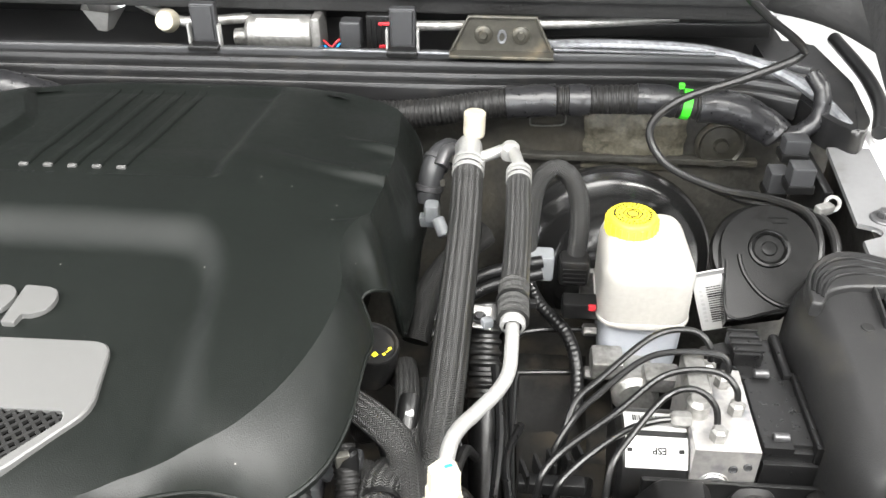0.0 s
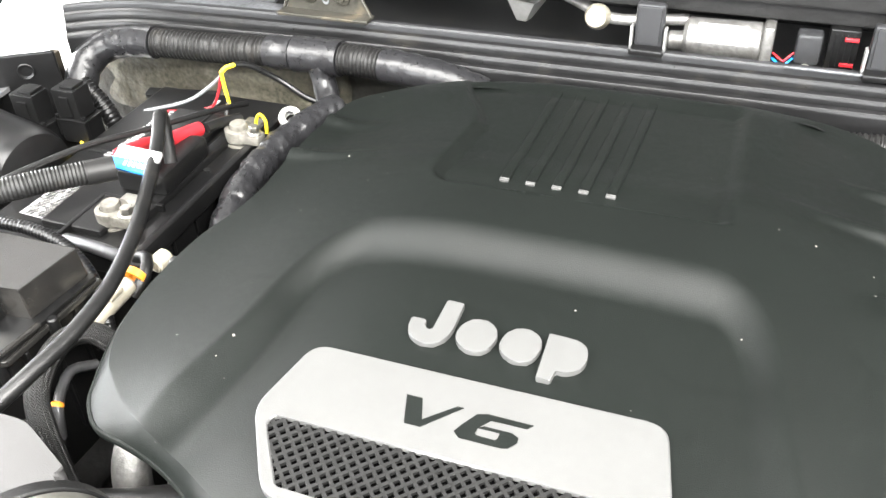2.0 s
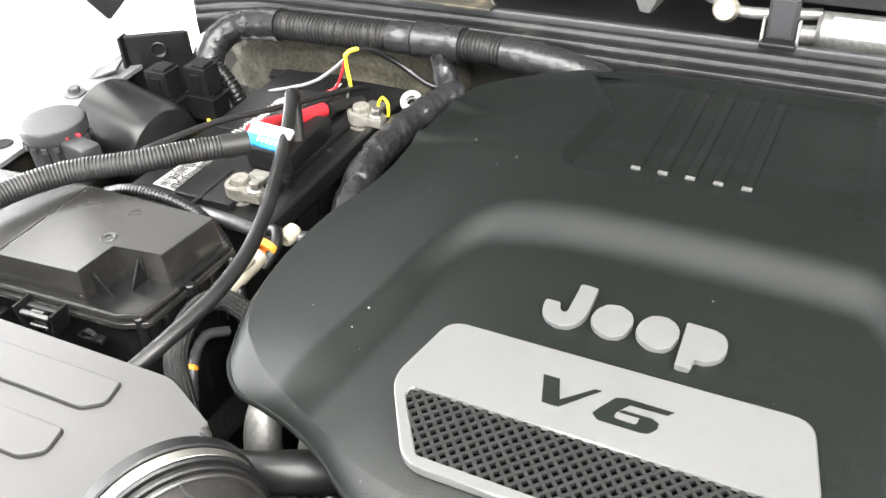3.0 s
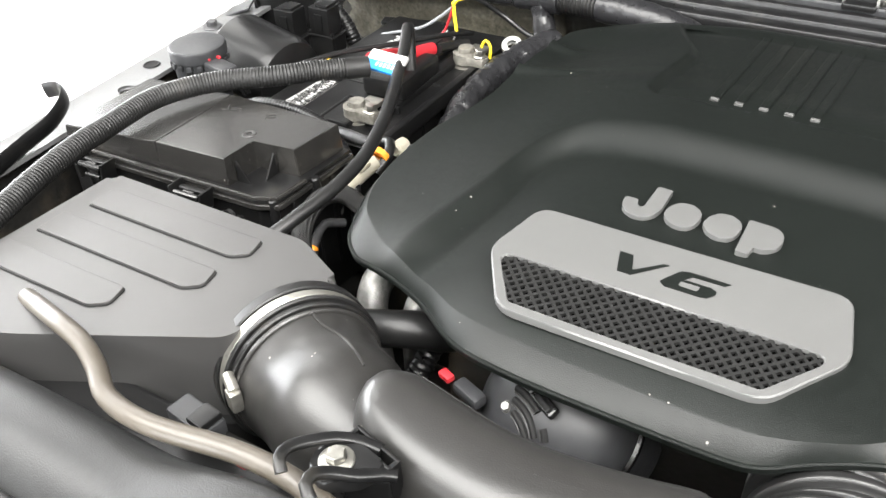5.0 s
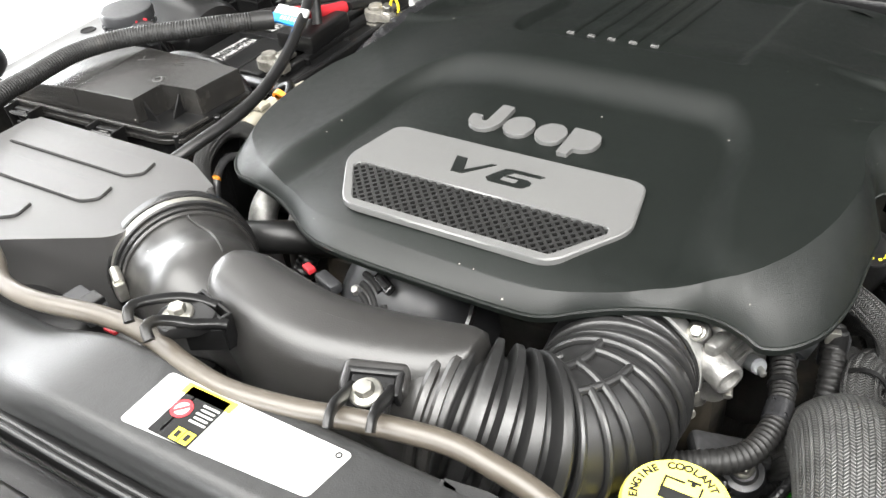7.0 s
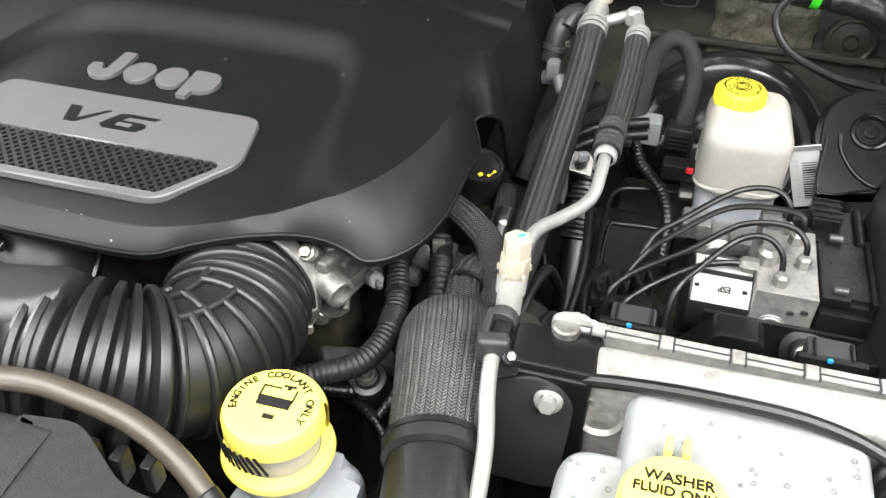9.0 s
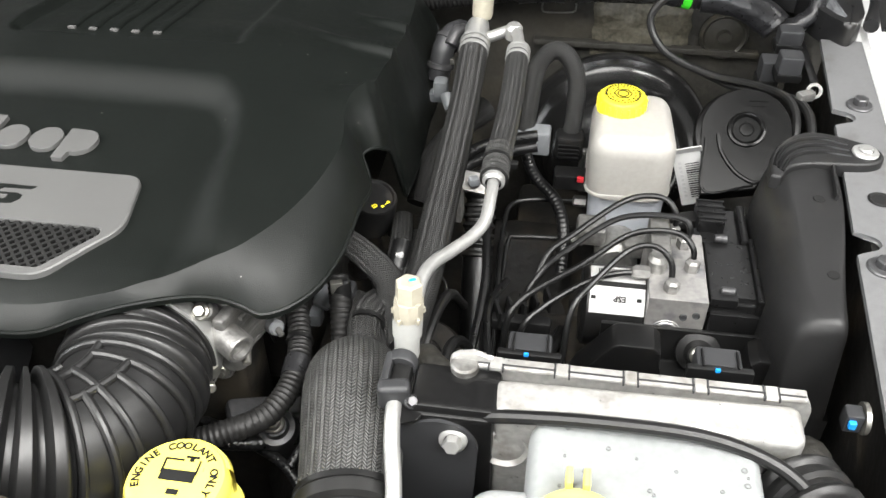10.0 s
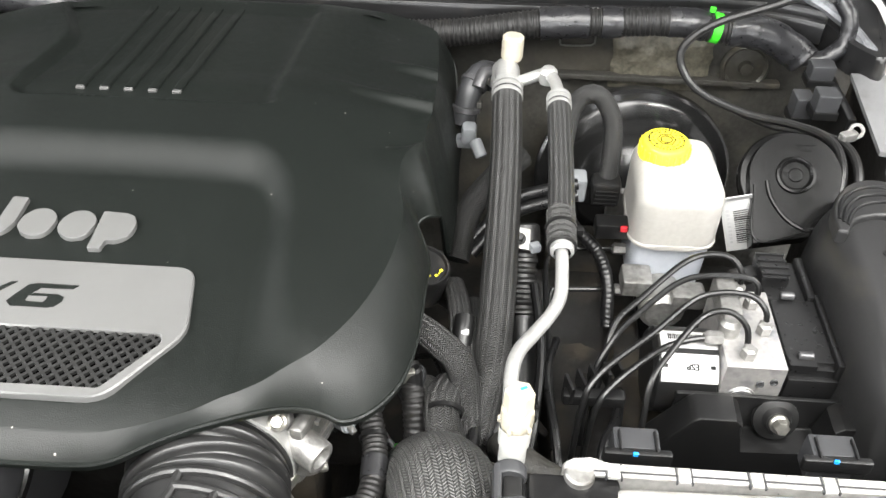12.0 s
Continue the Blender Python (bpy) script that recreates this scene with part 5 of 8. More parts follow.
solo("valve_body", merge(box((0.515, 0.168, 0.903), (0.018, 0.050, 0.020), 0.004), lathe([(0, 0), (0.009, 0), (0.009, 0.014), (0.006, 0.018), (0, 0.018)], (0.513, 0.140, 0.893), n=18)), CAST, "pale cast valve body on the pump block", "valve")
for k, x in enumerate((0.384, 0.394, 0.404, 0.414, 0.424)):
    solo("line_clip", box((x, 0.088 + 0.006 * k, 0.874), (0.003, 0.018, 0.018), 0.001, rot=Matrix.Rotation(0.3, 3, "Z")), BLACK, "black plastic clip fin between brake lines", "clip", "line clips")
solo("line_holder", box((0.404, 0.086, 0.868), (0.050, 0.012, 0.012), 0.003), BLACK, "black plastic holder for brake lines", "clip")


def module_bracket():
    b = thing("module_bracket", (0.53, 0.06, 0.80), "black steel bracket in front of the ABS module", "bracket")
    prof = [(0.440, 0.80), (0.452, 0.834), (0.478, 0.872), (0.484, 0.876), (0.512, 0.876), (0.518, 0.870), (0.520, 0.835), (0.585, 0.838), (0.588, 0.868), (0.594, 0.874), (0.622, 0.874), (0.624, 0.80)]
    bm = prism(prof, 0.0, 0.028, 0.003)
    placed(bm, Matrix.Translation((0, 0.092, 0)) @ Matrix.Rotation(radians(90), 4, "X"))
    part("plate", bm, BLACK, b)
    part("back_plate", box((0.545, 0.094, 0.842), (0.150, 0.004, 0.060), 0.001), BLACK, b)
    ax = V(0.0, -0.9, 0.42)
    part("isolator", lathe([(0, 0), (0.017, 0.0), (0.0185, 0.003), (0.018, 0.007), (0.012, 0.009), (0.0095, 0.014), (0, 0.014)], (0.551, 0.092, 0.852), ax, 32), RUBBER, b, "dark rubber isolator")
    part("nut", bolt(V(0.551, 0.079, 0.858), 0.0058, 0.009, ax, 0.008), STEEL, b, "zinc hexagon nut")
    return b


module_bracket()


def control_module():
    p = thing("engine_control_module", (0.48, -0.06, 0.82), "bare aluminium engine control module standing on edge", "control module")
    part("case", box((0.489, -0.071, 0.900), (0.190, 0.030, 0.136), 0.007, rot=Matrix.Rotation(radians(4), 3, "X") @ Matrix.Rotation(radians(1.2), 3, "Z"), seg=3), CASE, p, "bright aluminium case")
    fl = round_poly([(0.364, 0.83), (0.592, 0.83), (0.592, 0.962), (0.586, 0.971), (0.390, 0.973), (0.384, 0.980), (0.364, 0.976)], 0.006)
    bm = prism(fl, 0, 0.004, 0.001, seg=1)
    placed(bm, Matrix.Translation((0, -0.052, 0)) @ Matrix.Rotation(radians(90), 4, "X"))
    part("seam_flange", bm, CASE, p)
    part("seam_flange", box((0.484, -0.0545, 0.9705), (0.206, 0.009, 0.0035), 0.0012), CASE, p)
    part("seam_groove", box((0.484, -0.0565, 0.9722), (0.204, 0.0012, 0.0010), 0), DKGREYPL, p, "dark seam line")
    for x in (0.394, 0.436, 0.479, 0.522, 0.565):
        part("seam_tab", box((x, -0.0560, 0.9720), (0.0075, 0.0100, 0.0030), 0.0006), CASE, p)
        for s in (-1, 1):
            part("tab_gap", box((x + s * 0.0046, -0.0560, 0.9715), (0.0010, 0.0110, 0.0026), 0), DKGREYPL, p)
    part("corner_boss", lathe([(0, 0.008), (0.0080, 0.007), (0.0092, 0.0055), (0.0095, -0.02)], (0.374, -0.058, 0.966), n=28), CAST, p)
    part("stamping", lathe([(0, 0.002), (0.010, 0.002), (0.0125, 0.0005), (0.0155, 0.003), (0.018, 0.0)], (0.404, -0.0885, 0.930), (0, -1, 0.07), 28), CASE, p)
    return p


control_module()


def module_holder():
    h = thing("module_holder", (0.37, -0.10, 0.84), "black plastic holder at the control module's corner", "bracket")
    part("plate", box((0.371, -0.076, 0.890), (0.052, 0.032, 0.145), 0.004, rot=Matrix.Rotation(radians(3), 3, "X"), taper=0.98), BLACK, h)
    part("cap", box((0.371, -0.074, 0.961), (0.056, 0.037, 0.012), 0.004), BLACK, h)
    ear = prism(round_poly([(0.332, 0.855), (0.384, 0.855), (0.388, 0.940), (0.378, 0.956), (0.362, 0.960), (0.330, 0.950)], 0.010), 0.0, 0.003, 0.0008, seg=1)
    part("side_plate", placed(ear, Matrix.Translation((0, -0.0945, 0)) @ Matrix.Rotation(radians(90), 4, "X")), DKGREYPL, h, "dark bracket plate with rounded corner")
    return h


module_holder()
bolt_thing((0.372, -0.0978, 0.944), "zinc flange bolt in the black module holder", 0.0056, 0.008, (0, -0.95, 0.30), 0.0092, ALU)
for x, y in ((0.414, -0.018), (0.540, -0.014)):
    k = thing("module_plug", (x, y, 0.92), "dark grey multi-pin plug behind the control module", "connector", "module plugs")
    part("housing", box((x, y, 0.943), (0.030, 0.018, 0.026), 0.002), DKGREYPL, k)
    for dx in (-0.011, 0.012):
        part("housing_rib", box((x + dx, y - 0.003, 0.9568), (0.0016, 0.016, 0.003), 0.0005), BLACK, k)
    part("latch", box((x, y - 0.011, 0.951), (0.044, 0.006, 0.012), 0.002), BLACK, k)
    part("blue_lock", box((x - 0.002, y - 0.0135, 0.957), (0.0034, 0.002, 0.0030), 0.0006), BLUEPL, k, "blue lock tab")


def washer_tank():
    w = thing("washer_fluid_tank", (0.47, -0.20, 0.75), "translucent white washer fluid tank with yellow cap", "fluid tank")
    part("upper_tank", pillow(round_poly([(0.419, -0.084), (0.557, -0.081), (0.559, -0.30), (0.419, -0.30)], [0.016, 0.016, 0.01, 0.01], 7), 0.80, 0.963, 0.009, 7, rz=0.014), WASHER, w)
    part("lower_tank", pillow(round_poly([(0.386, -0.134), (0.440, -0.132), (0.440, -0.40), (0.382, -0.40)], [0.020, 0.004, 0.01, 0.01], 7), 0.75, 0.957, 0.010, 7, rz=0.016), WASHER, w)
    part("front_tank", pillow(round_poly([(0.400, -0.29), (0.556, -0.29), (0.552, -0.42), (0.400, -0.42)], 0.014, 7), 0.75, 0.950, 0.008, 6, rz=0.014), WASHER, w)
    c = V(0.4495, -0.172, 0.9595)
    bm = lathe([(0, 0.016), (0.024, 0.0165), (0.0275, 0.0155), (0.0293, 0.012), (0.0298, 0.0), (0.028, -0.002)], c, n=48)
    cap = part("cap", bm, GLAREYELLOW, w, "round yellow snap cap")
    text_mesh("WASHER", 0.0092, Matrix.Translation(c + V(0.001, 0.0115, 0.0170)), INK, cap, "lettering", 0.0003, bold=0.00022)
    text_mesh("FLUID ONLY", 0.0084, Matrix.Translation(c + V(0.001, 0.0030, 0.0170)), INK, cap, "lettering", 0.0003, bold=0.00022)
    for s in (-1, 1):
        part("printed_wave", lathe([(0.0024, 0.0166), (0.0024, 0.0171), (0.0036, 0.0171), (0.0036, 0.0166)], c + V(s * 0.0045, -0.008, 0), n=16), INK, cap)
    part("hinge", box(c + V(-0.006, 0.034, 0.014), (0.004, 0.012, 0.010), 0.001), GLAREYELLOW, cap)
    part("hinge", box(c + V(0.004, 0.034, 0.014), (0.004, 0.012, 0.010), 0.001), GLAREYELLOW, cap)
    random.seed(11)
    spots = [(random.uniform(0.430, 0.550), random.uniform(-0.210, -0.092), 0.9630) for i in range(48)] + [(random.uniform(0.392, 0.418), random.uniform(-0.24, -0.145), 0.9570) for i in range(14)]
    for x, y, z in spots:
        r0 = random.uniform(0.0009, 0.0019)
        part("bubble", lathe([(r0 * 0.55, 0.0002), (r0 * 0.75, 0.0007), (r0, 0.0007), (r0 * 1.15, 0.0)], (x, y, z), n=9), BUBBLE, w)
    return w


washer_tank()
solo("module_cable", tube([(0.385, -0.088, 0.957), (0.41, -0.092, 0.966), (0.46, -0.094, 0.972), (0.52, -0.094, 0.970), (0.56, -0.100, 0.962), (0.585, -0.112, 0.950), (0.60, -0.125, 0.93)], 0.0045, n=10), RUBBER, "black rubber cable along the control module", "cable")
solo("ribbed_hose", tube([(0.585, -0.09, 0.925), (0.60, -0.14, 0.935), (0.605, -0.20, 0.93), (0.605, -0.27, 0.92)], ribbed(0.028, 0.013, 0.07), n=24, step=0.002), RUBBER, "fat ribbed black hose by the washer tank", "hose")
solo("tape_wrapped_loom", tube([(0.605, 0.02, 0.80), (0.607, -0.02, 0.86), (0.605, -0.05, 0.90), (0.60, -0.08, 0.89), (0.598, -0.10, 0.80)], 0.017, n=14), FIREWALL, "crumpled brown cloth-wrapped loom", "wiring loom")
k = thing("blue_clip", (0.628, -0.03, 0.93), "small dark clip with a blue tab on the fender wall", "clip")
part("body", box((0.628, -0.035, 0.933), (0.012, 0.012, 0.016), 0.002), DKGREYPL, k)
part("tab", box((0.626, -0.0425, 0.935), (0.005, 0.004, 0.006), 0.001), BLUEPL, k, "blue tab")
part("ring", lathe([(0.006, 0), (0.011, 0), (0.011, 0.003), (0.006, 0.003)], (0.637, -0.034, 0.933), (-1, 0, 0), 20), STEEL, k)


def coolant_bottle():
    b = thing("coolant_bottle", (0.218, -0.16, 0.80), "white coolant bottle with a printed yellow cap", "coolant bottle")
    c = V(0.2165, -0.1605, 0.9255)
    part("bottle", prism(round_poly([(0.185, -0.260), (0.275, -0.260), (0.270, -0.135), (0.195, -0.130)], 0.02), 0.80, 0.895, 0.012, 0.004, seg=3), TANKLOW, b)
    part("neck", lathe([(0.026, -0.06), (0.0265, -0.01), (0.0265, 0.02)], c, n=36), TANK, b)
    part("collar", lathe([(0.026, -0.010), (0.0345, -0.009), (0.0355, -0.006), (0.0345, -0.003), (0.027, -0.001)], c, n=40), GLAREYELLOW, b, "yellow collar")
    cap = part("cap", lathe([(0, 0.0345), (0.024, 0.0345), (0.0285, 0.0330), (0.0305, 0.029), (0.0308, 0.0195), (0.0300, 0.0175)], c, n=48), GLAREYELLOW, b, "glossy yellow screw cap")
    words = "ENGINE COOLANT ONLY"
    for i, ch in enumerate(words):
        if ch == " ":
            continue
        a = radians(200 - 220 * i / (len(words) - 1))
        m = Matrix.Translation(c + V(0.0225 * math.cos(a), 0.0225 * math.sin(a), 0.0350)) @ Matrix.Rotation(a - math.pi / 2, 4, "Z")
        text_mesh(ch, 0.0066, m, INK, cap, "letter", 0.0002, bold=0.0002)
    z = c.z + 0.0350
    part("pictogram", box((c.x + 0.001, c.y + 0.0015, z), (0.021, 0.0075, 0.0005), 0), INK, cap, "black printed tank symbol")
    for x, y, sx, sy in ((-0.0095, 0.008, 0.0012, 0.010), (0.0115, 0.008, 0.0012, 0.010), (-0.004, 0.0125, 0.011, 0.0012), (0.006, 0.0150, 0.008, 0.0014), (0.006, 0.0135, 0.0025, 0.003)):
        part("pictogram_line", box((c.x + x, c.y + y, z), (sx, sy, 0.0005), 0), INK, cap)
    part("pictogram", box((c.x + 0.002, c.y - 0.0095, z), (0.007, 0.0035, 0.0005), 0.0), INK, cap)
    tab = part("tab", lathe([(0.0300, 0.006), (0.0325, 0.008), (0.0330, 0.026), (0.0315, 0.030), (0.0290, 0.031)], c, n=14, spin=radians(205), arc=85), GLAREYELLOW, cap, "thumb tab with dark stripes")
    for i in range(10):
        t = radians(212 + 7.6 * i)
        part("stripe", box(c + V(0.0331 * math.cos(t), 0.0331 * math.sin(t), 0.0175), (0.0008, 0.0017, 0.0165), 0, rot=Matrix.Rotation(t, 3, "Z") @ Matrix.Rotation(0.42, 3, "X")), INK, tab, "dark slanted stripe")
    return b


coolant_bottle()


# ---- pipes and hoses between cover and fender ----
def radiator_hose():
    h = thing("radiator_hose", (0.30, -0.1, 0.86), "fat radiator hose in a black woven sleeve", "hose")
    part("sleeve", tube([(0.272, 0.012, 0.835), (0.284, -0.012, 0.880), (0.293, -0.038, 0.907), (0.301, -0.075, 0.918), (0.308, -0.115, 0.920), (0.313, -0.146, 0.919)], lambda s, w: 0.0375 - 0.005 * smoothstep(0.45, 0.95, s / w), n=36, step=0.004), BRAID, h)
    part("rubber_end", tube([(0.307, -0.115, 0.922), (0.313, -0.148, 0.919), (0.320, -0.195, 0.911), (0.326, -0.26, 0.897)], 0.0295, n=32), RUBBER, h, "matt black rubber end")
    part("frayed_edge", lathe([(0.0325, 0), (0.0338, 0.002), (0.0335, 0.010), (0.0300, 0.0125)], (0.3110, -0.136, 0.9205), V(0.006, -0.031, -0.003), 36), BRAID, h)
    part("band", lathe([(0.0325, 0), (0.0342, 0.001), (0.0342, 0.005), (0.0325, 0.006)], (0.3102, -0.132, 0.921), V(0.006, -0.031, -0.003), 36), RUBBER, h)
    return h


radiator_hose()


def ac_suction_line():
    a = thing("suction_line", (0.325, 0.2, 0.85), "thick air-conditioning hose in ribbed woven sleeve", "hose")
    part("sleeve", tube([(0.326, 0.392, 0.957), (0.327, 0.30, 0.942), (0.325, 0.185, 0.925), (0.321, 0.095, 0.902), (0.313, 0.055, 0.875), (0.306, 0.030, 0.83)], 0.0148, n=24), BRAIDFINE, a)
    d = V(0.0, -0.09, -0.015)
    for o in (0.000, 0.008, 0.016):
        part("crimp_ring", lathe([(0.010, -0.003), (0.0152, -0.0025), (0.0158, 0.0), (0.0152, 0.0025), (0.010, 0.003)], V(0.326, 0.400, 0.9585) + d.normalized() * o, d, 28), ALU, a, "bright crimped ring")
    part("end_fitting", tube([(0.326, 0.402, 0.959), (0.326, 0.425, 0.962), (0.323, 0.440, 0.955), (0.315, 0.452, 0.935)], 0.012, n=18), ALU, a)
    part("valve_stem", rod((0.327, 0.428, 0.960), (0.329, 0.436, 0.974), 0.0065), ALU, a)
    part("valve_cap", lathe([(0, 0.026), (0.0095, 0.026), (0.0112, 0.024), (0.0112, 0.004), (0.0098, 0.0)], (0.329, 0.437, 0.969), (0.02, 0.08, 1), 12), CREAM, a, "cream plastic valve cap")
    return a


ac_suction_line()


def ac_pressure_line():
    a = thing("pressure_line", (0.36, 0.2, 0.9), "thin air-conditioning line, woven sleeve and bare aluminium pipe", "pipe")
    part("sleeve", tube([(0.374, 0.348, 0.974), (0.374, 0.26, 0.966), (0.371, 0.165, 0.966)], 0.0112, n=20), BRAIDFINE, a)
    part("sleeve_end", tube([(0.3715, 0.195, 0.966), (0.371, 0.152, 0.966)], lambda s, w: 0.0116 + 0.0006 * math.sin(s * 900), n=20, step=0.002), BRAID, a)
    part("band", lathe([(0.011, 0), (0.0130, 0.0), (0.0130, 0.003), (0.011, 0.003)], (0.371, 0.176, 0.966), (0, -1, 0), 24), RUBBER, a)
    part("band_lock", box((0.386, 0.174, 0.966), (0.006, 0.006, 0.006), 0.001), RUBBER, a)
    d = V(0, -0.09, -0.008)
    for o in (0.0, 0.007, 0.014):
        part("crimp_ring", lathe([(0.008, -0.0026), (0.0115, -0.002), (0.0120, 0.0), (0.0115, 0.002), (0.008, 0.0026)], V(0.374, 0.356, 0.975) + d.normalized() * o, d, 24), ALU, a, "bright crimped ring")
    part("upper_pipe", tube([(0.374, 0.352, 0.975), (0.373, 0.372, 0.976), (0.369, 0.396, 0.974), (0.362, 0.408, 0.971), (0.350, 0.410, 0.965), (0.336, 0.408, 0.960)], 0.0058, n=14), ALU, a)
    part("knuckle", lathe([(0, -0.009), (0.0085, -0.008), (0.009, 0.004), (0.006, 0.008), (0, 0.009)], (0.3655, 0.404, 0.972), n=18), ALU, a)
    part("pipe", tube([(0.371, 0.158, 0.966), (0.3705, 0.125, 0.962), (0.369, 0.106, 0.958), (0.362, 0.088, 0.957), (0.348, 0.062, 0.961), (0.338, 0.042, 0.966), (0.333, 0.022, 0.968), (0.332, -0.010, 0.966), (0.333, -0.050, 0.963), (0.333, -0.085, 0.962), (0.336, -0.112, 0.958), (0.343, -0.145, 0.946), (0.345, -0.175, 0.925), (0.342, -0.20, 0.89)], 0.0051, n=18, step=0.004), ALU, a)
    part("ferrule", lathe([(0.006, 0), (0.0095, 0), (0.0095, 0.012), (0.0068, 0.014)], (0.371, 0.160, 0.966), (0, -1, -0.05), 20), ALU, a)
    part("valve_body", lathe([(0.0075, -0.030), (0.0085, -0.026), (0.0085, -0.012), (0.0098, -0.010), (0.0100, 0.004)], (0.334, -0.041, 0.987), (0.02, 0.15, 1), 24), WHITEPL, a, "milky plastic valve body")
    cap = part("valve_cap", lathe([(0, 0.0250), (0.0076, 0.0250), (0.0090, 0.0235), (0.0092, 0.0105)], (0.3345, -0.039, 0.9935), (0.02, 0.12, 1), 6), CREAM, a, "cream plastic hexagon cap")
    part("cap_skirt", lathe([(0.0080, 0.0110), (0.0098, 0.0105), (0.0102, 0.0085), (0.0100, -0.004), (0.0090, -0.006)], (0.3345, -0.039, 0.9935), (0.02, 0.12, 1), 10), CREAM, cap)
    for k in range(5):
        t = 2 * math.pi * k / 5 + 0.5
        part("cap_lug", box(V(0.3345 + 0.0103 * math.cos(t), -0.0395 + 0.0103 * math.sin(t), 0.9930), (0.0028, 0.0028, 0.005), 0.001, rot=Matrix.Rotation(t, 3, "Z")), CREAM, cap)
    part("ink_mark", box((0.3370, -0.0350, 1.0187), (0.0045, 0.0018, 0.0006), 0.0002, rot=Matrix.Rotation(0.5, 3, "Z")), BLUEPL, cap, "blue ink mark")
    clamp = part("clamp", box((0.3325, -0.0845, 0.9660), (0.021, 0.012, 0.020), 0.004, rot=Matrix.Rotation(0.18, 3, "Z"), seg=3), DKGREYPL, a, "dark grey pipe clamp")
    part("clamp_collar", lathe([(0.0052, 0), (0.0098, 0.0), (0.0106, 0.0015), (0.0106, 0.0075), (0.0098, 0.009), (0.0052, 0.009)], (0.3325, -0.0525, 0.9635), (0, -1, 0), 28), DKGREYPL, clamp)
    part("clamp_bridge", box((0.3250, -0.0690, 0.9640), (0.0055, 0.030, 0.016), 0.002), DKGREYPL, clamp)
    part("clamp_screw", bolt(V(0.3440, -0.0880, 0.9640), 0.0034, 0.004, (0.3, -0.5, 0.8), 0.0048), BOLTGREY, clamp)
    part("sleeve", box((0.334, -0.070, 0.962), (0.013, 0.026, 0.012), 0.003), RUBBER, a)
    part("bracket", prism(round_poly([(0.339, -0.104), (0.351, -0.098), (0.353, -0.066), (0.343, -0.052), (0.338, -0.060)], 0.003), 0.9585, 0.9610, 0.0006), BLACK, a, "black sheet bracket beside the clamp")
    return a


ac_pressure_line()


def booster_hose():
    h = thing("vacuum_hose", (0.42, 0.39, 0.86), "braided black vacuum hose with grey plug", "hose")
    part("hose", tube([(0.434, 0.366, 0.872), (0.436, 0.376, 0.900), (0.434, 0.392, 0.930), (0.422, 0.405, 0.948), (0.407, 0.408, 0.950), (0.393, 0.400, 0.936), (0.388, 0.385, 0.905), (0.385, 0.36, 0.86)], 0.0096, n=20, step=0.004), BRAIDFINE, h)
    part("elbow", box((0.433, 0.362, 0.866), (0.030, 0.024, 0.030), 0.005), RUBBER, h)
    for i in range(4):
        part("elbow_rib", box((0.433, 0.3495, 0.857 + 0.005 * i), (0.022, 0.002, 0.0022), 0.0005), BLACK, h)
    part("plug", box((0.399, 0.364, 0.868), (0.028, 0.022, 0.028), 0.003), GREYPL, h, "light grey plug")
    part("plug_rib", box((0.382, 0.362, 0.868), (0.010, 0.018, 0.022), 0.002), GREYPL, h)
    return h


booster_hose()
solo("wire_loom", tube([(0.386, 0.355, 0.86), (0.400, 0.330, 0.845), (0.425, 0.300, 0.835), (0.435, 0.270, 0.82), (0.436, 0.24, 0.79)], ribbed(0.006, 0.005, 0.06), n=12, step=0.0015), LOOM, "thin black corrugated loom below the plug", "wiring loom")
k = thing("red_plug", (0.448, 0.31, 0.85), "black sensor plug with red lock", "connector")
part("body", box((0.440, 0.312, 0.858), (0.040, 0.020, 0.018), 0.003), BLACK, k)
part("red_lock", box((0.447, 0.3000, 0.866), (0.007, 0.004, 0.006), 0.001), REDPL, k, "red lock")
u, w = V(0.949, -0.05, 0.316).normalized(), V(-0.316, 0.0, 0.949)
rot = Matrix((u, w, u.cross(w))).transposed()
tc = V(0.554, 0.302, 0.879)
tag = thing("hanging_tag", tc + V(0, 0, -0.03), "white paper tag with a bar code beside the reservoir", "tag")
part("paper", placed(box((0, 0, 0), (0.027, 0.068, 0.0010), 0.0003), Matrix.Translation(tc) @ rot.to_4x4()), LABEL, tag)
part("corner_fold", box(tc + rot @ V(0.004, 0.034, 0.003), (0.024, 0.012, 0.0010), 0.0003, rot=rot @ Matrix.Rotation(0.6, 3, "X")), LABEL, tag)
random.seed(21)
for i in range(16):
    part("bar_code_bar", box(tc + rot @ V(0.004, -0.024 + 0.0027 * i, 0.0008), (0.013, random.choice((0.0007, 0.0014)), 0.0004), 0, rot=rot), INK, tag)
for i in range(9):
    part("print_bar", box(tc + rot @ V(-0.0075, -0.022 + 0.005 * i, 0.0008), (0.003, 0.0030, 0.0004), 0, rot=rot), GREYINK, tag)
# ---- cowl and hood ----
def sweep(profile, path, bm=None):
    """A profile of (offset back, height) carried along a plan path from left to right."""
    out = bm or bmesh.new()
    pts = spline([(*p, 0) for p in path], 0.02)
    rows = []
    for i, p in enumerate(pts):
        d = pts[min(i + 1, len(pts) - 1)] - pts[max(i - 1, 0)]
        n = V(-d.y, d.x, 0).normalized()
        rows.append([out.verts.new(p + n * o + V(0, 0, z)) for o, z in profile])
    for a, b in zip(rows, rows[1:]):
        for i in range(len(profile) - 1):
            out.faces.new((a[i], b[i], b[i + 1], a[i + 1]))
    out.faces.new(rows[0])
    out.faces.new(rows[-1][::-1])
    return out


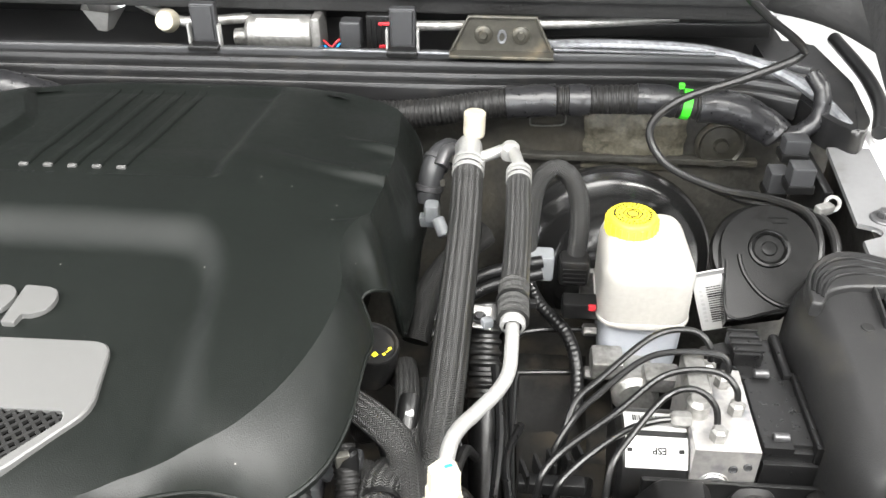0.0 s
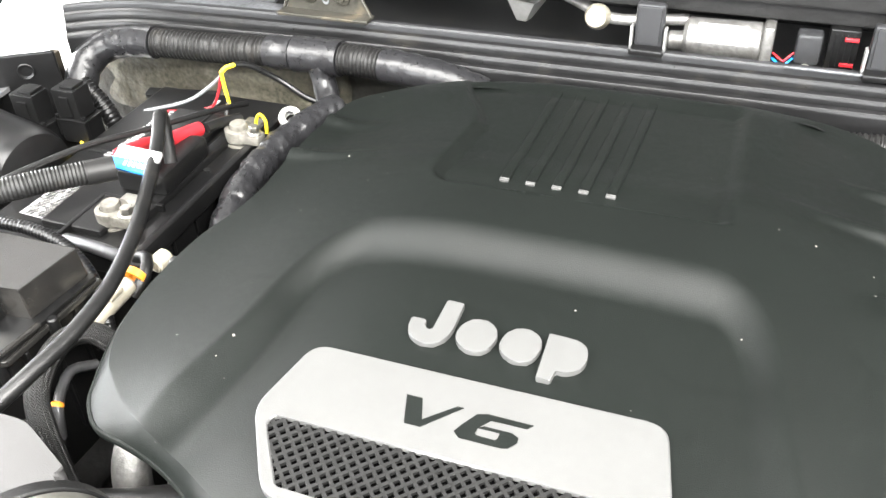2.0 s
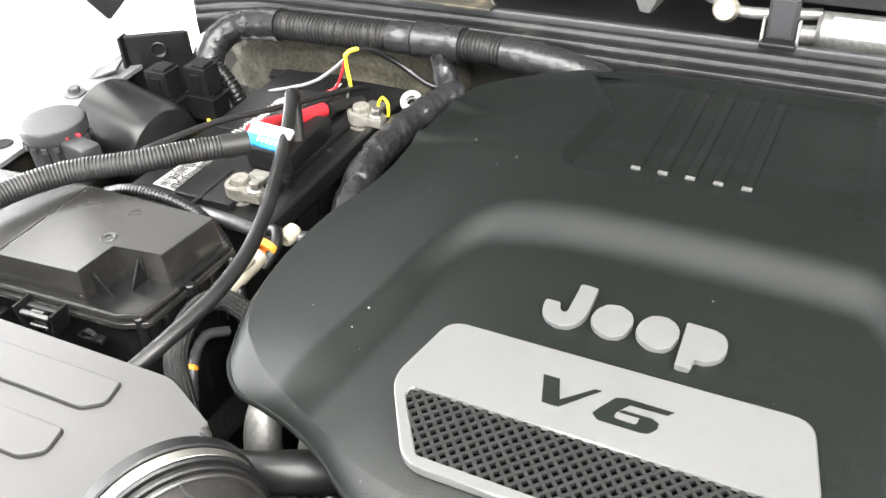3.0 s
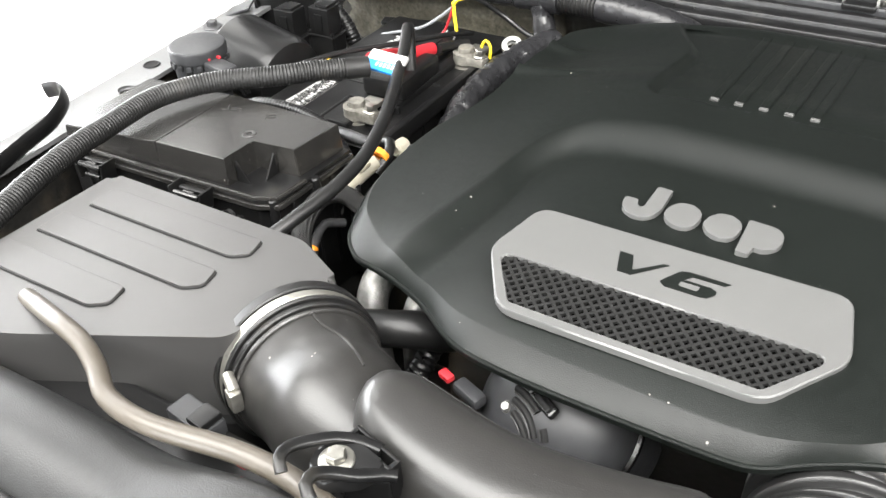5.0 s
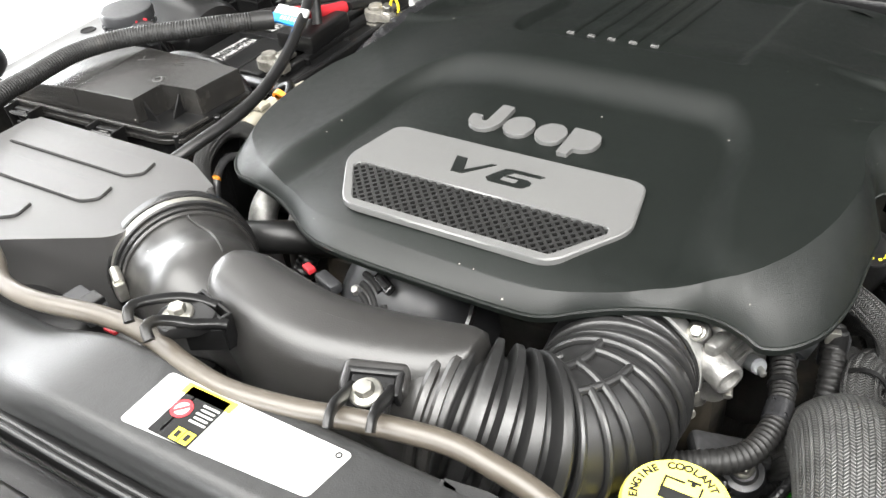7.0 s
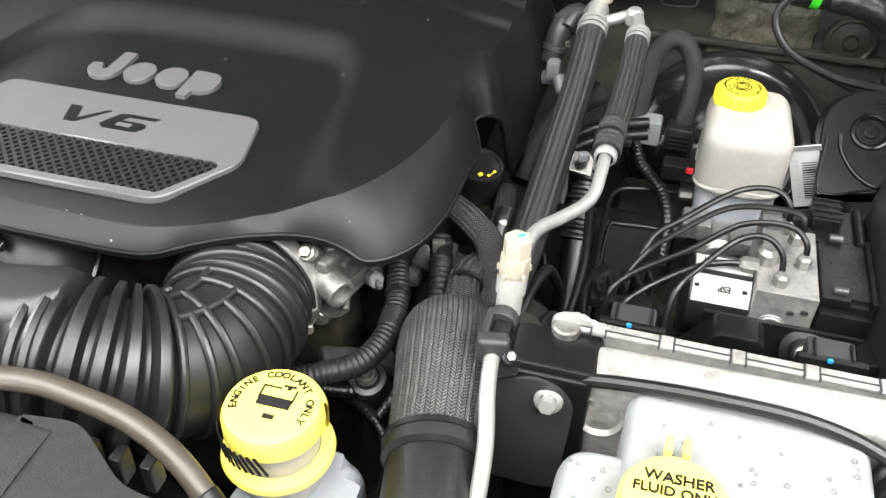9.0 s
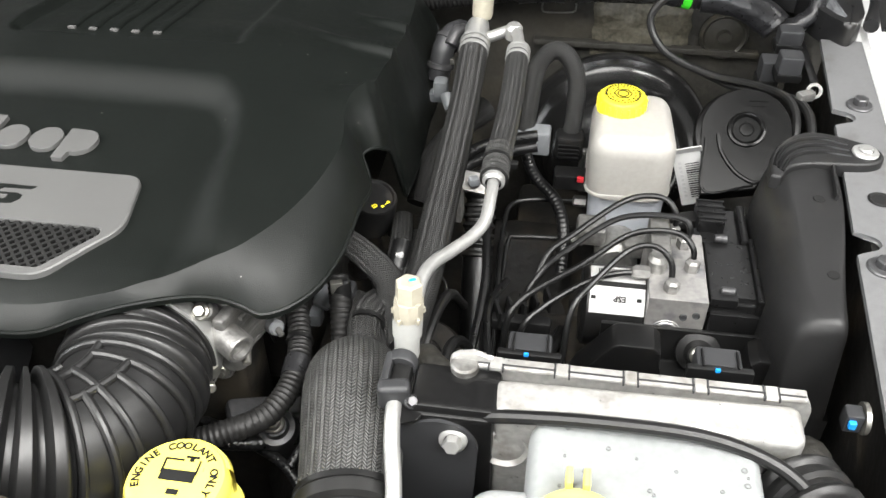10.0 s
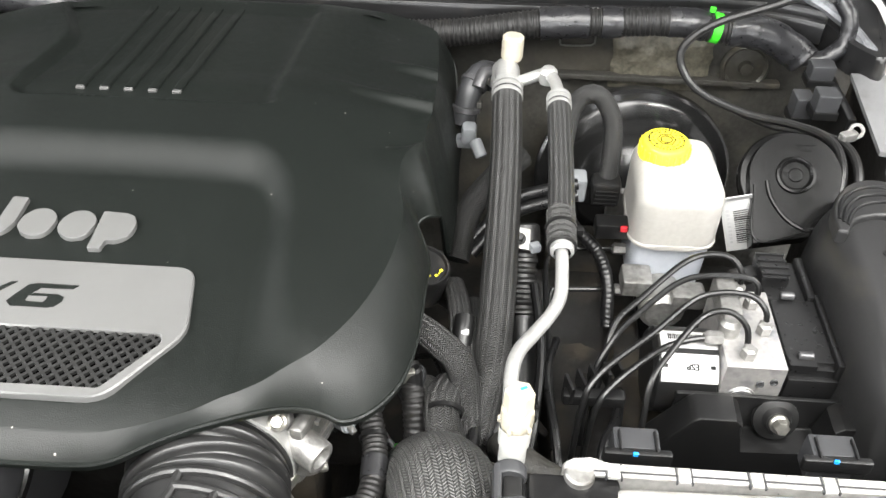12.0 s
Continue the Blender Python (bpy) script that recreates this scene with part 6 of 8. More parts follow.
RAIL = [(-0.672, 0.500), (-0.635, 0.522), (-0.56, 0.536), (-0.3, 0.548), (0.0, 0.553), (0.3, 0.557), (0.55, 0.566), (0.63, 0.562), (0.672, 0.545)]


def cowl():
    c = thing("cowl_seal", (0, 0.56, 0.94), "long black ribbed rubber seal along the cowl edge", "rubber seal", kind="structure")
    lip = [(0.000, 0.945), (0.000, 0.963), (0.003, 0.968), (0.008, 0.969), (0.011, 0.966), (0.012, 0.945)]
    mid = [(0.012, 0.950), (0.012, 0.971), (0.015, 0.976), (0.020, 0.977), (0.023, 0.974), (0.024, 0.950)]
    back = [(0.024, 0.955), (0.024, 0.979), (0.027, 0.985), (0.032, 0.986), (0.035, 0.982), (0.036, 0.955)]
    for nm, prof in (("front_lip", lip), ("middle_lip", mid), ("rear_lip", back)):
        part(nm, sweep(prof, RAIL), SEAL, c)
    part("metal_edge", sweep([(0.036, 0.950), (0.036, 0.989), (0.038, 0.992), (0.046, 0.9915), (0.048, 0.950)], RAIL), DKGREYPL, c)
    part("clip_strip", box((0.25, 0.588, 0.9935), (0.20, 0.004, 0.003), 0.001), GALV, c, "bright metal strip")
    part("clip_strip", box((0.50, 0.602, 0.9955), (0.18, 0.004, 0.003), 0.001), GALV, c, "bright metal strip")
    t = thing("cowl_tray", (0, 0.69, 0.93), "dark recessed cowl tray below the windscreen", "cowl", kind="structure")
    part("tray", box((0, 0.70, 0.946), (1.42, 0.21, 0.014), 0.003), BLACK, t)
    part("rear_panel", box((0, 0.815, 0.99), (1.42, 0.02, 0.12), 0.003), BLACK, t)
    part("scraps_of_sealer", box((-0.46, 0.60, 0.985), (0.22, 0.03, 0.012), 0.004), GALV, t, "scuffed grey sealed seam")
    part("galvanised_rail", box((0.52, 0.70, 0.992), (0.30, 0.04, 0.020), 0.004, rot=Matrix.Rotation(0.05, 3, "Z")), BLACK, t, "black cowl rail")
    part("galvanised_seam", tube([(0.40, 0.640, 0.985), (0.48, 0.632, 0.991), (0.58, 0.620, 0.992), (0.65, 0.590, 0.985), (0.69, 0.545, 0.975), (0.715, 0.49, 0.96)], 0.007, n=10), GALV, t)
    part("foam_block", box((0.585, 0.735, 0.998), (0.060, 0.05, 0.05), 0.008), HOSE, t, "brown foam block")
    for x in (-0.60, -0.50):
        part("paper_scrap", box((x, 0.665, 0.975), (0.06, 0.03, 0.012), 0.003, rot=Matrix.Rotation(0.2, 3, "Z")), GALV, t)
    return c


cowl()


def hinge_bracket(x):
    b = thing("hinge_bracket", (x, 0.59, 0.99), "trapezoid steel hinge bracket with two bolt heads", "bracket", "hinge brackets")
    prof = round_poly([(x - 0.056, 0.992), (x + 0.056, 0.992), (x + 0.036, 1.036), (x - 0.036, 1.036)], 0.004, 3)
    bm = prism(prof, 0, 0.004, 0.001, seg=1)
    placed(bm, Matrix.Translation((0, 0.596, 0)) @ Matrix.Rotation(radians(90), 4, "X"))
    part("plate", bm, BRACKET, b)
    part("foot", box((x, 0.586, 0.9945), (0.116, 0.022, 0.004), 0.001), BRACKET, b)
    part("edge", tube([(x - 0.057, 0.591, 0.994), (x - 0.037, 0.591, 1.0355), (x + 0.037, 0.591, 1.0355), (x + 0.057, 0.591, 0.994)], 0.0022, n=8, smooth=False), BRACKET, b)
    for dx in (-0.021, 0.021):
        part("bolt_head", lathe([(0, 0.005), (0.004, 0.005), (0.0055, 0.003), (0.0075, 0.003), (0.010, 0.0015), (0.0105, 0)], (x + dx, 0.592, 1.015), (0, -1, 0), 20), BRACKET, b)
    part("slot", lathe([(0.004, 0.001), (0.0065, 0.0015), (0.007, 0)], (x, 0.592, 1.013), (0, -1, 0), 18, sx=0.75, sy=1.2), GALV, b)
    return b


hinge_bracket(0.352)
hinge_bracket(-0.360)


def wiper_motor():
    w = thing("wiper_motor", (0.08, 0.66, 0.96), "silver wiper motor with white label and coloured wires", "motor")
    part("can", rod((0.043, 0.662, 0.983), (0.128, 0.662, 0.985), 0.0215, n=32, bevel=0.005), CAST, w)
    part("end_boss", rod((0.026, 0.662, 0.976), (0.046, 0.662, 0.978), 0.011), CAST, w)
    part("gearbox", box((0.131, 0.662, 0.986), (0.012, 0.046, 0.050), 0.004), CAST, w)
    bm = bmesh.new()
    rows = [[bm.verts.new((x, 0.662 - 0.0222 * math.cos(radians(a)), 0.9845 + 0.0222 * math.sin(radians(a)))) for x in (0.058, 0.110)] for a in (8, 22, 36, 50, 64)]
    for a, b in zip(rows, rows[1:]):
        bm.faces.new((a[0], a[1], b[1], b[0]))
    lb = part("label", bm, LABEL, w, "white printed label")
    for i in range(3):
        a = radians(20 + 13 * i)
        part("print_line", box((0.084, 0.662 - 0.0226 * math.cos(a), 0.9845 + 0.0226 * math.sin(a)), (0.040, 0.001, 0.002), 0, rot=Matrix.Rotation(a - math.pi / 2, 3, "X")), GREYINK, lb)
    for mat, dz in ((BLUEPL, 0.0), (REDPL, 0.006)):
        part("wire", tube([(0.138, 0.650, 0.974 + dz), (0.150, 0.640, 0.970 + dz), (0.158, 0.645, 0.978 + dz), (0.170, 0.65, 0.972)], 0.0014, n=8), mat, w)
    part("plug", box((0.172, 0.652, 0.990), (0.026, 0.022, 0.034), 0.004), DKGREYPL, w)
    part("plug", box((0.205, 0.660, 0.990), (0.030, 0.02, 0.045), 0.002), BLACK, w)
    for i in range(4):
        part("plug_rib", box((0.196 + 0.006 * i, 0.6495, 0.990), (0.0016, 0.003, 0.036), 0.0004), BLACK, w)
    for dz in (0.975, 1.003):
        part("red_lock", box((0.212, 0.649, dz), (0.014, 0.004, 0.004), 0.001), REDPL, w, "red lock")
    part("stud", rod((0.172, 0.640, 0.962), (0.172, 0.636, 0.975), 0.005), STEEL, w)
    return w


wiper_motor()
solo("wiper_link", tube([(-0.105, 0.70, 1.004), (-0.06, 0.672, 0.998), (-0.03, 0.668, 0.992), (0.045, 0.675, 0.997)], 0.0065, n=14), CAST, "grey wiper link rod", "link rod", "wiper links")
solo("wiper_link", tube([(0.235, 0.665, 0.995), (0.30, 0.663, 0.998), (0.44, 0.670, 1.002), (0.56, 0.690, 1.004)], 0.0060, n=14), CAST, "grey wiper link rod", "link rod", "wiper links")
solo("link_ball", lathe([(0, -0.016), (0.011, -0.013), (0.015, 0), (0.011, 0.013), (0, 0.016)], (-0.054, 0.660, 0.996), (0, -1, 0.3), 24), CREAM, "cream ball joint of the wiper link", "ball joint")
for p0, p1 in (((-0.20, 0.69, 0.968), (-0.135, 0.69, 1.01)),):
    solo("funnel", lathe([(0.030, 0.035), (0.028, 0.034), (0.010, 0.004), (0, 0.0)], (-0.150, 0.69, 0.968), (0.1, 0, 1), 5), ALU, "bright folded metal bracket in the cowl", "bracket")


def cowl_clip(x):
    c = thing("cowl_clip", (x, 0.60, 0.98), "grey plastic clip with metal spring on the cowl", "clip", "cowl clips")
    part("body", box((x, 0.604, 1.014), (0.030, 0.012, 0.052), 0.003), DKGREYPL, c)
    part("face", box((x, 0.5965, 1.018), (0.022, 0.003, 0.040), 0.001, taper=1.1), DKGREYPL, c, "worn grey face")
    part("foot", box((x, 0.594, 0.992), (0.036, 0.020, 0.007), 0.002), BLACK, c)
    for s in (-1, 1):
        part("spring", box((x + s * 0.0175, 0.598, 1.002), (0.003, 0.010, 0.030), 0.001), ALU, c)
    return c


cowl_clip(0.012)
cowl_clip(0.240)


def hood():
    h = thing("hood", (0, 0.66, 1.03), "raised hood with black insulation and white painted edges", "hood")
    a = V(0, 0.665, 1.026)
    d = V(0, -0.26, 0.966).normalized()
    n = V(0, -0.966, -0.26).normalized()
    rot = Matrix((V(1, 0, 0), d, n)).transposed()
    part("insulation", box(a + d * 0.56 + n * 0.006, (1.30, 1.10, 0.02), 0.006, rot=rot), INSULATION, h, "black quilted hood insulation")
    part("panel", box(a + d * 0.56 - n * 0.022, (1.46, 1.16, 0.025), 0.01, rot=rot), WHITEPAINT, h, "white painted panel")
    part("rear_edge", box((0, 0.668, 1.040), (1.30, 0.05, 0.034), 0.006, rot=rot), INSULATION, h)
    for s in (-1, 1):
        lip = [(s * 0.60, 0.690, 1.050), (s * 0.68, 0.682, 1.042), (s * 0.74, 0.660, 1.030), (s * 0.79, 0.620, 1.010)]
        part("rear_corner", tube(lip, lambda t, w: 0.030 - 0.006 * t / w, n=16, flat=(0.6, 1.0)), INSULATION, h, "black rounded rear corner")
    for s in (-1, 1):
        x = s * 0.722
        side = [(0.406, 0.995), (0.62, 1.085), (0.375, 2.00), (0.18, 1.95), (0.30, 1.135)]
        bm = prism(side, 0, 0.006, 0.001, seg=1)
        m = Matrix(((0, 0, 1, x), (1, 0, 0, 0), (0, 1, 0, 0), (0, 0, 0, 1)))
        part("side_flange", placed(bm, m), INSULATION, h, "black side flange")
        # added white reflector, out of view; brightens the cover's skirt and shoulder
        inner = [(0.325, 1.140), (0.560, 1.140), (0.33, 1.93), (0.20, 1.90)]
        bm = prism(inner, 0, 0.009, 0.001, seg=1)
        part("flange_reflector", placed(bm, Matrix(((0, 0, 1, x - 0.0015), (1, 0, 0, 0), (0, 1, 0, 0), (0, 0, 0, 1)))), WHITEPAINT, h, "unseen white panel added to brighten the cover's skirt")
    return h


hood()
k = thing("corner_gutter", (0.71, 0.58, 0.935), "black rubber gutter at the hood corner", "gutter", "corner gutters")
part("gutter", prism(round_poly([(0.690, 0.505), (0.716, 0.470), (0.735, 0.500), (0.745, 0.60), (0.73, 0.72), (0.66, 0.72), (0.665, 0.585)], 0.012), 0.935, 0.968, 0.006, seg=3), SEAL, k)
part("bead", tube([(0.735, 0.475, 0.968), (0.752, 0.53, 0.972), (0.757, 0.60, 0.976), (0.750, 0.70, 0.98)], 0.008, n=12), SEAL, k, "rounded rubber bead")
solo("hood_cable", tube([(0.57, 0.50, 1.11), (0.61, 0.50, 1.075), (0.646, 0.50, 1.048), (0.648, 0.505, 1.033), (0.60, 0.50, 1.012), (0.536, 0.495, 0.987), (0.510, 0.490, 0.956), (0.528, 0.470, 0.927), (0.575, 0.44, 0.918), (0.620, 0.41, 0.925), (0.645, 0.375, 0.932), (0.650, 0.34, 0.925), (0.645, 0.31, 0.90)], 0.0044, n=10), RUBBER, "thick black cable looping down from the hood", "cable")
solo("side_cable", tube([(0.56, 0.48, 0.905), (0.60, 0.43, 0.912), (0.64, 0.40, 0.922), (0.660, 0.365, 0.930), (0.664, 0.33, 0.92), (0.655, 0.30, 0.89)], 0.0046, n=10), RUBBER, "thick black cable beside the horn", "cable")


# ---- firewall dressing ----
def main_loom(name, pts, bands, label, r=0.0155):
    """A corrugated loom with taped stretches (from, to, extra radius) along its length share."""
    l = thing(name, pts[len(pts) // 2], label, "wiring loom", "firewall looms")
    path = spline(pts, 0.0012)
    part("conduit", tube(path, ribbed(r * 0.95, 0.0052, 0.065), n=18, smooth=False), CONDUIT, l)
    for a, b, e in bands:
        seg = path[int(a * (len(path) - 1)):int(b * (len(path) - 1)) + 1][::4]
        random.seed(int(a * 1000))
        ph = random.random() * 6
        part("tape_wrap", crinkle(tube(seg, lambda s, w: r * (1.05 + e) * (1 + 0.025 * math.sin(s * 260 + ph)), n=28, smooth=False), 0.0009, 130, a * 50), TAPE, l, "shiny wrinkled tape")
    return l


right_loom = main_loom("engine_loom", [(0.12, 0.545, 0.935), (0.25, 0.535, 0.943), (0.362, 0.530, 0.963), (0.453, 0.530, 0.969), (0.513, 0.530, 0.972), (0.549, 0.530, 0.967), (0.603, 0.528, 0.964), (0.640, 0.525, 0.946), (0.652, 0.520, 0.938)],
                       [(0.45, 0.545, 0.08), (0.565, 0.615, 0.04), (0.70, 0.78, 0.0), (0.83, 1.0, 0.10)], "thick corrugated engine loom with tape along the firewall")
tape = part("green_band", tube([(0.546, 0.5303, 0.9680), (0.555, 0.530, 0.9668)], 0.0166, n=20, smooth=False), GREENTAPE, right_loom, "bright green tape")
part("green_band", box((0.545, 0.535, 0.986), (0.006, 0.005, 0.006), 0.001), GREENTAPE, right_loom, "bright green tape")
solo("branch_loom", crinkle(tube([(0.650, 0.520, 0.940), (0.672, 0.515, 0.946), (0.688, 0.52, 0.962), (0.690, 0.53, 0.985), (0.68, 0.545, 1.0)], 0.009, n=24, step=0.003), 0.0014, 85), TAPE, "taped branch of the loom at the fender corner", "wiring loom", "firewall looms")
left_loom = main_loom("engine_loom", [(-0.640, 0.455, 0.875), (-0.655, 0.485, 0.915), (-0.652, 0.510, 0.938), (-0.625, 0.528, 0.953), (-0.57, 0.533, 0.958), (-0.47, 0.534, 0.961), (-0.40, 0.535, 0.965), (-0.33, 0.535, 0.967), (-0.25, 0.533, 0.966), (-0.19, 0.530, 0.960), (-0.15, 0.535, 0.945)],
                      [(0.0, 0.30, 0.06), (0.56, 0.62, 0.05), (0.62, 0.72, 0.12), (0.80, 1.0, 0.03)], "thick corrugated engine loom with tape above the battery", 0.0175)
solo("branch_loom", crinkle(tube([(-0.345, 0.530, 0.960), (-0.338, 0.525, 0.935), (-0.330, 0.515, 0.915), (-0.318, 0.49, 0.905)], 0.0135, n=24, step=0.003), 0.0014, 85), TAPE, "taped branch dropping from the firewall loom", "wiring loom", "firewall looms")


def crumpled(cx, cz, sx, sz, seed, y=0.5715):
    bm = bmesh.new()
    nx, nz = 22, 14
    random.seed(seed)
    g = []
    for i in range(nx + 1):
        row = []
        for j in range(nz + 1):
            u, w = i / nx * 2 - 1, j / nz * 2 - 1
            e = 1 + 0.10 * noise.noise(V(u * 2, w * 2, seed))
            h = 0.004 + 0.005 * noise.noise(V(u * 3, w * 3, seed + 7)) + 0.003 * noise.noise(V(u * 8, w * 8, seed))
            h *= 1 - max(abs(u), abs(w)) ** 6
            row.append(bm.verts.new((cx + sx / 2 * u * e, y - h, cz + sz / 2 * w * e)))
        g.append(row)
    for i in range(nx):
        for j in range(nz):
            bm.faces.new((g[i][j], g[i + 1][j], g[i + 1][j + 1], g[i][j + 1]))
    return bm


solo("foil_patch", crumpled(0.508, 0.898, 0.115, 0.070, 3), FOIL, "crumpled dusty foil insulation on the firewall", "insulation", "foil patches", angle=80)
solo("foil_patch", crumpled(-0.510, 0.893, 0.36, 0.105, 9), FOIL, "crumpled dusty foil insulation on the firewall", "insulation", "foil patches", angle=80)
solo("firewall_stud", lathe([(0, 0.010), (0.007, 0.010), (0.009, 0.004), (0.022, 0.003), (0.025, 0.006), (0.028, 0.003), (0.029, 0)], (0.606, 0.570, 0.900), (0, -1, 0.1), 32), BRACKET, "round grommet plate on the firewall", "grommet")
solo("firewall_slot", tube([(0.388, 0.570, 0.928), (0.388, 0.570, 0.919), (0.394, 0.570, 0.916), (0.424, 0.570, 0.918), (0.428, 0.570, 0.923), (0.428, 0.570, 0.930)], 0.0012, n=6), CAST, "pressed slot edge in the firewall", "trim")
solo("firewall_ledge", box((0.515, 0.567, 0.880), (0.27, 0.012, 0.008), 0.002), FIREWALL, "grey painted ledge behind the brake booster", "trim")
for p, s in (((0.660, 0.487, 0.942), (0.026, 0.020, 0.026)), ((0.654, 0.436, 0.936), (0.024, 0.022, 0.030)), ((0.640, 0.46, 0.915), (0.020, 0.024, 0.034))):
    k = thing("relay_plug", (p[0], p[1], p[2] - 0.02), "dark grey plastic plug at the fender corner", "connector", "corner plugs")
    part("body", box(p, s, 0.003), DKGREYPL, k)
    part("collar", box((p[0], p[1], p[2] - s[2] * 0.3), (s[0] * 1.12, s[1] * 1.12, 0.010), 0.002), BLACK, k)
solo("splash_guard", box((0.676, 0.455, 0.885), (0.010, 0.09, 0.10), 0.003), BLACK, "black plastic splash guard in the fender corner", "splash guard", "corner panels")
k = thing("cable_clip", (0.660, 0.375, 0.925), "small pale metal cable clip near the horn", "clip")
part("clip", box((0.662, 0.378, 0.935), (0.018, 0.010, 0.010), 0.002, rot=Matrix.Rotation(0.5, 3, "Z")), CAST, k)
part("ring", lathe([(0.005, 0), (0.008, 0), (0.008, 0.003), (0.005, 0.003)], (0.670, 0.384, 0.938), (0, -1, 0.5), 18), CAST, k)
k = thing("heater_hose", (0.285, 0.43, 0.90), "dull grey heater pipe elbow with spring bands beside the cover", "hose", "heater hoses")
part("elbow", tube([(0.318, 0.456, 0.925), (0.308, 0.462, 0.938), (0.297, 0.450, 0.942), (0.288, 0.432, 0.932), (0.283, 0.42, 0.900)], 0.0125, n=20), DKGREYPL, k)
for p, dr in (((0.2930, 0.442, 0.938), (-0.4, -0.7, -0.4)), ((0.2855, 0.427, 0.918), (-0.1, -0.3, -0.9))):
    part("spring_band", lathe([(0.0135, 0), (0.0150, 0.001), (0.0150, 0.006), (0.0135, 0.007)], p, dr, 24), BOLTGREY, k)
    part("band_ear", box(V(*p) + V(0.012, -0.004, 0.004), (0.007, 0.005, 0.007), 0.001), STEEL, k)
solo("pipe_elbow", tube([(0.322, 0.440, 0.925), (0.312, 0.448, 0.944), (0.302, 0.440, 0.950), (0.296, 0.425, 0.940)], 0.0070, n=16), BOLTGREY, "grey cast pipe elbow", "pipe")
solo("white_fitting", merge(merge(box((0.290, 0.394, 0.905), (0.016, 0.018, 0.022), 0.005), rod((0.296, 0.388, 0.902), (0.304, 0.376, 0.888), 0.0065)), box((0.286, 0.402, 0.890), (0.020, 0.014, 0.012), 0.003)), GREYPL, "grey-white plastic fitting behind the hose", "fitting")

# ---- passenger's side ----


def fuse_box():
    f = thing("fuse_box", (-0.47, 0.07, 0.84), "black plastic fuse box with a stepped lid", "fuse box")
    body = round_poly([(-0.604, 0.006), (-0.366, 0.0185), (-0.347, 0.027), (-0.343, 0.122), (-0.604, 0.123)], 0.003, 2)
    part("body", prism(body, 0.82, 0.953, 0.001), BLACK, f)
    part("rim", prism(round_poly([(-0.607, 0.0005), (-0.364, 0.0135), (-0.3425, 0.0235), (-0.3385, 0.126), (-0.607, 0.127)], 0.003, 2), 0.9515, 0.9568, 0.0012), FUSELID, f)
    part("lid_base", prism(round_poly([(-0.605, 0.0035), (-0.365, 0.0160), (-0.3455, 0.0250), (-0.3410, 0.124), (-0.605, 0.125)], 0.003, 2), 0.9570, 0.9615, 0.0012), BLACK, f)
    lid = [(-0.4815, 0.0155), (-0.4000, 0.0205), (-0.3985, 0.0590), (-0.3530, 0.0630), (-0.3465, 0.1215), (-0.4815, 0.1220)]
    part("lid", prism(lid, 0.9612, 0.9890, 0.0013, 0.0022, seg=2), FUSELID, f, angle=30)
    bm = prism([(-0.602, 0.0080), (-0.4800, 0.0155), (-0.4800, 0.1220), (-0.602, 0.1225)], 0.9612, 0.9886, 0.0013, 0.0022)
    for v in bm.verts:
        if v.co.z > 0.975:
            v.co.z -= 0.0085 * (-0.480 - v.co.x) / 0.122
    part("lid_end", bm, FUSELID, f, "gently falling end of the lid", angle=30)
    part("lid_edge", tube([(-0.600, 0.0045, 0.9618), (-0.366, 0.0168, 0.9618), (-0.3475, 0.0256, 0.9618), (-0.3435, 0.060, 0.9618)], 0.0024, n=8, smooth=False), FUSELID, f)
    # pointed stiffeners in the step
    for x, y, a in ((-0.3990, 0.0330, 0.0), (-0.3760, 0.0600, -math.pi / 2)):
        bm = bmesh.new()
        tri = [(0, 0.0), (0.016, 0.0), (0.0012, 0.021)]
        for s in (-0.0009, 0.0009):
            bm.faces.new([bm.verts.new((px, s, pz)) for px, pz in tri])
        vs = bm.verts[:]
        for k in range(3):
            bm.faces.new((vs[k], vs[(k + 1) % 3], vs[3 + (k + 1) % 3], vs[3 + k]))
        part("stiffener", placed(bm, Matrix.Translation((x, y, 0.9615)) @ Matrix.Rotation(a, 4, "Z")), BLACK, f)
    rz = Matrix.Rotation(0.052, 3, "Z")
    for x, y in ((-0.551, 0.0025), (-0.430, 0.0090)):
        la = part("latch", box((x, y - 0.004, 0.951), (0.030, 0.006, 0.018), 0.0015, rot=rz), BLACK, f)
        part("latch_bar", rod(V(x, y - 0.0125, 0.9575) - rz @ V(0.014, 0, 0), V(x, y - 0.0125, 0.9575) + rz @ V(0.014, 0, 0), 0.0028, n=10), GLOSS, la)
        part("latch_bar", rod(V(x, y - 0.0120, 0.9465) - rz @ V(0.009, 0, 0), V(x, y - 0.0120, 0.9465) + rz @ V(0.009, 0, 0), 0.0022, n=10), GLOSS, la)
        for s in (-1, 1):
            part("latch_wing", box(V(x, y, 0.953) + rz @ V(s * 0.0165, -0.0065, 0), (0.0024, 0.018, 0.022), 0.0008, rot=rz @ Matrix.Rotation(0.18 * s, 3, "Y")), BLACK, la)
        part("latch_tongue", box((x, y - 0.009, 0.952), (0.013, 0.004, 0.016), 0.001, rot=rz), GLOSS, la)
    for x, y in ((-0.490, 0.0065), (-0.391, 0.0115)):
        cl = part("side_clip", box((x, y - 0.003, 0.939), (0.024, 0.008, 0.005), 0.0015, rot=rz), BLACK, f)
        part("clip_arch", lathe([(0.006, -0.002), (0.008, -0.002), (0.008, 0.002), (0.006, 0.002)], (x, y - 0.005, 0.940), (0.05, -1, 0), 20, arc=180), GLOSS, cl)
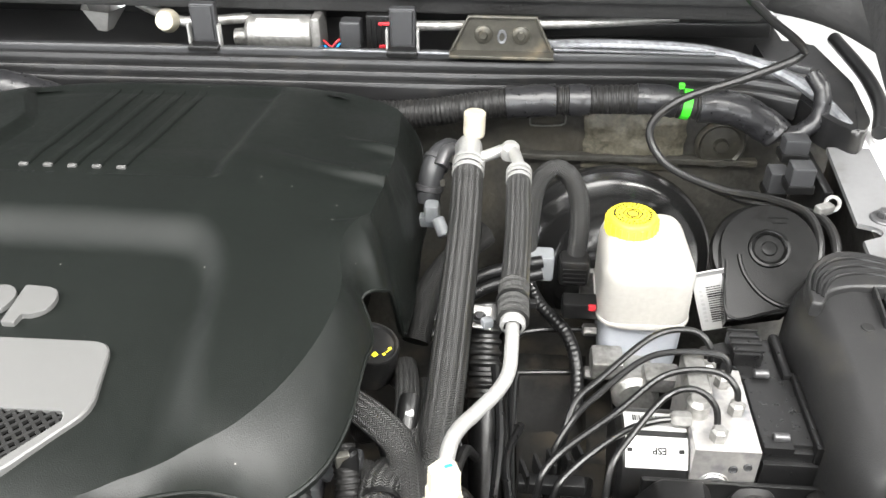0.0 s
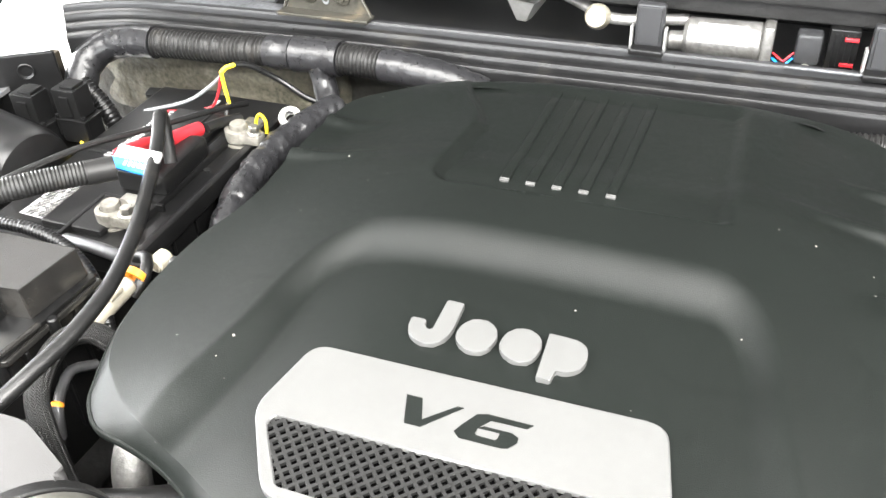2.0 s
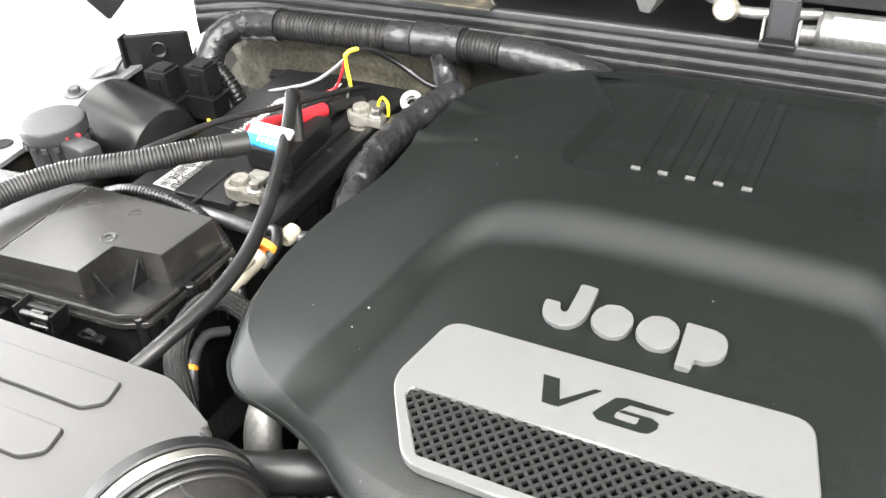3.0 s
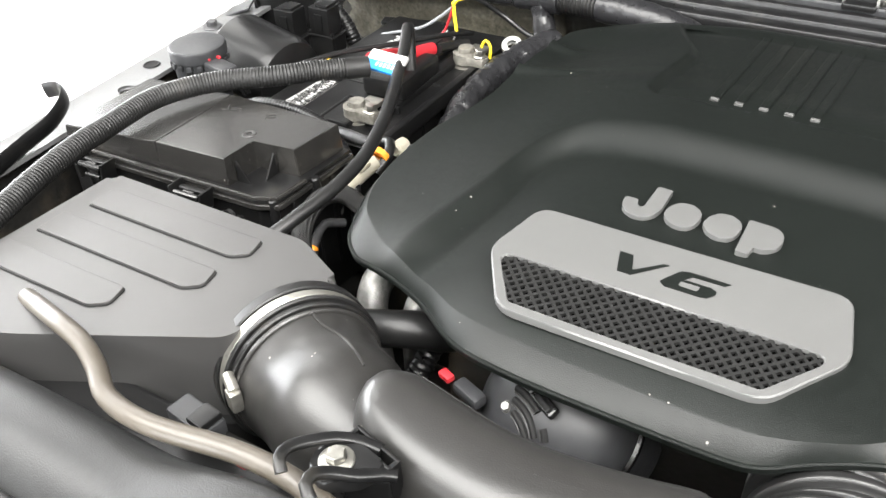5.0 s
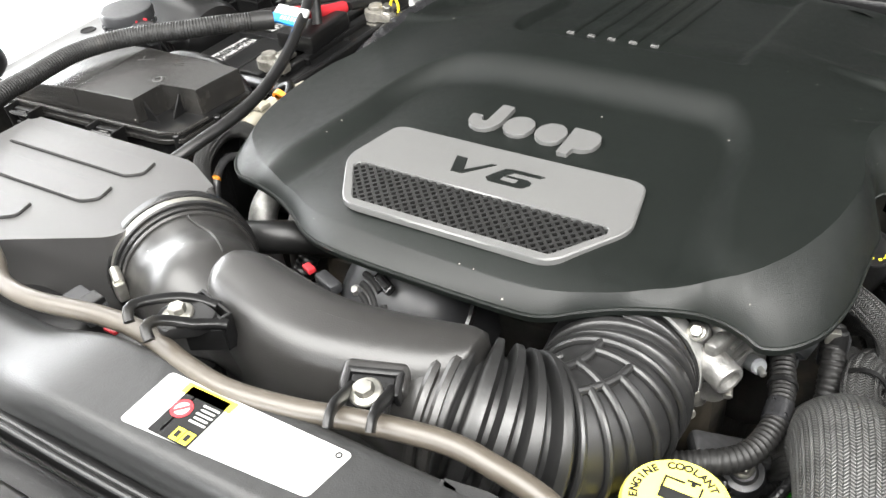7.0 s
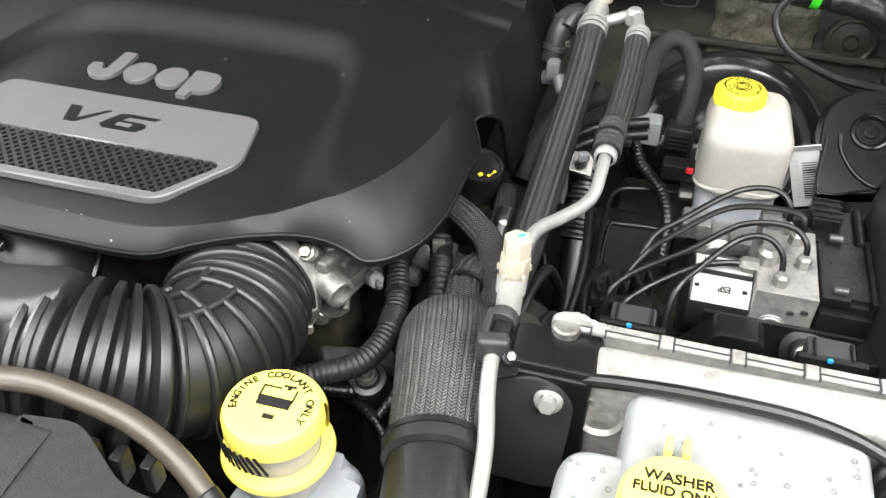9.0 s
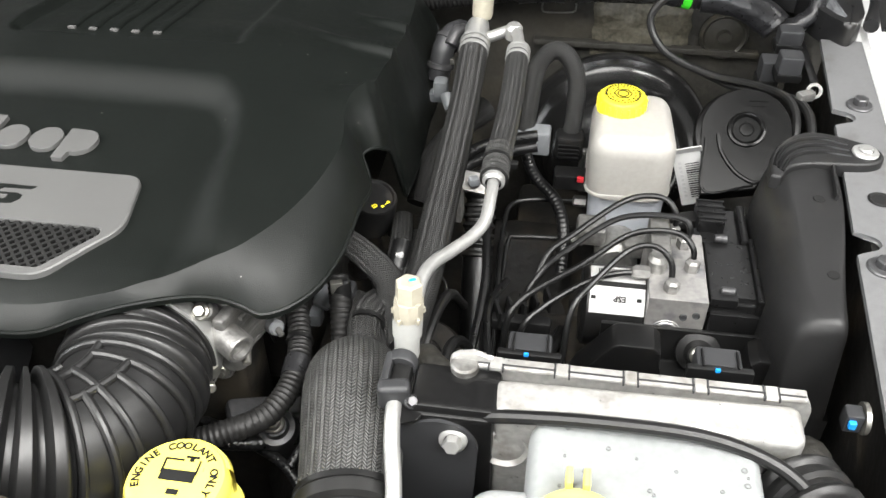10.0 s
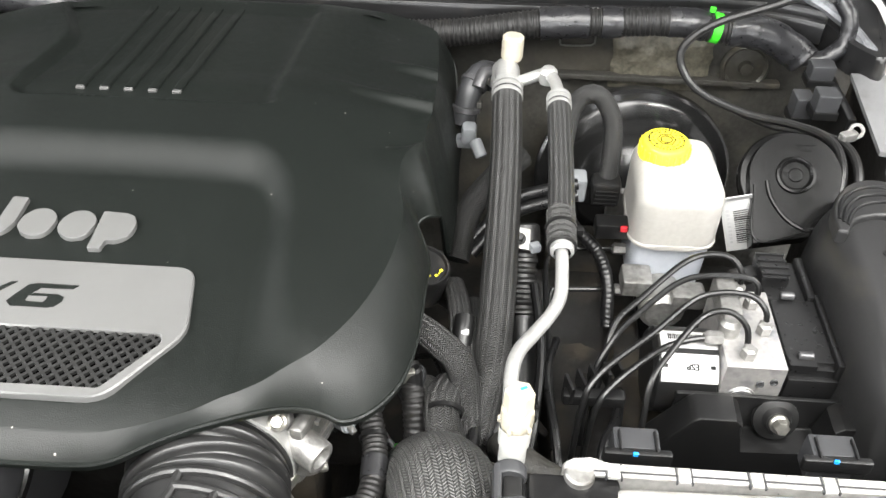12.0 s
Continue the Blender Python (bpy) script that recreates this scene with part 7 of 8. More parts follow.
    for y in (0.040, 0.066, 0.094, 0.116):
        part("wall_rib", box((-0.3435, y, 0.900), (0.006, 0.0035, 0.104), 0.001), BLACK, f)
    for x in (-0.580, -0.520, -0.460):
        part("wall_rib", box((x, 0.0065 + 0.052 * (x + 0.604), 0.890), (0.0035, 0.006, 0.090), 0.001, rot=rz), BLACK, f)
    for x, y in ((-0.3515, 0.0235), (-0.3405, 0.070)):
        part("corner_boss", rod((x, y, 0.930), (x, y, 0.9610), 0.0042, n=16), BLACK, f)
    part("emboss", lathe([(0.0030, 0.0004), (0.0042, 0.0008), (0.0060, 0.0008), (0.0066, 0.0)], (-0.410, 0.067, 0.9891), n=24), SATIN, f)
    for dx, dy, sx, sy in ((0, 0, 0.014, 0.0011), (0.006, 0.004, 0.010, 0.0011), (-0.004, 0.004, 0.0011, 0.008), (0.045, 0.010, 0.008, 0.0011), (0.049, 0.006, 0.008, 0.0011), (0.044, 0.003, 0.0011, 0.006)):
        part("emboss", box((-0.461 + dx, 0.095 + dy, 0.9892), (sx, sy, 0.0005), 0, rot=Matrix.Rotation(0.5, 3, "Z")), SATIN, f)
    return f


fuse_box()


def battery():
    b = thing("battery", (-0.46, 0.34, 0.74), "black car battery with printed white label strip", "battery")
    part("case", box((-0.4575, 0.345, 0.825), (0.172, 0.310, 0.165), 0.005), BLACK, b)
    part("lid", box((-0.4575, 0.345, 0.909), (0.176, 0.314, 0.020), 0.004), BLACK, b)
    part("lid_groove", box((-0.4575, 0.345, 0.9195), (0.150, 0.004, 0.0012), 0), INK, b)
    part("vent_bar", box((-0.452, 0.33, 0.921), (0.070, 0.235, 0.010), 0.004), BLACK, b)
    part("ridge", box((-0.398, 0.33, 0.922), (0.014, 0.20, 0.010), 0.003), BLACK, b)
    for x, y, sx, sy, nb in ((-0.500, 0.262, 0.036, 0.080, 34), (-0.492, 0.385, 0.032, 0.120, 24)):
        rz = Matrix.Rotation(-0.06, 3, "Z")
        lb = part("label", box((x, y, 0.9200), (sx, sy, 0.0012), 0.0003, rot=rz), BLACK if y > 0.3 else LABEL, b, "label with fine print")
        random.seed(int(y * 100))
        for i in range(nb):
            m = LABEL if y > 0.3 else INK
            for s in (-1, 1):
                part("print_bar", box(V(x, y, 0.9209) + rz @ V(s * sx * 0.22 + random.uniform(-0.002, 0.002), -sy / 2 + sy * (i + 0.7) / (nb + 0.5), 0), (sx * random.uniform(0.22, 0.44), sy / nb * random.uniform(0.35, 0.62), 0.0006), 0, rot=rz), m, lb)
    for nm, x, y in (("negative_terminal", -0.420, 0.238), ("positive_terminal", -0.383, 0.408)):
        t = part(nm, lathe([(0, 0.020), (0.0085, 0.020), (0.0095, 0.018), (0.0100, 0.0), (0.016, -0.001), (0.016, -0.006)], (x, y, 0.922), n=24), LEAD, b, "dull lead terminal")
        part("clamp", merge(lathe([(0.0105, 0), (0.0155, 0.001), (0.0155, 0.013), (0.0105, 0.014)], (x, y, 0.923), n=24), box((x + 0.018, y - 0.006, 0.930), (0.026, 0.016, 0.012), 0.003)), LEAD, t)
        part("clamp_nut", bolt(V(x + 0.022, y - 0.006, 0.936), 0.0055, 0.008, (0.1, 0, 1), 0.008), STEEL, t)
        part("lug", box((x + 0.006, y + 0.018, 0.931), (0.022, 0.024, 0.006), 0.002), STEEL, t)
    for cx, cy, sx, sy in ((-0.453, 0.232, 0.005, 0.070), (-0.420, 0.268, 0.070, 0.005), (-0.420, 0.196, 0.070, 0.005), (-0.470, 0.300, 0.110, 0.004), (-0.440, 0.375, 0.004, 0.140)):
        part("lid_rib", box((cx, cy, 0.9225), (sx, sy, 0.009), 0.0015), BLACK, b)
    for cy in (0.215, 0.250, 0.290, 0.330, 0.370, 0.410, 0.450):
        part("case_rib", box((-0.3700, cy, 0.870), (0.004, 0.004, 0.075), 0.001), BLACK, b)
    part("hold_down", box((-0.366, 0.33, 0.915), (0.010, 0.26, 0.020), 0.003), BLACK, b)
    return b


battery()
solo("positive_cover", box((-0.418, 0.322, 0.937), (0.055, 0.085, 0.024), 0.006, rot=Matrix.Rotation(0.05, 3, "Z")), BLACK, "black plastic cover beside the battery terminal", "cover")
solo("battery_tray_panel", box((-0.520, 0.507, 0.895), (0.105, 0.014, 0.040), 0.003, rot=Matrix.Rotation(0.35, 3, "X") @ Matrix.Rotation(-0.12, 3, "Y")), BLACK, "black panel behind the battery", "panel")

k = thing("corrugated_conduit", (-0.48, 0.0, 0.99), "black corrugated conduit arching over the fuse box", "conduit")
part("conduit", tube([(-0.386, 0.222, 0.995), (-0.422, 0.182, 1.000), (-0.447, 0.153, 1.002), (-0.496, 0.113, 1.002), (-0.523, 0.062, 1.002), (-0.524, 0.004, 1.000), (-0.519, -0.045, 1.000), (-0.503, -0.116, 0.997), (-0.485, -0.20, 0.985), (-0.47, -0.28, 0.965)], ribbed(0.0102, 0.0032, 0.038), n=16, step=0.0008), CONDUIT, k)
part("end_sleeve", tube([(-0.386, 0.222, 0.995), (-0.395, 0.212, 0.9963), (-0.402, 0.204, 0.9972)], 0.0109, n=18), CONDUIT, k, "black tape round the end")
tagb = solo("cable_tag", box((-0.378, 0.241, 0.993), (0.046, 0.024, 0.005), 0.0015, rot=Matrix.Rotation(-0.05, 3, "Z") @ Matrix.Rotation(0.5, 3, "X")), LABEL, "white and blue paper tag round a cable", "tag")
rot = Matrix.Rotation(-0.05, 3, "Z") @ Matrix.Rotation(0.5, 3, "X")
part("blue_half", box(V(-0.378, 0.241, 0.993) + rot @ V(0, -0.007, 0.0012), (0.0462, 0.0115, 0.0046), 0.0008, rot=rot), BLUEPL, tagb, "printed blue half")
for i in range(5):
    part("print_bar", box(V(-0.378, 0.241, 0.993) + rot @ V(-0.006 + 0.005 * i, -0.006, 0.0037), (0.0028, 0.005, 0.0004), 0, rot=rot), LABEL, tagb)
solo("red_sleeve", tube([(-0.410, 0.258, 0.983), (-0.416, 0.296, 0.970), (-0.419, 0.340, 0.953), (-0.412, 0.380, 0.945)], 0.0078, n=14), REDPL, "red insulating sleeve on the battery cable", "cable sleeve")
solo("battery_cable", tube([(-0.405, 0.382, 0.946), (-0.400, 0.405, 0.942), (-0.390, 0.425, 0.938)], 0.0055, n=12), RUBBER, "short black cable to the battery clamp", "cable")
solo("jump_cable", tube([(-0.378, 0.285, 0.965), (-0.386, 0.298, 1.000), (-0.384, 0.293, 1.010), (-0.370, 0.262, 0.996), (-0.345, 0.205, 0.985), (-0.323, 0.155, 0.981), (-0.305, 0.100, 0.978), (-0.301, 0.050, 0.974), (-0.308, 0.002, 0.968), (-0.322, -0.036, 0.955), (-0.335, -0.060, 0.93)], 0.0062, n=14), RUBBER, "glossy black cable bending over the battery", "cable")
solo("thin_loom", tube([(-0.505, 0.155, 0.955), (-0.468, 0.152, 0.968), (-0.422, 0.150, 0.970), (-0.385, 0.143, 0.966), (-0.352, 0.128, 0.955), (-0.328, 0.108, 0.935), (-0.315, 0.09, 0.90)], ribbed(0.0055, 0.004, 0.06), n=12, step=0.001), LOOM, "thin corrugated loom beside the fuse box", "wiring loom")
solo("sensor_wire", tube([(-0.565, 0.200, 0.958), (-0.545, 0.205, 0.950), (-0.520, 0.245, 0.955), (-0.488, 0.298, 0.958), (-0.455, 0.345, 0.955), (-0.42, 0.42, 0.945), (-0.41, 0.47, 0.93)], 0.0032, n=8), RUBBER, "thin black wire across the battery", "wire")
solo("red_wire", tube([(-0.438, 0.470, 0.960), (-0.443, 0.470, 0.944), (-0.455, 0.468, 0.921), (-0.472, 0.462, 0.917), (-0.488, 0.452, 0.918), (-0.498, 0.440, 0.922)], 0.0017, n=8), REDPL, "thin red wire above the battery", "wire")
solo("yellow_wire", tube([(-0.437, 0.471, 0.964), (-0.436, 0.470, 0.950), (-0.433, 0.468, 0.936), (-0.431, 0.466, 0.925)], 0.0022, n=8), YELLOWWIRE, "short yellow wire at the splice", "wire", "yellow wires")
solo("yellow_wire", tube([(-0.370, 0.420, 0.922), (-0.368, 0.420, 0.940), (-0.362, 0.420, 0.949), (-0.356, 0.420, 0.942), (-0.356, 0.418, 0.928)], 0.0018, n=8), YELLOWWIRE, "looped yellow wire at the battery clamp", "wire", "yellow wires")
solo("black_lead", tube([(-0.433, 0.467, 0.930), (-0.431, 0.455, 0.915), (-0.428, 0.440, 0.900)], 0.0024, n=8), RUBBER, "short black lead below the splice", "wire")
solo("wire_splice", tube([(-0.440, 0.474, 0.961), (-0.436, 0.480, 0.966), (-0.428, 0.487, 0.967)], 0.0027, n=10), YELLOWWIRE, "small yellow wire splice", "splice")
solo("ring_insulator", lathe([(0, 0.012), (0.006, 0.012), (0.009, 0.009), (0.013, 0.004), (0.013, -0.010), (0, -0.010)], (-0.4585, 0.480, 0.907), (0.2, -0.7, 0.6), 24), WHITEPL, "white round insulator with a dark screw", "insulator")
solo("insulator_screw", lathe([(0, 0.003), (0.004, 0.003), (0.005, 0)], (-0.4560, 0.4715, 0.9145), (0.2, -0.7, 0.6), 12), DARKSTEEL, "dark screw in the white insulator", "screw")
solo("white_grommet", lathe([(0.006, 0), (0.012, 0.0), (0.013, 0.004), (0.012, 0.008), (0.006, 0.008)], (-0.338, 0.442, 0.935), (0.1, -0.5, 0.8), 24), WHITEPL, "white plastic grommet by the battery", "grommet")
solo("arched_wire", tube([(-0.430, 0.486, 0.967), (-0.418, 0.500, 0.962), (-0.395, 0.520, 0.938), (-0.362, 0.525, 0.916), (-0.335, 0.525, 0.913), (-0.290, 0.515, 0.918)], 0.0034, n=10), LOOM, "thin black sleeved wire on the firewall", "wire")
solo("grey_wire", tube([(-0.440, 0.472, 0.958), (-0.455, 0.468, 0.945), (-0.480, 0.455, 0.930), (-0.53, 0.44, 0.918)], 0.0020, n=8), GREYPL, "thin grey wire behind the battery", "wire")
solo("red_plug_end", box((-0.306, 0.497, 0.920), (0.020, 0.010, 0.010), 0.002), REDPL, "small red plug end beside the cover", "connector")
solo("taped_hose", crinkle(tube([(-0.300, 0.480, 0.935), (-0.308, 0.460, 0.935), (-0.325, 0.412, 0.930), (-0.332, 0.362, 0.924), (-0.333, 0.325, 0.918), (-0.328, 0.285, 0.905), (-0.318, 0.250, 0.885), (-0.310, 0.225, 0.85)], lambda s, w: 0.0165 * (1 + 0.05 * math.sin(s * 160)), n=40, step=0.002), 0.0013, 130), TAPE, "hose wrapped in shiny wrinkled tape beside the cover", "hose")
solo("fuel_rail_pipe", tube([(-0.440, 0.195, 0.925), (-0.395, 0.182, 0.935), (-0.35, 0.172, 0.940), (-0.31, 0.178, 0.940), (-0.27, 0.20, 0.935)], 0.0062, n=12), BOLTGREY, "dull grey metal pipe by the cover", "pipe", "small pipes")
solo("vapour_hose", tube([(-0.345, 0.172, 0.942), (-0.325, 0.165, 0.952), (-0.318, 0.150, 0.946), (-0.322, 0.135, 0.935)], 0.0052, n=12), RUBBER, "short black vapour hose", "hose")
k = thing("quick_coupling", (-0.325, 0.12, 0.91), "pale cream quick coupling on the fuel line", "coupling")
part("body", rod((-0.333, 0.095, 0.935), (-0.325, 0.140, 0.945), 0.0082, n=14), CREAM, k)
part("tab", box((-0.326, 0.118, 0.951), (0.014, 0.016, 0.006), 0.002), CREAM, k)
part("orange_ring", lathe([(0.006, 0), (0.0095, 0), (0.0095, 0.006), (0.006, 0.006)], (-0.324, 0.144, 0.946), (0.1, 0.9, 0.3), 18), ORANGEPL, k, "orange ring")
part("collar", rod((-0.320, 0.165, 0.944), (-0.318, 0.182, 0.944), 0.008), CREAM, k)
solo("braided_loom", tube([(-0.350, 0.110, 0.90), (-0.366, 0.088, 0.905), (-0.368, 0.062, 0.900), (-0.356, 0.034, 0.888), (-0.335, 0.014, 0.86), (-0.33, 0.01, 0.80)], 0.0105, n=16), BRAIDFINE, "braided black loom between fuse box and cover", "wiring loom")
k = thing("drain_pipe", (-0.32, 0.03, 0.88), "thin metal pipe with an orange mark", "pipe")
part("pipe", tube([(-0.318, 0.075, 0.915), (-0.326, 0.058, 0.922), (-0.324, 0.042, 0.918), (-0.318, 0.028, 0.912), (-0.316, 0.02, 0.89)], 0.0042, n=12), BOLTGREY, k)
part("orange_mark", lathe([(0.0044, 0), (0.0051, 0.001), (0.0051, 0.004), (0.0044, 0.005)], (-0.3205, 0.032, 0.914), (0.3, -0.9, -0.3), 16), ORANGEPL, k, "orange mark")
solo("metal_pipe", tube([(-0.225, -0.010, 0.84), (-0.232, -0.005, 0.895), (-0.236, 0.012, 0.920), (-0.232, 0.04, 0.930)], 0.0135, n=18), CAST, "dull bent aluminium pipe under the cover", "pipe", "small pipes")
solo("metal_pipe", tube([(-0.190, -0.004, 0.86), (-0.192, 0.002, 0.91), (-0.19, 0.02, 0.925)], 0.011, n=18), CAST, "dull bent aluminium pipe under the cover", "pipe", "small pipes")
solo("coolant_hose", tube([(-0.262, -0.052, 0.905), (-0.235, -0.046, 0.918), (-0.200, -0.038, 0.925), (-0.172, -0.026, 0.926), (-0.155, -0.008, 0.915), (-0.150, 0.02, 0.90)], 0.0150, n=18), RUBBER, "black rubber coolant hose behind the duct", "hose")
solo("corrugated_branch", tube([(-0.175, -0.040, 0.87), (-0.165, -0.020, 0.90), (-0.160, 0.0, 0.92), (-0.155, 0.03, 0.93)], ribbed(0.009, 0.005, 0.07), n=14, step=0.0012), LOOM, "short corrugated loom under the cover edge", "wiring loom")


def alternator():
    a = thing("alternator", (-0.035, -0.03, 0.82), "black slotted alternator behind the intake duct", "alternator")
    ax = V(-0.15, -0.62, 0.77).normalized()
    c = V(-0.044, -0.052, 0.927)
    part("end_cover", lathe([(0, 0.028), (0.014, 0.028), (0.030, 0.024), (0.046, 0.014), (0.056, 0.0), (0.058, -0.02), (0.058, -0.07)], c, ax, 48), DKGREYPL, a)
    side = V(1, 0, 0) - ax * ax.x
    side.normalize()
    up = ax.cross(side)
    prof = ((0.0, 0.028), (0.014, 0.028), (0.030, 0.024), (0.046, 0.014), (0.056, 0.0))

    def rise(rr):
        for (r0, h0), (r1, h1) in zip(prof, prof[1:]):
            if r0 <= rr <= r1:
                return h0 + (h1 - h0) * (rr - r0) / (r1 - r0)

    # ink tubes for shade in curved cooling slots, each with a lighter lower lip
    for rr, a0, a1 in ((0.040, 82, 48), (0.0325, 78, 24), (0.0255, 68, 16), (0.0400, 32, 20), (0.0325, 12, 0)):
        for nm, back, size, m in (("slot", 0.0, 0.0026, INK), ("slot_lip", -0.0030, 0.0008, SATIN)):
            pts = []
            for q in range(9):
                t = radians(a0 + (a1 - a0) * q / 8)
                du, dv = -0.022 + (rr + back) * math.cos(t), -0.034 + (rr + back) * math.sin(t)
                pts.append(c + side * du + up * dv + ax * ((rise(min(0.055, math.hypot(du, dv))) or 0.0) + 0.0003))
            part(nm, tube(pts, size, n=8, smooth=False), m, a, "ink-dark tube for the shade in a cooling slot" if m is INK else "")
    part("bolt", bolt(V(-0.0665, -0.0715, 0.938), 0.0034, 0.005, ax, 0.0050), CAST, a)
    part("plug", box((-0.098, -0.070, 0.934), (0.026, 0.012, 0.010), 0.003, rot=Matrix.Rotation(-0.35, 3, "Z")), DKGREYPL, a)
    part("red_lock", box((-0.117, -0.069, 0.941), (0.011, 0.007, 0.005), 0.0012, rot=Matrix.Rotation(-0.35, 3, "Z")), REDPL, a, "red lock")
    vent = part("vent_frame", box((-0.040, -0.071, 0.955), (0.024, 0.009, 0.006), 0.002, rot=Matrix.Rotation(-0.55, 3, "Z") @ Matrix.Rotation(0.6, 3, "X")), GLOSS, a)
    # ink block paints the shade inside the vent
    part("vent_hole", box((-0.040, -0.0735, 0.9572), (0.016, 0.004, 0.004), 0.001, rot=Matrix.Rotation(-0.55, 3, "Z") @ Matrix.Rotation(0.6, 3, "X")), INK, vent, "ink block for the shade in a vent slot")
    part("outer_band", lathe([(0.0585, 0), (0.0610, 0.001), (0.0610, 0.006), (0.0585, 0.007)], c - ax * 0.022, ax, 48), GLOSS, a)
    return a


alternator()


def canister():
    c = thing("vapour_canister", (-0.622, 0.212, 0.88), "dark grey round canister with red-locked plug", "canister")
    p = V(-0.622, 0.212, 0.910)
    part("body", lathe([(0.0285, 0.0), (0.0300, 0.055), (0.0325, 0.056), (0.0330, 0.066), (0.0315, 0.069), (0.028, 0.070), (0, 0.0705)], p, n=40), DKGREYPL, c)
    for i in range(3):
        a = -1.2 + 0.5 * i
        part("window", box(p + V(0.0298 * math.cos(a), 0.0298 * math.sin(a), 0.040), (0.003, 0.008, 0.014), 0.001, rot=Matrix.Rotation(a, 3, "Z")), INK, c)
    for i in range(10):
        a = -2.6 + 0.36 * i
        part("lid_tooth", box(p + V(0.0322 * math.cos(a), 0.0322 * math.sin(a), 0.051), (0.003, 0.006, 0.006), 0.0008, rot=Matrix.Rotation(a, 3, "Z")), DKGREYPL, c)
    part("plug", box((-0.578, 0.200, 0.958), (0.040, 0.022, 0.022), 0.004, rot=Matrix.Rotation(-0.2, 3, "Z")), DKGREYPL, c)
    part("red_lock", box((-0.597, 0.199, 0.970), (0.012, 0.003, 0.003), 0.001), REDPL, c, "red lock")
    part("red_lock", box((-0.588, 0.209, 0.970), (0.008, 0.003, 0.003), 0.001), REDPL, c, "red lock")
    for i in range(3):
        part("wire", tube([(-0.560, 0.195 + 0.005 * i, 0.955), (-0.553, 0.196 + 0.005 * i, 0.950), (-0.548, 0.20 + 0.004 * i, 0.935)], 0.0013, n=6), BLACK, c)
    return c


canister()
solo("air_pipe", lathe([(0, 0.0), (0.046, 0.0), (0.049, 0.004), (0.050, 0.085), (0.046, 0.098), (0.030, 0.106), (0, 0.108)], (-0.662, 0.312, 0.921), (1.0, -0.16, -0.12), 48), BLACK, "short fat black air pipe behind the canister", "pipe")
k = thing("relay_bracket", (-0.65, 0.44, 0.86), "black plastic relay bracket in the fender corner", "bracket", "corner panels")
part("plate", box((-0.668, 0.420, 0.925), (0.074, 0.006, 0.110), 0.002, rot=Matrix.Rotation(0.55, 3, "Z")), BLACK, k)
part("folded_edge", box((-0.699, 0.398, 0.925), (0.004, 0.018, 0.112), 0.001, rot=Matrix.Rotation(0.3, 3, "Z")), BLACK, k)
part("bent_flap", box((-0.712, 0.372, 0.946), (0.040, 0.030, 0.003), 0.001, rot=Matrix.Rotation(0.5, 3, "Z") @ Matrix.Rotation(-0.3, 3, "Y")), DKGREYPL, k)
part("emboss", lathe([(0.006, 0), (0.009, 0.001), (0.010, 0)], (-0.664, 0.417, 0.960), (0.5, -0.85, 0), 16), BLACK, k)
for p in ((-0.622, 0.372, 0.940), (-0.582, 0.392, 0.942)):
    r = thing("relay", (p[0], p[1], p[2] - 0.04), "dark grey relay block with yellow wires below", "relay", "relays")
    part("cap", box((p[0], p[1], p[2] + 0.006), (0.031, 0.026, 0.036), 0.002), BLACK, r)
    part("cap_rib", box((p[0], p[1] - 0.0135, p[2] + 0.004), (0.012, 0.002, 0.024), 0.0006), BLACK, r)
    part("cap_step", box((p[0] + 0.004, p[1], p[2] + 0.0255), (0.018, 0.020, 0.004), 0.001), BLACK, r)
    for sx in (-0.0165, 0.0185):
        part("side_tab", box((p[0] + sx, p[1] - 0.012, p[2] - 0.020), (0.004, 0.006, 0.026), 0.001), BLACK, r)
    part("base_ledge", box((p[0] + 0.002, p[1], p[2] - 0.0125), (0.040, 0.032, 0.003), 0.0008), BLACK, r)
    part("base", box((p[0] + 0.002, p[1], p[2] - 0.026), (0.036, 0.030, 0.030), 0.003), BLACK, r)
    part("yellow_wire", tube([(p[0] + 0.008, p[1] - 0.014, p[2] - 0.038), (p[0] + 0.018, p[1] - 0.022, p[2] - 0.050), (p[0] + 0.034, p[1] - 0.02, p[2] - 0.06)], 0.0026, n=8), YELLOWWIRE, r)
solo("corrugated_drop", tube([(-0.600, 0.43, 0.95), (-0.570, 0.425, 0.92), (-0.555, 0.42, 0.88), (-0.55, 0.41, 0.83)], ribbed(0.010, 0.005, 0.07), n=14, step=0.0012), LOOM, "corrugated loom dropping behind the relays", "wiring loom")
solo("hood_hook", tube([(-0.640, -0.06, 0.950), (-0.652, -0.01, 0.953), (-0.655, 0.03, 0.960), (-0.668, 0.060, 0.968), (-0.690, 0.072, 0.970), (-0.705, 0.064, 0.968)], 0.006, n=12, flat=(0.5, 1.6)), BLACK, "black hooked hood bumper strip on the fender", "hook")

# ---- front panel over the radiator ----


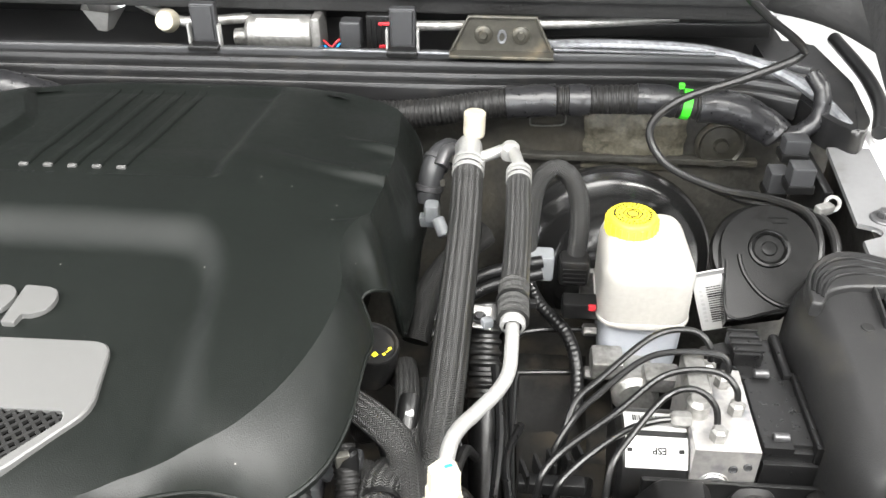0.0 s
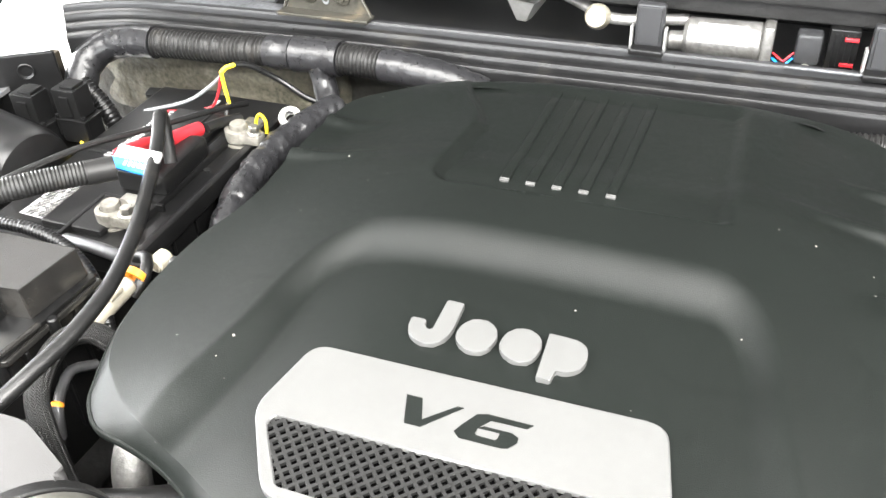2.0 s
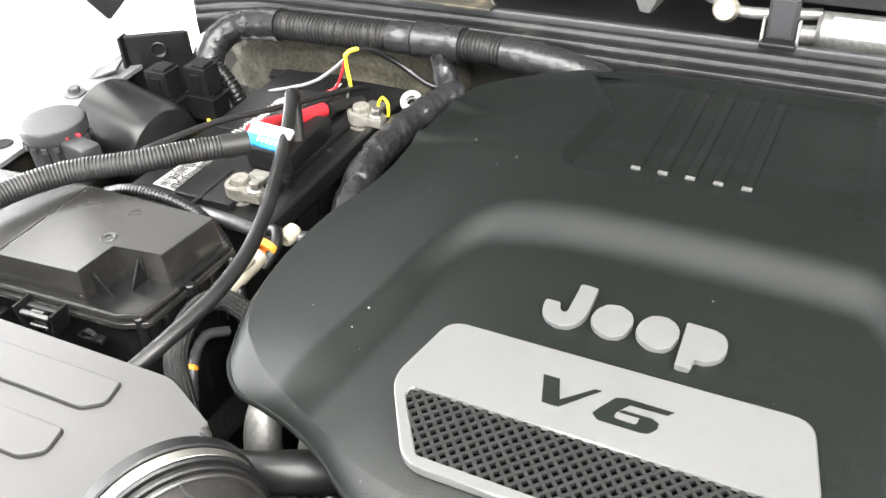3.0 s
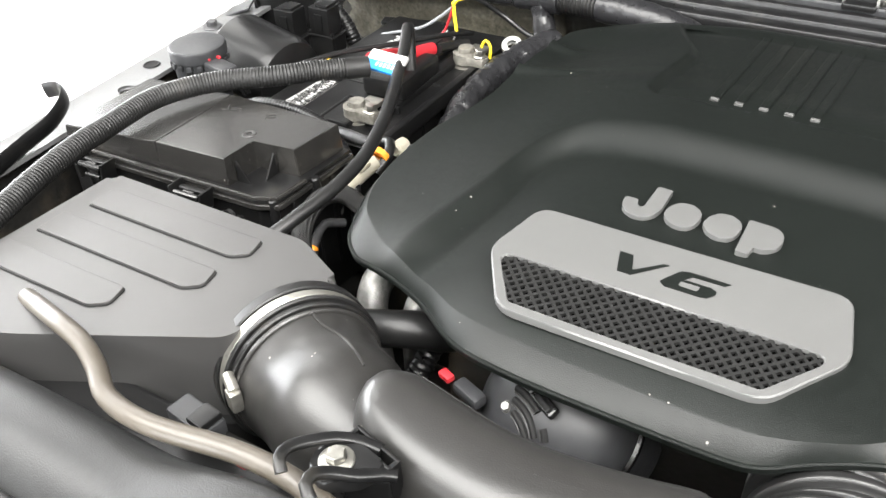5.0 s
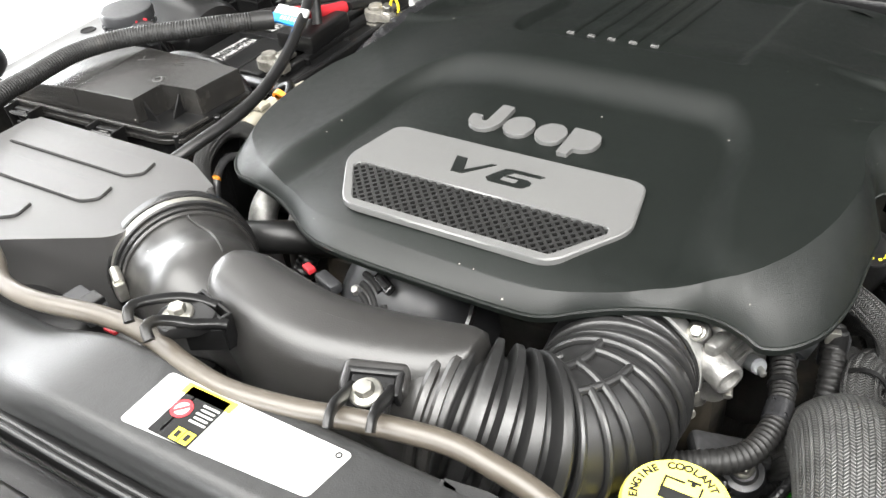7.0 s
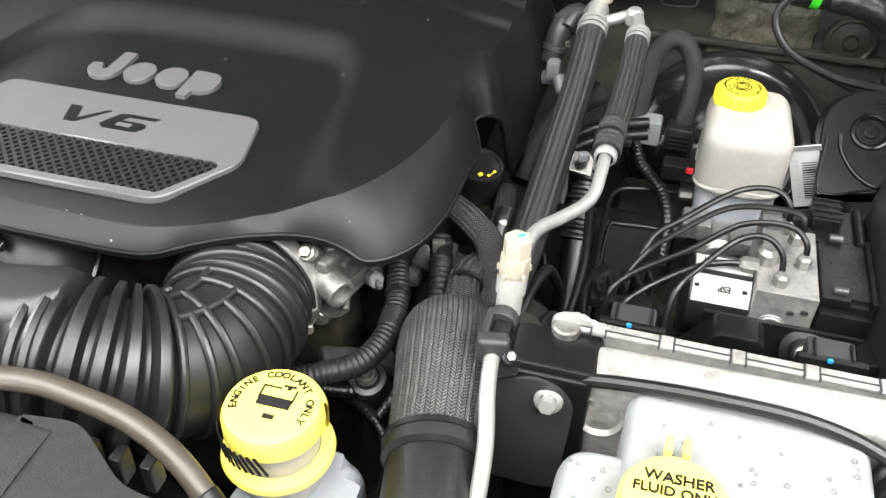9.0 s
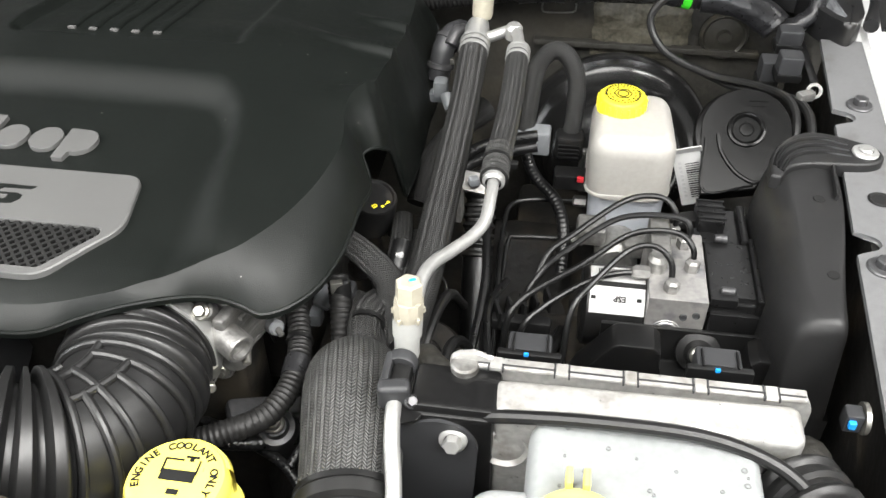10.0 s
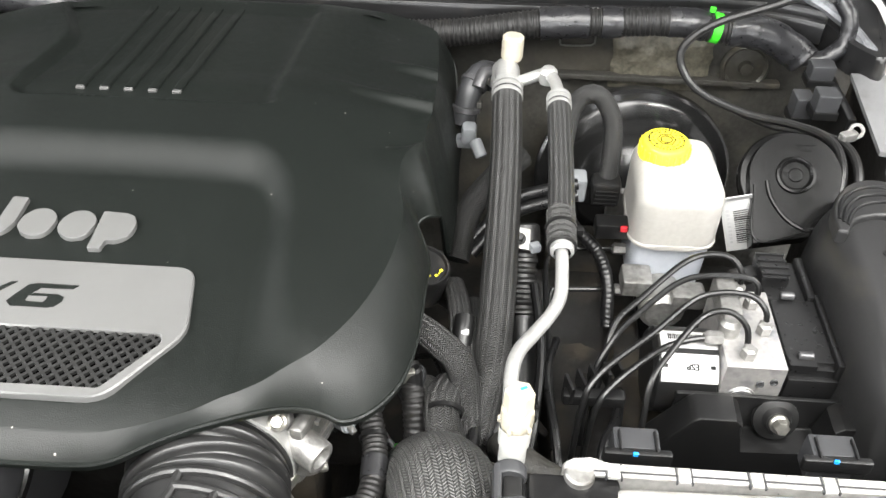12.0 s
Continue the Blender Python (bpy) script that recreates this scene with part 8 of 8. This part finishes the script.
def radiator_panel():
    r = thing("radiator_shroud", (0, -0.33, 0.90), "black plastic panel over the radiator with warning label", "radiator shroud")
    plan = [(0.118, -0.238), (0.15, -0.234), (0.19, -0.262), (0.36, -0.285), (0.60, -0.31), (0.60, -0.36), (0.24, -0.335), (0.16, -0.303), (0.118, -0.2995)]
    part("plate_end", prism(round_poly(plan, [0.001, 0.01, 0.01, 0.01, 0.01, 0.01, 0.02, 0.02, 0.001]), 0.955, 1.0075, 0.010, seg=5), HUMP, r)
    # long rounded hump running into the flat plate
    bm = bmesh.new()
    rows = []
    for i in range(61):
        x = -0.60 + 0.74 * i / 60
        k = smoothstep(-0.215, -0.115, x)
        yb, yf, zt, q = -0.2355, -0.3005, 1.008, 0.010
        flat = [(yb, 0.948), (yb, 0.972)] + [(yb - q * (1 - math.cos(math.pi / 2 * m / 6)), zt - q + q * math.sin(math.pi / 2 * m / 6)) for m in range(7)]
        flat += [(yb + (yf - yb) * m, zt + 0.0006) for m in (0.35, 0.5, 0.65)]
        flat += [(yf + q * (1 - math.sin(math.pi / 2 * m / 6)), zt - q + q * math.cos(math.pi / 2 * m / 6)) for m in range(7)] + [(yf, 0.972), (yf, 0.948)]
        row = []
        for j in range(21):
            a = math.pi * j / 20
            y = -0.266 + 0.038 * math.cos(a)
            z = 0.948 + 0.047 * math.sin(a) ** 0.85 - 0.012 * smoothstep(-0.28, -0.55, x)
            row.append(bm.verts.new((x, y + (flat[j][0] - y) * k, z + (flat[j][1] - z) * k)))
        rows.append(row)
    for a, b in zip(rows, rows[1:]):
        for j in range(20):
            bm.faces.new((a[j], a[j + 1], b[j + 1], b[j]))
        bm.faces.new((a[20], a[0], b[0], b[20]))
    bm.faces.new(rows[0])
    bm.faces.new(rows[-1])
    part("plate", bm, HUMP, r, "satin black plate rising from a rounded hump", angle=60)
    # wedge-shaped ridge at the foot of the hump
    bm = bmesh.new()
    for x, w in ((-0.60, 0.010), (-0.25, 0.012), (-0.17, 0.012), (-0.120, 0.004)):
        for dy, z in ((0.012, 0.950), (0.0, 0.950 + w * 1.6), (-0.010, 0.948), (-0.018, 0.930)):
            bm.verts.new((x, -0.296 + dy + 0.05 * (x + 0.12), z))
    bm.verts.ensure_lookup_table()
    for i in range(3):
        for j in range(3):
            bm.faces.new([bm.verts[4 * i + j], bm.verts[4 * i + j + 1], bm.verts[4 * i + j + 5], bm.verts[4 * i + j + 4]])
    bmesh.ops.solidify(bm, geom=bm.faces[:], thickness=0.003)
    part("ridge", bm, HUMP, r, angle=20)
    part("ledge", box((-0.34, -0.225, 0.925), (0.46, 0.09, 0.03), 0.006), BLACK, r)
    part("front_face", box((0.05, -0.306, 0.955), (1.10, 0.012, 0.036), 0.004), BLACK, r)
    part("front_shelf", box((0.0, -0.40, 0.955), (1.2, 0.17, 0.02), 0.006), BLACK, r)
    for off in (0.0, 0.0046):
        part("bright_edge", tube([(-0.40, -0.345 - off, 0.978), (-0.24, -0.326 - off, 0.981), (-0.183, -0.3195 - off, 0.983), (-0.168, -0.3125 - off, 0.984), (-0.150, -0.3110 - off, 0.984), (-0.09, -0.3115 - off, 0.984), (0.0, -0.3115 - off, 0.984), (0.16, -0.3135 - off, 0.984), (0.26, -0.350 - off, 0.980), (0.60, -0.38 - off, 0.975)], 0.0018, n=8), HUMP, r)
    for x, y, s in ((-0.205, -0.345, 0.030), (-0.12, -0.352, 0.036), (-0.04, -0.350, 0.030)):
        part("moulded_boss", box((x, y, 0.966), (s, 0.030, 0.012), 0.005, seg=3), BLACK, r)
    part("moulded_ring", lathe([(0.010, 0.0), (0.012, 0.004), (0.015, 0.004), (0.017, 0.0)], (-0.215, -0.350, 0.972), n=28), HUMP, r)
    part("knob", lathe([(0, 0.006), (0.008, 0.005), (0.0125, 0.001), (0.0135, -0.010)], (-0.135, -0.229, 0.972), n=28), HUMP, r)
    for i in range(7):
        part("clip_tooth", box((0.075 + 0.018 * i, -0.232, 0.975), (0.007, 0.012, 0.022), 0.002), BLACK, r)
    return r


radiator_panel()


def warning_label():
    w = solo("warning_label", prism(round_poly([(-0.066, -0.290), (0.064, -0.282), (0.069, -0.248), (-0.066, -0.248)], 0.004), 1.0082, 1.0089, 0), LABEL, "white warning label with yellow and black symbols", "label")
    z = 1.0092
    for x, y, sx, sy, m, nm in ((-0.0375, -0.268, 0.0015, 0.034, LABEL, "divider"), (-0.030, -0.2695, 0.030, 0.0365, INK, "black_field"), (-0.030, -0.2535, 0.038, 0.008, YELLOW, "yellow_band")):
        part(nm, box((x, y, z), (sx, sy, 0.0004), 0), m, w)
    part("red_symbol", lathe([(0.0048, 0.0), (0.0048, 0.0004), (0.0068, 0.0004), (0.0068, 0.0)], (-0.038, -0.2675, z + 0.0002), n=28), REDPL, w, "red prohibition ring")
    part("white_symbol", lathe([(0, 0.0003), (0.0047, 0.0003)], (-0.038, -0.2675, z + 0.0002), n=24), LABEL, w)
    part("red_symbol_bar", box((-0.038, -0.2675, z + 0.0006), (0.012, 0.0018, 0.0004), 0, rot=Matrix.Rotation(0.8, 3, "Z")), REDPL, w)
    for x in (-0.0265, -0.0195):
        part("yellow_symbol", box((x, -0.2825, z + 0.0004), (0.0062, 0.0085, 0.0004), 0), YELLOW, w)
        part("symbol_mark", box((x, -0.2825, z + 0.0008), (0.003, 0.0045, 0.0003), 0), INK, w)
    for i in range(5):
        part("print_line", box((-0.022, -0.260 - 0.003 * i, z + 0.0004), (0.012 - 0.002 * (i % 2), 0.0013, 0.0003), 0), LABEL, w)
    for i in range(4):
        part("print_line", box((-0.057, -0.256 - 0.0075 * i, z), (0.006, 0.0014, 0.0003), 0, rot=Matrix.Rotation(1.5, 3, "Z")), GREYINK, w)
    for i in range(7):
        part("print_line", box((0.024 + random.uniform(-0.003, 0.003), -0.254 - 0.0042 * i, z), (0.058, 0.0008, 0.0002), 0), LABEL, w)
    part("corner_dot", lathe([(0.0012, 0), (0.0012, 0.0003), (0.0020, 0.0003), (0.0020, 0)], (0.0625, -0.2525, z), n=16), INK, w)
    return w


warning_label()
k = thing("washer_hose", (-0.05, -0.23, 1.0), "grey-brown rubber hose snaking over the front panel", "hose")
part("hose", tube([(-0.40, -0.185, 0.985), (-0.345, -0.200, 1.000), (-0.305, -0.209, 1.003), (-0.280, -0.219, 1.000), (-0.256, -0.232, 0.998), (-0.215, -0.236, 1.000), (-0.153, -0.227, 1.002), (-0.110, -0.228, 1.004), (-0.066, -0.238, 1.006), (-0.026, -0.2425, 1.007), (0.018, -0.2365, 1.007), (0.056, -0.225, 1.005), (0.104, -0.214, 1.002), (0.135, -0.215, 1.000), (0.167, -0.219, 0.996), (0.198, -0.228, 0.985), (0.23, -0.245, 0.965)], 0.0068, n=16), HOSE, k)
part("end_ferrule", rod((0.215, -0.2365, 0.9755), (0.224, -0.2415, 0.9690), 0.0076, bevel=0.001), RUBBER, k, "black rubber end")
k = thing("front_plug", (-0.225, -0.205, 0.95), "dark grey plug with red mark below the hose", "connector")
part("body", box((-0.228, -0.196, 0.958), (0.040, 0.020, 0.014), 0.003, rot=Matrix.Rotation(-0.15, 3, "Z")), DKGREYPL, k)
part("latch", box((-0.218, -0.197, 0.967), (0.016, 0.018, 0.006), 0.002, rot=Matrix.Rotation(-0.15, 3, "Z")), BLACK, k)
part("red_mark", box((-0.165, -0.2195, 0.978), (0.012, 0.004, 0.003), 0.001), REDPL, k, "red mark")

# ---- clutter between cover and hoses ----
k = thing("oil_filler_cap", (0.285, 0.15, 0.90), "black oil filler cap with yellow print", "oil cap")
ax = V(0.20, -0.16, 0.96).normalized()
mid = V(0.2610, 0.1740, 0.9130)
part("cap", lathe([(0, 0.0060), (0.0175, 0.0060), (0.0190, 0.0085), (0.0205, 0.0085), (0.0218, 0.006), (0.0222, -0.025)], mid, ax, 40), RUBBER, k)
for dx, dy, sx, sy in ((-0.0055, -0.0072, 0.0038, 0.0008), (-0.0055, -0.0100, 0.0038, 0.0008), (-0.0074, -0.0086, 0.0008, 0.0034), (-0.0036, -0.0086, 0.0008, 0.0034), (-0.0055, -0.0086, 0.0008, 0.0030), (0.0005, -0.0128, 0.0026, 0.0022), (0.0045, -0.0126, 0.0024, 0.0009), (0.0078, -0.0118, 0.0028, 0.0022)):
    part("yellow_print", box(mid + align(ax) @ V(dx, dy, 0.0064), (sx, sy, 0.0004), 0, rot=align(ax)), YELLOW, k, "yellow printed mark")
for pts, r, m, lb in (
        ([(0.262, 0.105, 0.895), (0.278, 0.098, 0.905), (0.292, 0.085, 0.900), (0.300, 0.06, 0.87), (0.30, 0.04, 0.80)], 0.011, BRAIDFINE, "braided loom beside the engine"),
        ([(0.272, 0.060, 0.900), (0.282, 0.040, 0.905), (0.294, 0.020, 0.895), (0.300, 0.000, 0.86), (0.30, -0.01, 0.80)], 0.010, BRAIDFINE, "braided loom beside the engine"),
        ([(0.275, 0.20, 0.86), (0.290, 0.160, 0.885), (0.298, 0.110, 0.895), (0.300, 0.070, 0.885), (0.300, 0.04, 0.85)], 0.008, LOOM, "black loom beside the engine")):
    solo("side_loom", tube(pts, r, n=14), m, lb, "wiring loom", "side looms")
k = thing("throttle_loom", (0.22, 0.0, 0.86), "black corrugated loom under the cover corner", "wiring loom")
part("conduit", tube([(0.222, 0.060, 0.925), (0.228, 0.040, 0.915), (0.240, 0.005, 0.905), (0.243, -0.030, 0.900), (0.232, -0.060, 0.896), (0.204, -0.078, 0.893), (0.180, -0.085, 0.885), (0.15, -0.09, 0.86)], ribbed(0.0088, 0.0040, 0.05), n=16, step=0.0010), CONDUIT, k)
part("tape_band", tube([(0.2425, -0.010, 0.9035), (0.2430, -0.026, 0.9008)], 0.0095, n=16), TAPE, k, "black tape band")
part("cable_tie", lathe([(0.0092, -0.0016), (0.0104, -0.0016), (0.0104, 0.0016), (0.0092, 0.0016)], (0.2395, 0.006, 0.9055), (0.2, -0.95, -0.2), 20), BLACK, k, "black cable tie")
solo("braided_loop", tube([(-0.300, 0.085, 0.930), (-0.318, 0.080, 0.944), (-0.329, 0.064, 0.947), (-0.326, 0.038, 0.945), (-0.315, 0.014, 0.940), (-0.305, 0.002, 0.920), (-0.300, -0.002, 0.87)], 0.0088, n=16), BRAIDFINE, "black braided loom loop beside the fuse box", "wiring loom")
for pts, r in (([(0.262, 0.120, 0.885), (0.280, 0.095, 0.893), (0.290, 0.060, 0.885), (0.285, 0.020, 0.86)], 0.005), ([(0.255, 0.090, 0.880), (0.270, 0.060, 0.890), (0.278, 0.030, 0.885), (0.270, -0.010, 0.86)], 0.004), ([(0.300, 0.09, 0.86), (0.310, 0.04, 0.885), (0.305, -0.005, 0.89), (0.290, -0.03, 0.87)], 0.0045)):
    solo("thin_loom", tube(pts, ribbed(r, 0.004, 0.05), n=10, step=0.0012), LOOM, "thin black loom tangled beside the engine", "wiring loom", "thin looms")
solo("throttle_plug", box((0.262, 0.058, 0.905), (0.020, 0.018, 0.026), 0.004), DKGREYPL, "dark plug with a bright clip", "connector")
solo("dipstick_tube", tube([(0.298, 0.120, 0.915), (0.297, 0.100, 0.905), (0.293, 0.06, 0.86), (0.29, 0.05, 0.78)], 0.008, n=12), BLACK, "black dipstick tube beside the hose", "tube")
solo("bright_sticker", box((0.299, 0.108, 0.9145), (0.007, 0.014, 0.006), 0.002), LABEL, "small white sticker on the dipstick tube", "sticker")
solo("green_clip", box((0.262, -0.045, 0.858), (0.007, 0.005, 0.004), 0.002, rot=Matrix.Rotation(0.5, 3, "Z")), GREENTAPE, "small green plastic clip", "clip")
for pts, r, m, lb in (
        ([(0.345, 0.36, 0.905), (0.320, 0.335, 0.895), (0.295, 0.31, 0.87), (0.285, 0.27, 0.84)], 0.013, BRAIDFINE, "ribbed hose crossing behind the pipes"),
        ([(0.400, 0.33, 0.895), (0.370, 0.325, 0.890), (0.335, 0.315, 0.880), (0.30, 0.29, 0.85)], 0.006, LOOM, "black hose crossing behind the pipes"),
        ([(0.400, 0.325, 0.885), (0.370, 0.318, 0.880), (0.335, 0.306, 0.870), (0.30, 0.28, 0.84)], 0.006, LOOM, "black hose crossing behind the pipes")):
    solo("crossing_hose", tube(pts, r, n=14), m, lb, "hose", "crossing hoses")
k = thing("steering_shaft", (0.35, 0.2, 0.70), "black steering shaft with rubber boot deep in the bay", "shaft")
part("shaft", rod((0.360, 0.10, 0.68), (0.350, 0.25, 0.815), 0.0150, n=24), BLACK, k)
part("boot", tube([(0.350, 0.235, 0.805), (0.348, 0.285, 0.855)], ribbed(0.0150, 0.010, 0.10), n=18, step=0.0015, smooth=True), RUBBER, k)
part("boot_collar", rod((0.348, 0.283, 0.853), (0.346, 0.297, 0.866), 0.019, bevel=0.002), RUBBER, k)
solo("frame_rail", box((0.43, 0.15, 0.70), (0.10, 0.60, 0.10), 0.01), DARKBAY, "dusty frame rail deep in the bay", "frame rail", "frame rails")
solo("frame_rail", box((-0.43, 0.15, 0.68), (0.10, 0.60, 0.10), 0.01), DARKBAY, "dusty frame rail deep in the bay", "frame rail", "frame rails")
def dished_panel(name, cx, cy, cz, sx, sy, tilt, depth, mat, label, category):
    """A pressed sheet that sags towards its middle, with a turned-up rim."""
    bm = bmesh.new()
    g = []
    for i in range(15):
        row = []
        for j in range(15):
            u, w = i / 7 - 1, j / 7 - 1
            edge = max(abs(u), abs(w))
            h = -depth * (1 - edge ** 2) + 0.006 * smoothstep(0.86, 1.0, edge) + 0.002 * noise.noise(V(u * 3, w * 3, cx * 9))
            row.append(bm.verts.new(V(cx, cy, cz) + Matrix.Rotation(tilt, 3, "X") @ V(u * sx / 2, w * sy / 2, h)))
        g.append(row)
    for i in range(14):
        for j in range(14):
            bm.faces.new((g[i][j], g[i + 1][j], g[i + 1][j + 1], g[i][j + 1]))
    bmesh.ops.solidify(bm, geom=bm.faces[:], thickness=0.0015)
    return solo(name, bm, mat, label, category, angle=60)


dished_panel("heat_shield", 0.462, 0.085, 0.775, 0.11, 0.17, 0.30, 0.010, DARKBAY, "dusty brown-stained shield below the brake lines", "heat shield")
dished_panel("rear_shield", 0.405, 0.262, 0.768, 0.085, 0.11, 0.50, 0.012, DARKBAY, "dusty dark shield plate behind the brake lines", "heat shield")
k = thing("engine_bracket", (0.335, 0.26, 0.83), "bright pressed bracket behind the air-conditioning lines", "bracket")
part("plate", box((0.338, 0.262, 0.880), (0.034, 0.022, 0.004), 0.001, rot=Matrix.Rotation(0.5, 3, "X") @ Matrix.Rotation(0.3, 3, "Y")), CAST, k)
part("leg", box((0.330, 0.255, 0.860), (0.006, 0.020, 0.040), 0.001), CAST, k)
part("bolt", bolt(V(0.344, 0.258, 0.882), 0.0042, 0.005, (0, -0.4, 0.9), 0.006), BOLTGREY, k)
solo("wire_hook", tube([(0.318, 0.140, 0.862), (0.329, 0.138, 0.864), (0.335, 0.126, 0.862), (0.335, 0.112, 0.858), (0.327, 0.103, 0.856)], 0.0014, n=8), DARKSTEEL, "bent dull wire hook beside the hose", "hook")
solo("sensor_plug", merge(rod((0.243, 0.085, 0.890), (0.236, 0.070, 0.878), 0.0085), box((0.232, 0.064, 0.874), (0.016, 0.014, 0.014), 0.003)), GREYPL, "small grey sensor plug under the cover edge", "connector")
solo("pulley_housing", lathe([(0, 0.01), (0.012, 0.01), (0.016, 0.004), (0.034, 0.003), (0.038, -0.002), (0.038, -0.03)], (0.318, 0.100, 0.800), (0.1, -0.3, 0.9), 32), DARKBAY, "dark round housing deep beside the engine", "housing")
for pts, r in (([(0.355, 0.060, 0.79), (0.362, 0.100, 0.82), (0.366, 0.160, 0.84), (0.360, 0.230, 0.85)], 0.004), ([(0.385, 0.02, 0.80), (0.378, 0.080, 0.825), (0.372, 0.140, 0.83), (0.384, 0.200, 0.81)], 0.0035), ([(0.42, 0.02, 0.80), (0.415, 0.060, 0.83), (0.430, 0.100, 0.82), (0.440, 0.150, 0.80)], 0.005)):
    solo("deep_wire", tube(pts, r, n=8), LOOM, "thin dusty black cable deep in the bay", "cable", "deep cables")
solo("small_clip", box((0.352, 0.175, 0.945), (0.009, 0.008, 0.008), 0.002, rot=Matrix.Rotation(0.4, 3, "Z")), GREYPL, "pale plastic clip beside the pipe", "clip")
for pts, r, m, lb in (
        ([(0.244, 0.105, 0.930), (0.262, 0.094, 0.930), (0.282, 0.078, 0.929), (0.298, 0.064, 0.920), (0.304, 0.040, 0.895), (0.304, 0.020, 0.85)], 0.0098, BRAIDFINE, "braided black loom coming out from under the cover"),
        ([(0.286, 0.185, 0.890), (0.292, 0.150, 0.902), (0.296, 0.110, 0.905), (0.296, 0.070, 0.900), (0.294, 0.035, 0.890), (0.300, 0.005, 0.86)], 0.0075, BRAIDFINE, "flat braided loom along the engine"),
        ([(0.304, 0.165, 0.888), (0.307, 0.130, 0.900), (0.309, 0.090, 0.902), (0.307, 0.045, 0.894), (0.303, 0.010, 0.87)], 0.0065, BRAIDFINE, "flat braided loom along the engine"),
        ([(0.292, 0.060, 0.905), (0.286, 0.040, 0.912), (0.288, 0.015, 0.908), (0.300, -0.005, 0.895), (0.312, -0.020, 0.87)], 0.0105, BRAIDFINE, "taped loom bending behind the radiator hose")):
    solo("side_loom", tube(pts, r, n=16, flat=(1.25, 0.8)), m, lb, "wiring loom", "side looms")
solo("loom_tie", lathe([(0.0125, -0.0018), (0.0136, -0.0018), (0.0136, 0.0018), (0.0125, 0.0018)], (0.2880, 0.028, 0.9105), (0.02, -0.95, -0.1), 22), BLACK, "black cable tie round a loom", "cable tie")
solo("dusty_hose", crinkle(tube([(0.330, 0.050, 0.84), (0.334, 0.022, 0.885), (0.345, -0.005, 0.905), (0.366, -0.020, 0.905), (0.392, -0.020, 0.890), (0.41, -0.02, 0.85)], 0.0105, n=18, step=0.004), 0.0008, 120), FIREWALL, "dusty brown cloth-wrapped hose behind the module", "hose")
for pts in ([(0.345, 0.170, 0.80), (0.338, 0.120, 0.86), (0.330, 0.070, 0.87), (0.326, 0.030, 0.86)], [(0.372, 0.115, 0.78), (0.352, 0.085, 0.84), (0.345, 0.050, 0.85), (0.350, 0.010, 0.83)]):
    solo("deep_wire", tube(pts, 0.0048, n=10), RUBBER, "thin dusty black cable deep in the bay", "cable", "deep cables")
k = thing("small_sensor", (0.262, 0.050, 0.90), "black sensor plug with a bright metal clip under the cover", "connector")
part("body", rod((0.262, 0.052, 0.930), (0.266, 0.040, 0.895), 0.0080, n=16), BLACK, k)
part("clip", box((0.2605, 0.046, 0.927), (0.010, 0.006, 0.012), 0.0015, rot=Matrix.Rotation(0.3, 3, "Z")), STEEL, k, "bright metal clip")
solo("short_conduit", tube([(0.258, 0.060, 0.925), (0.264, 0.040, 0.912), (0.268, 0.020, 0.890), (0.268, 0.005, 0.85)], ribbed(0.0085, 0.0040, 0.06), n=14, step=0.001), CONDUIT, "short black corrugated loom below the cover corner", "wiring loom")
k = thing("belt_tensioner", (0.20, -0.03, 0.80), "grimy cast tensioner bracket below the throttle", "bracket")
part("arm", box((0.218, -0.030, 0.862), (0.060, 0.022, 0.014), 0.005, rot=Matrix.Rotation(0.5, 3, "Z") @ Matrix.Rotation(0.3, 3, "Y")), BOLTGREY, k)
part("boss", lathe([(0, 0.012), (0.008, 0.012), (0.010, 0.009), (0.014, 0.008), (0.016, 0.0), (0.016, -0.03)], (0.232, -0.046, 0.862), (0.1, -0.4, 0.9), 24), BOLTGREY, k)
part("bolt", bolt(V(0.232, -0.050, 0.874), 0.0055, 0.006, (0.1, -0.4, 0.9), 0.008), STEEL, k)
k = thing("bright_plug", (0.212, 0.045, 0.87), "small pale square plug under the cover corner", "connector")
part("body", box((0.214, 0.030, 0.905), (0.014, 0.012, 0.014), 0.002, rot=Matrix.Rotation(0.4, 3, "Z")), CAST, k)
part("wire", tube([(0.218, 0.034, 0.900), (0.228, 0.036, 0.890), (0.236, 0.030, 0.870), (0.238, 0.020, 0.84)], 0.003, n=8), RUBBER, k)
for pts, r in (([(0.150, -0.060, 0.860), (0.185, -0.068, 0.868), (0.220, -0.060, 0.862), (0.250, -0.040, 0.850), (0.262, -0.010, 0.83)], 0.0055), ([(0.165, -0.030, 0.840), (0.200, -0.046, 0.848), (0.240, -0.066, 0.850), (0.262, -0.085, 0.84)], 0.0045), ([(0.250, -0.075, 0.86), (0.262, -0.050, 0.872), (0.268, -0.020, 0.872), (0.266, 0.010, 0.855)], 0.004)):
    solo("thin_loom", tube(pts, ribbed(r, 0.004, 0.05), n=10, step=0.0012), LOOM, "thin black loom tangled below the throttle", "wiring loom", "thin looms")
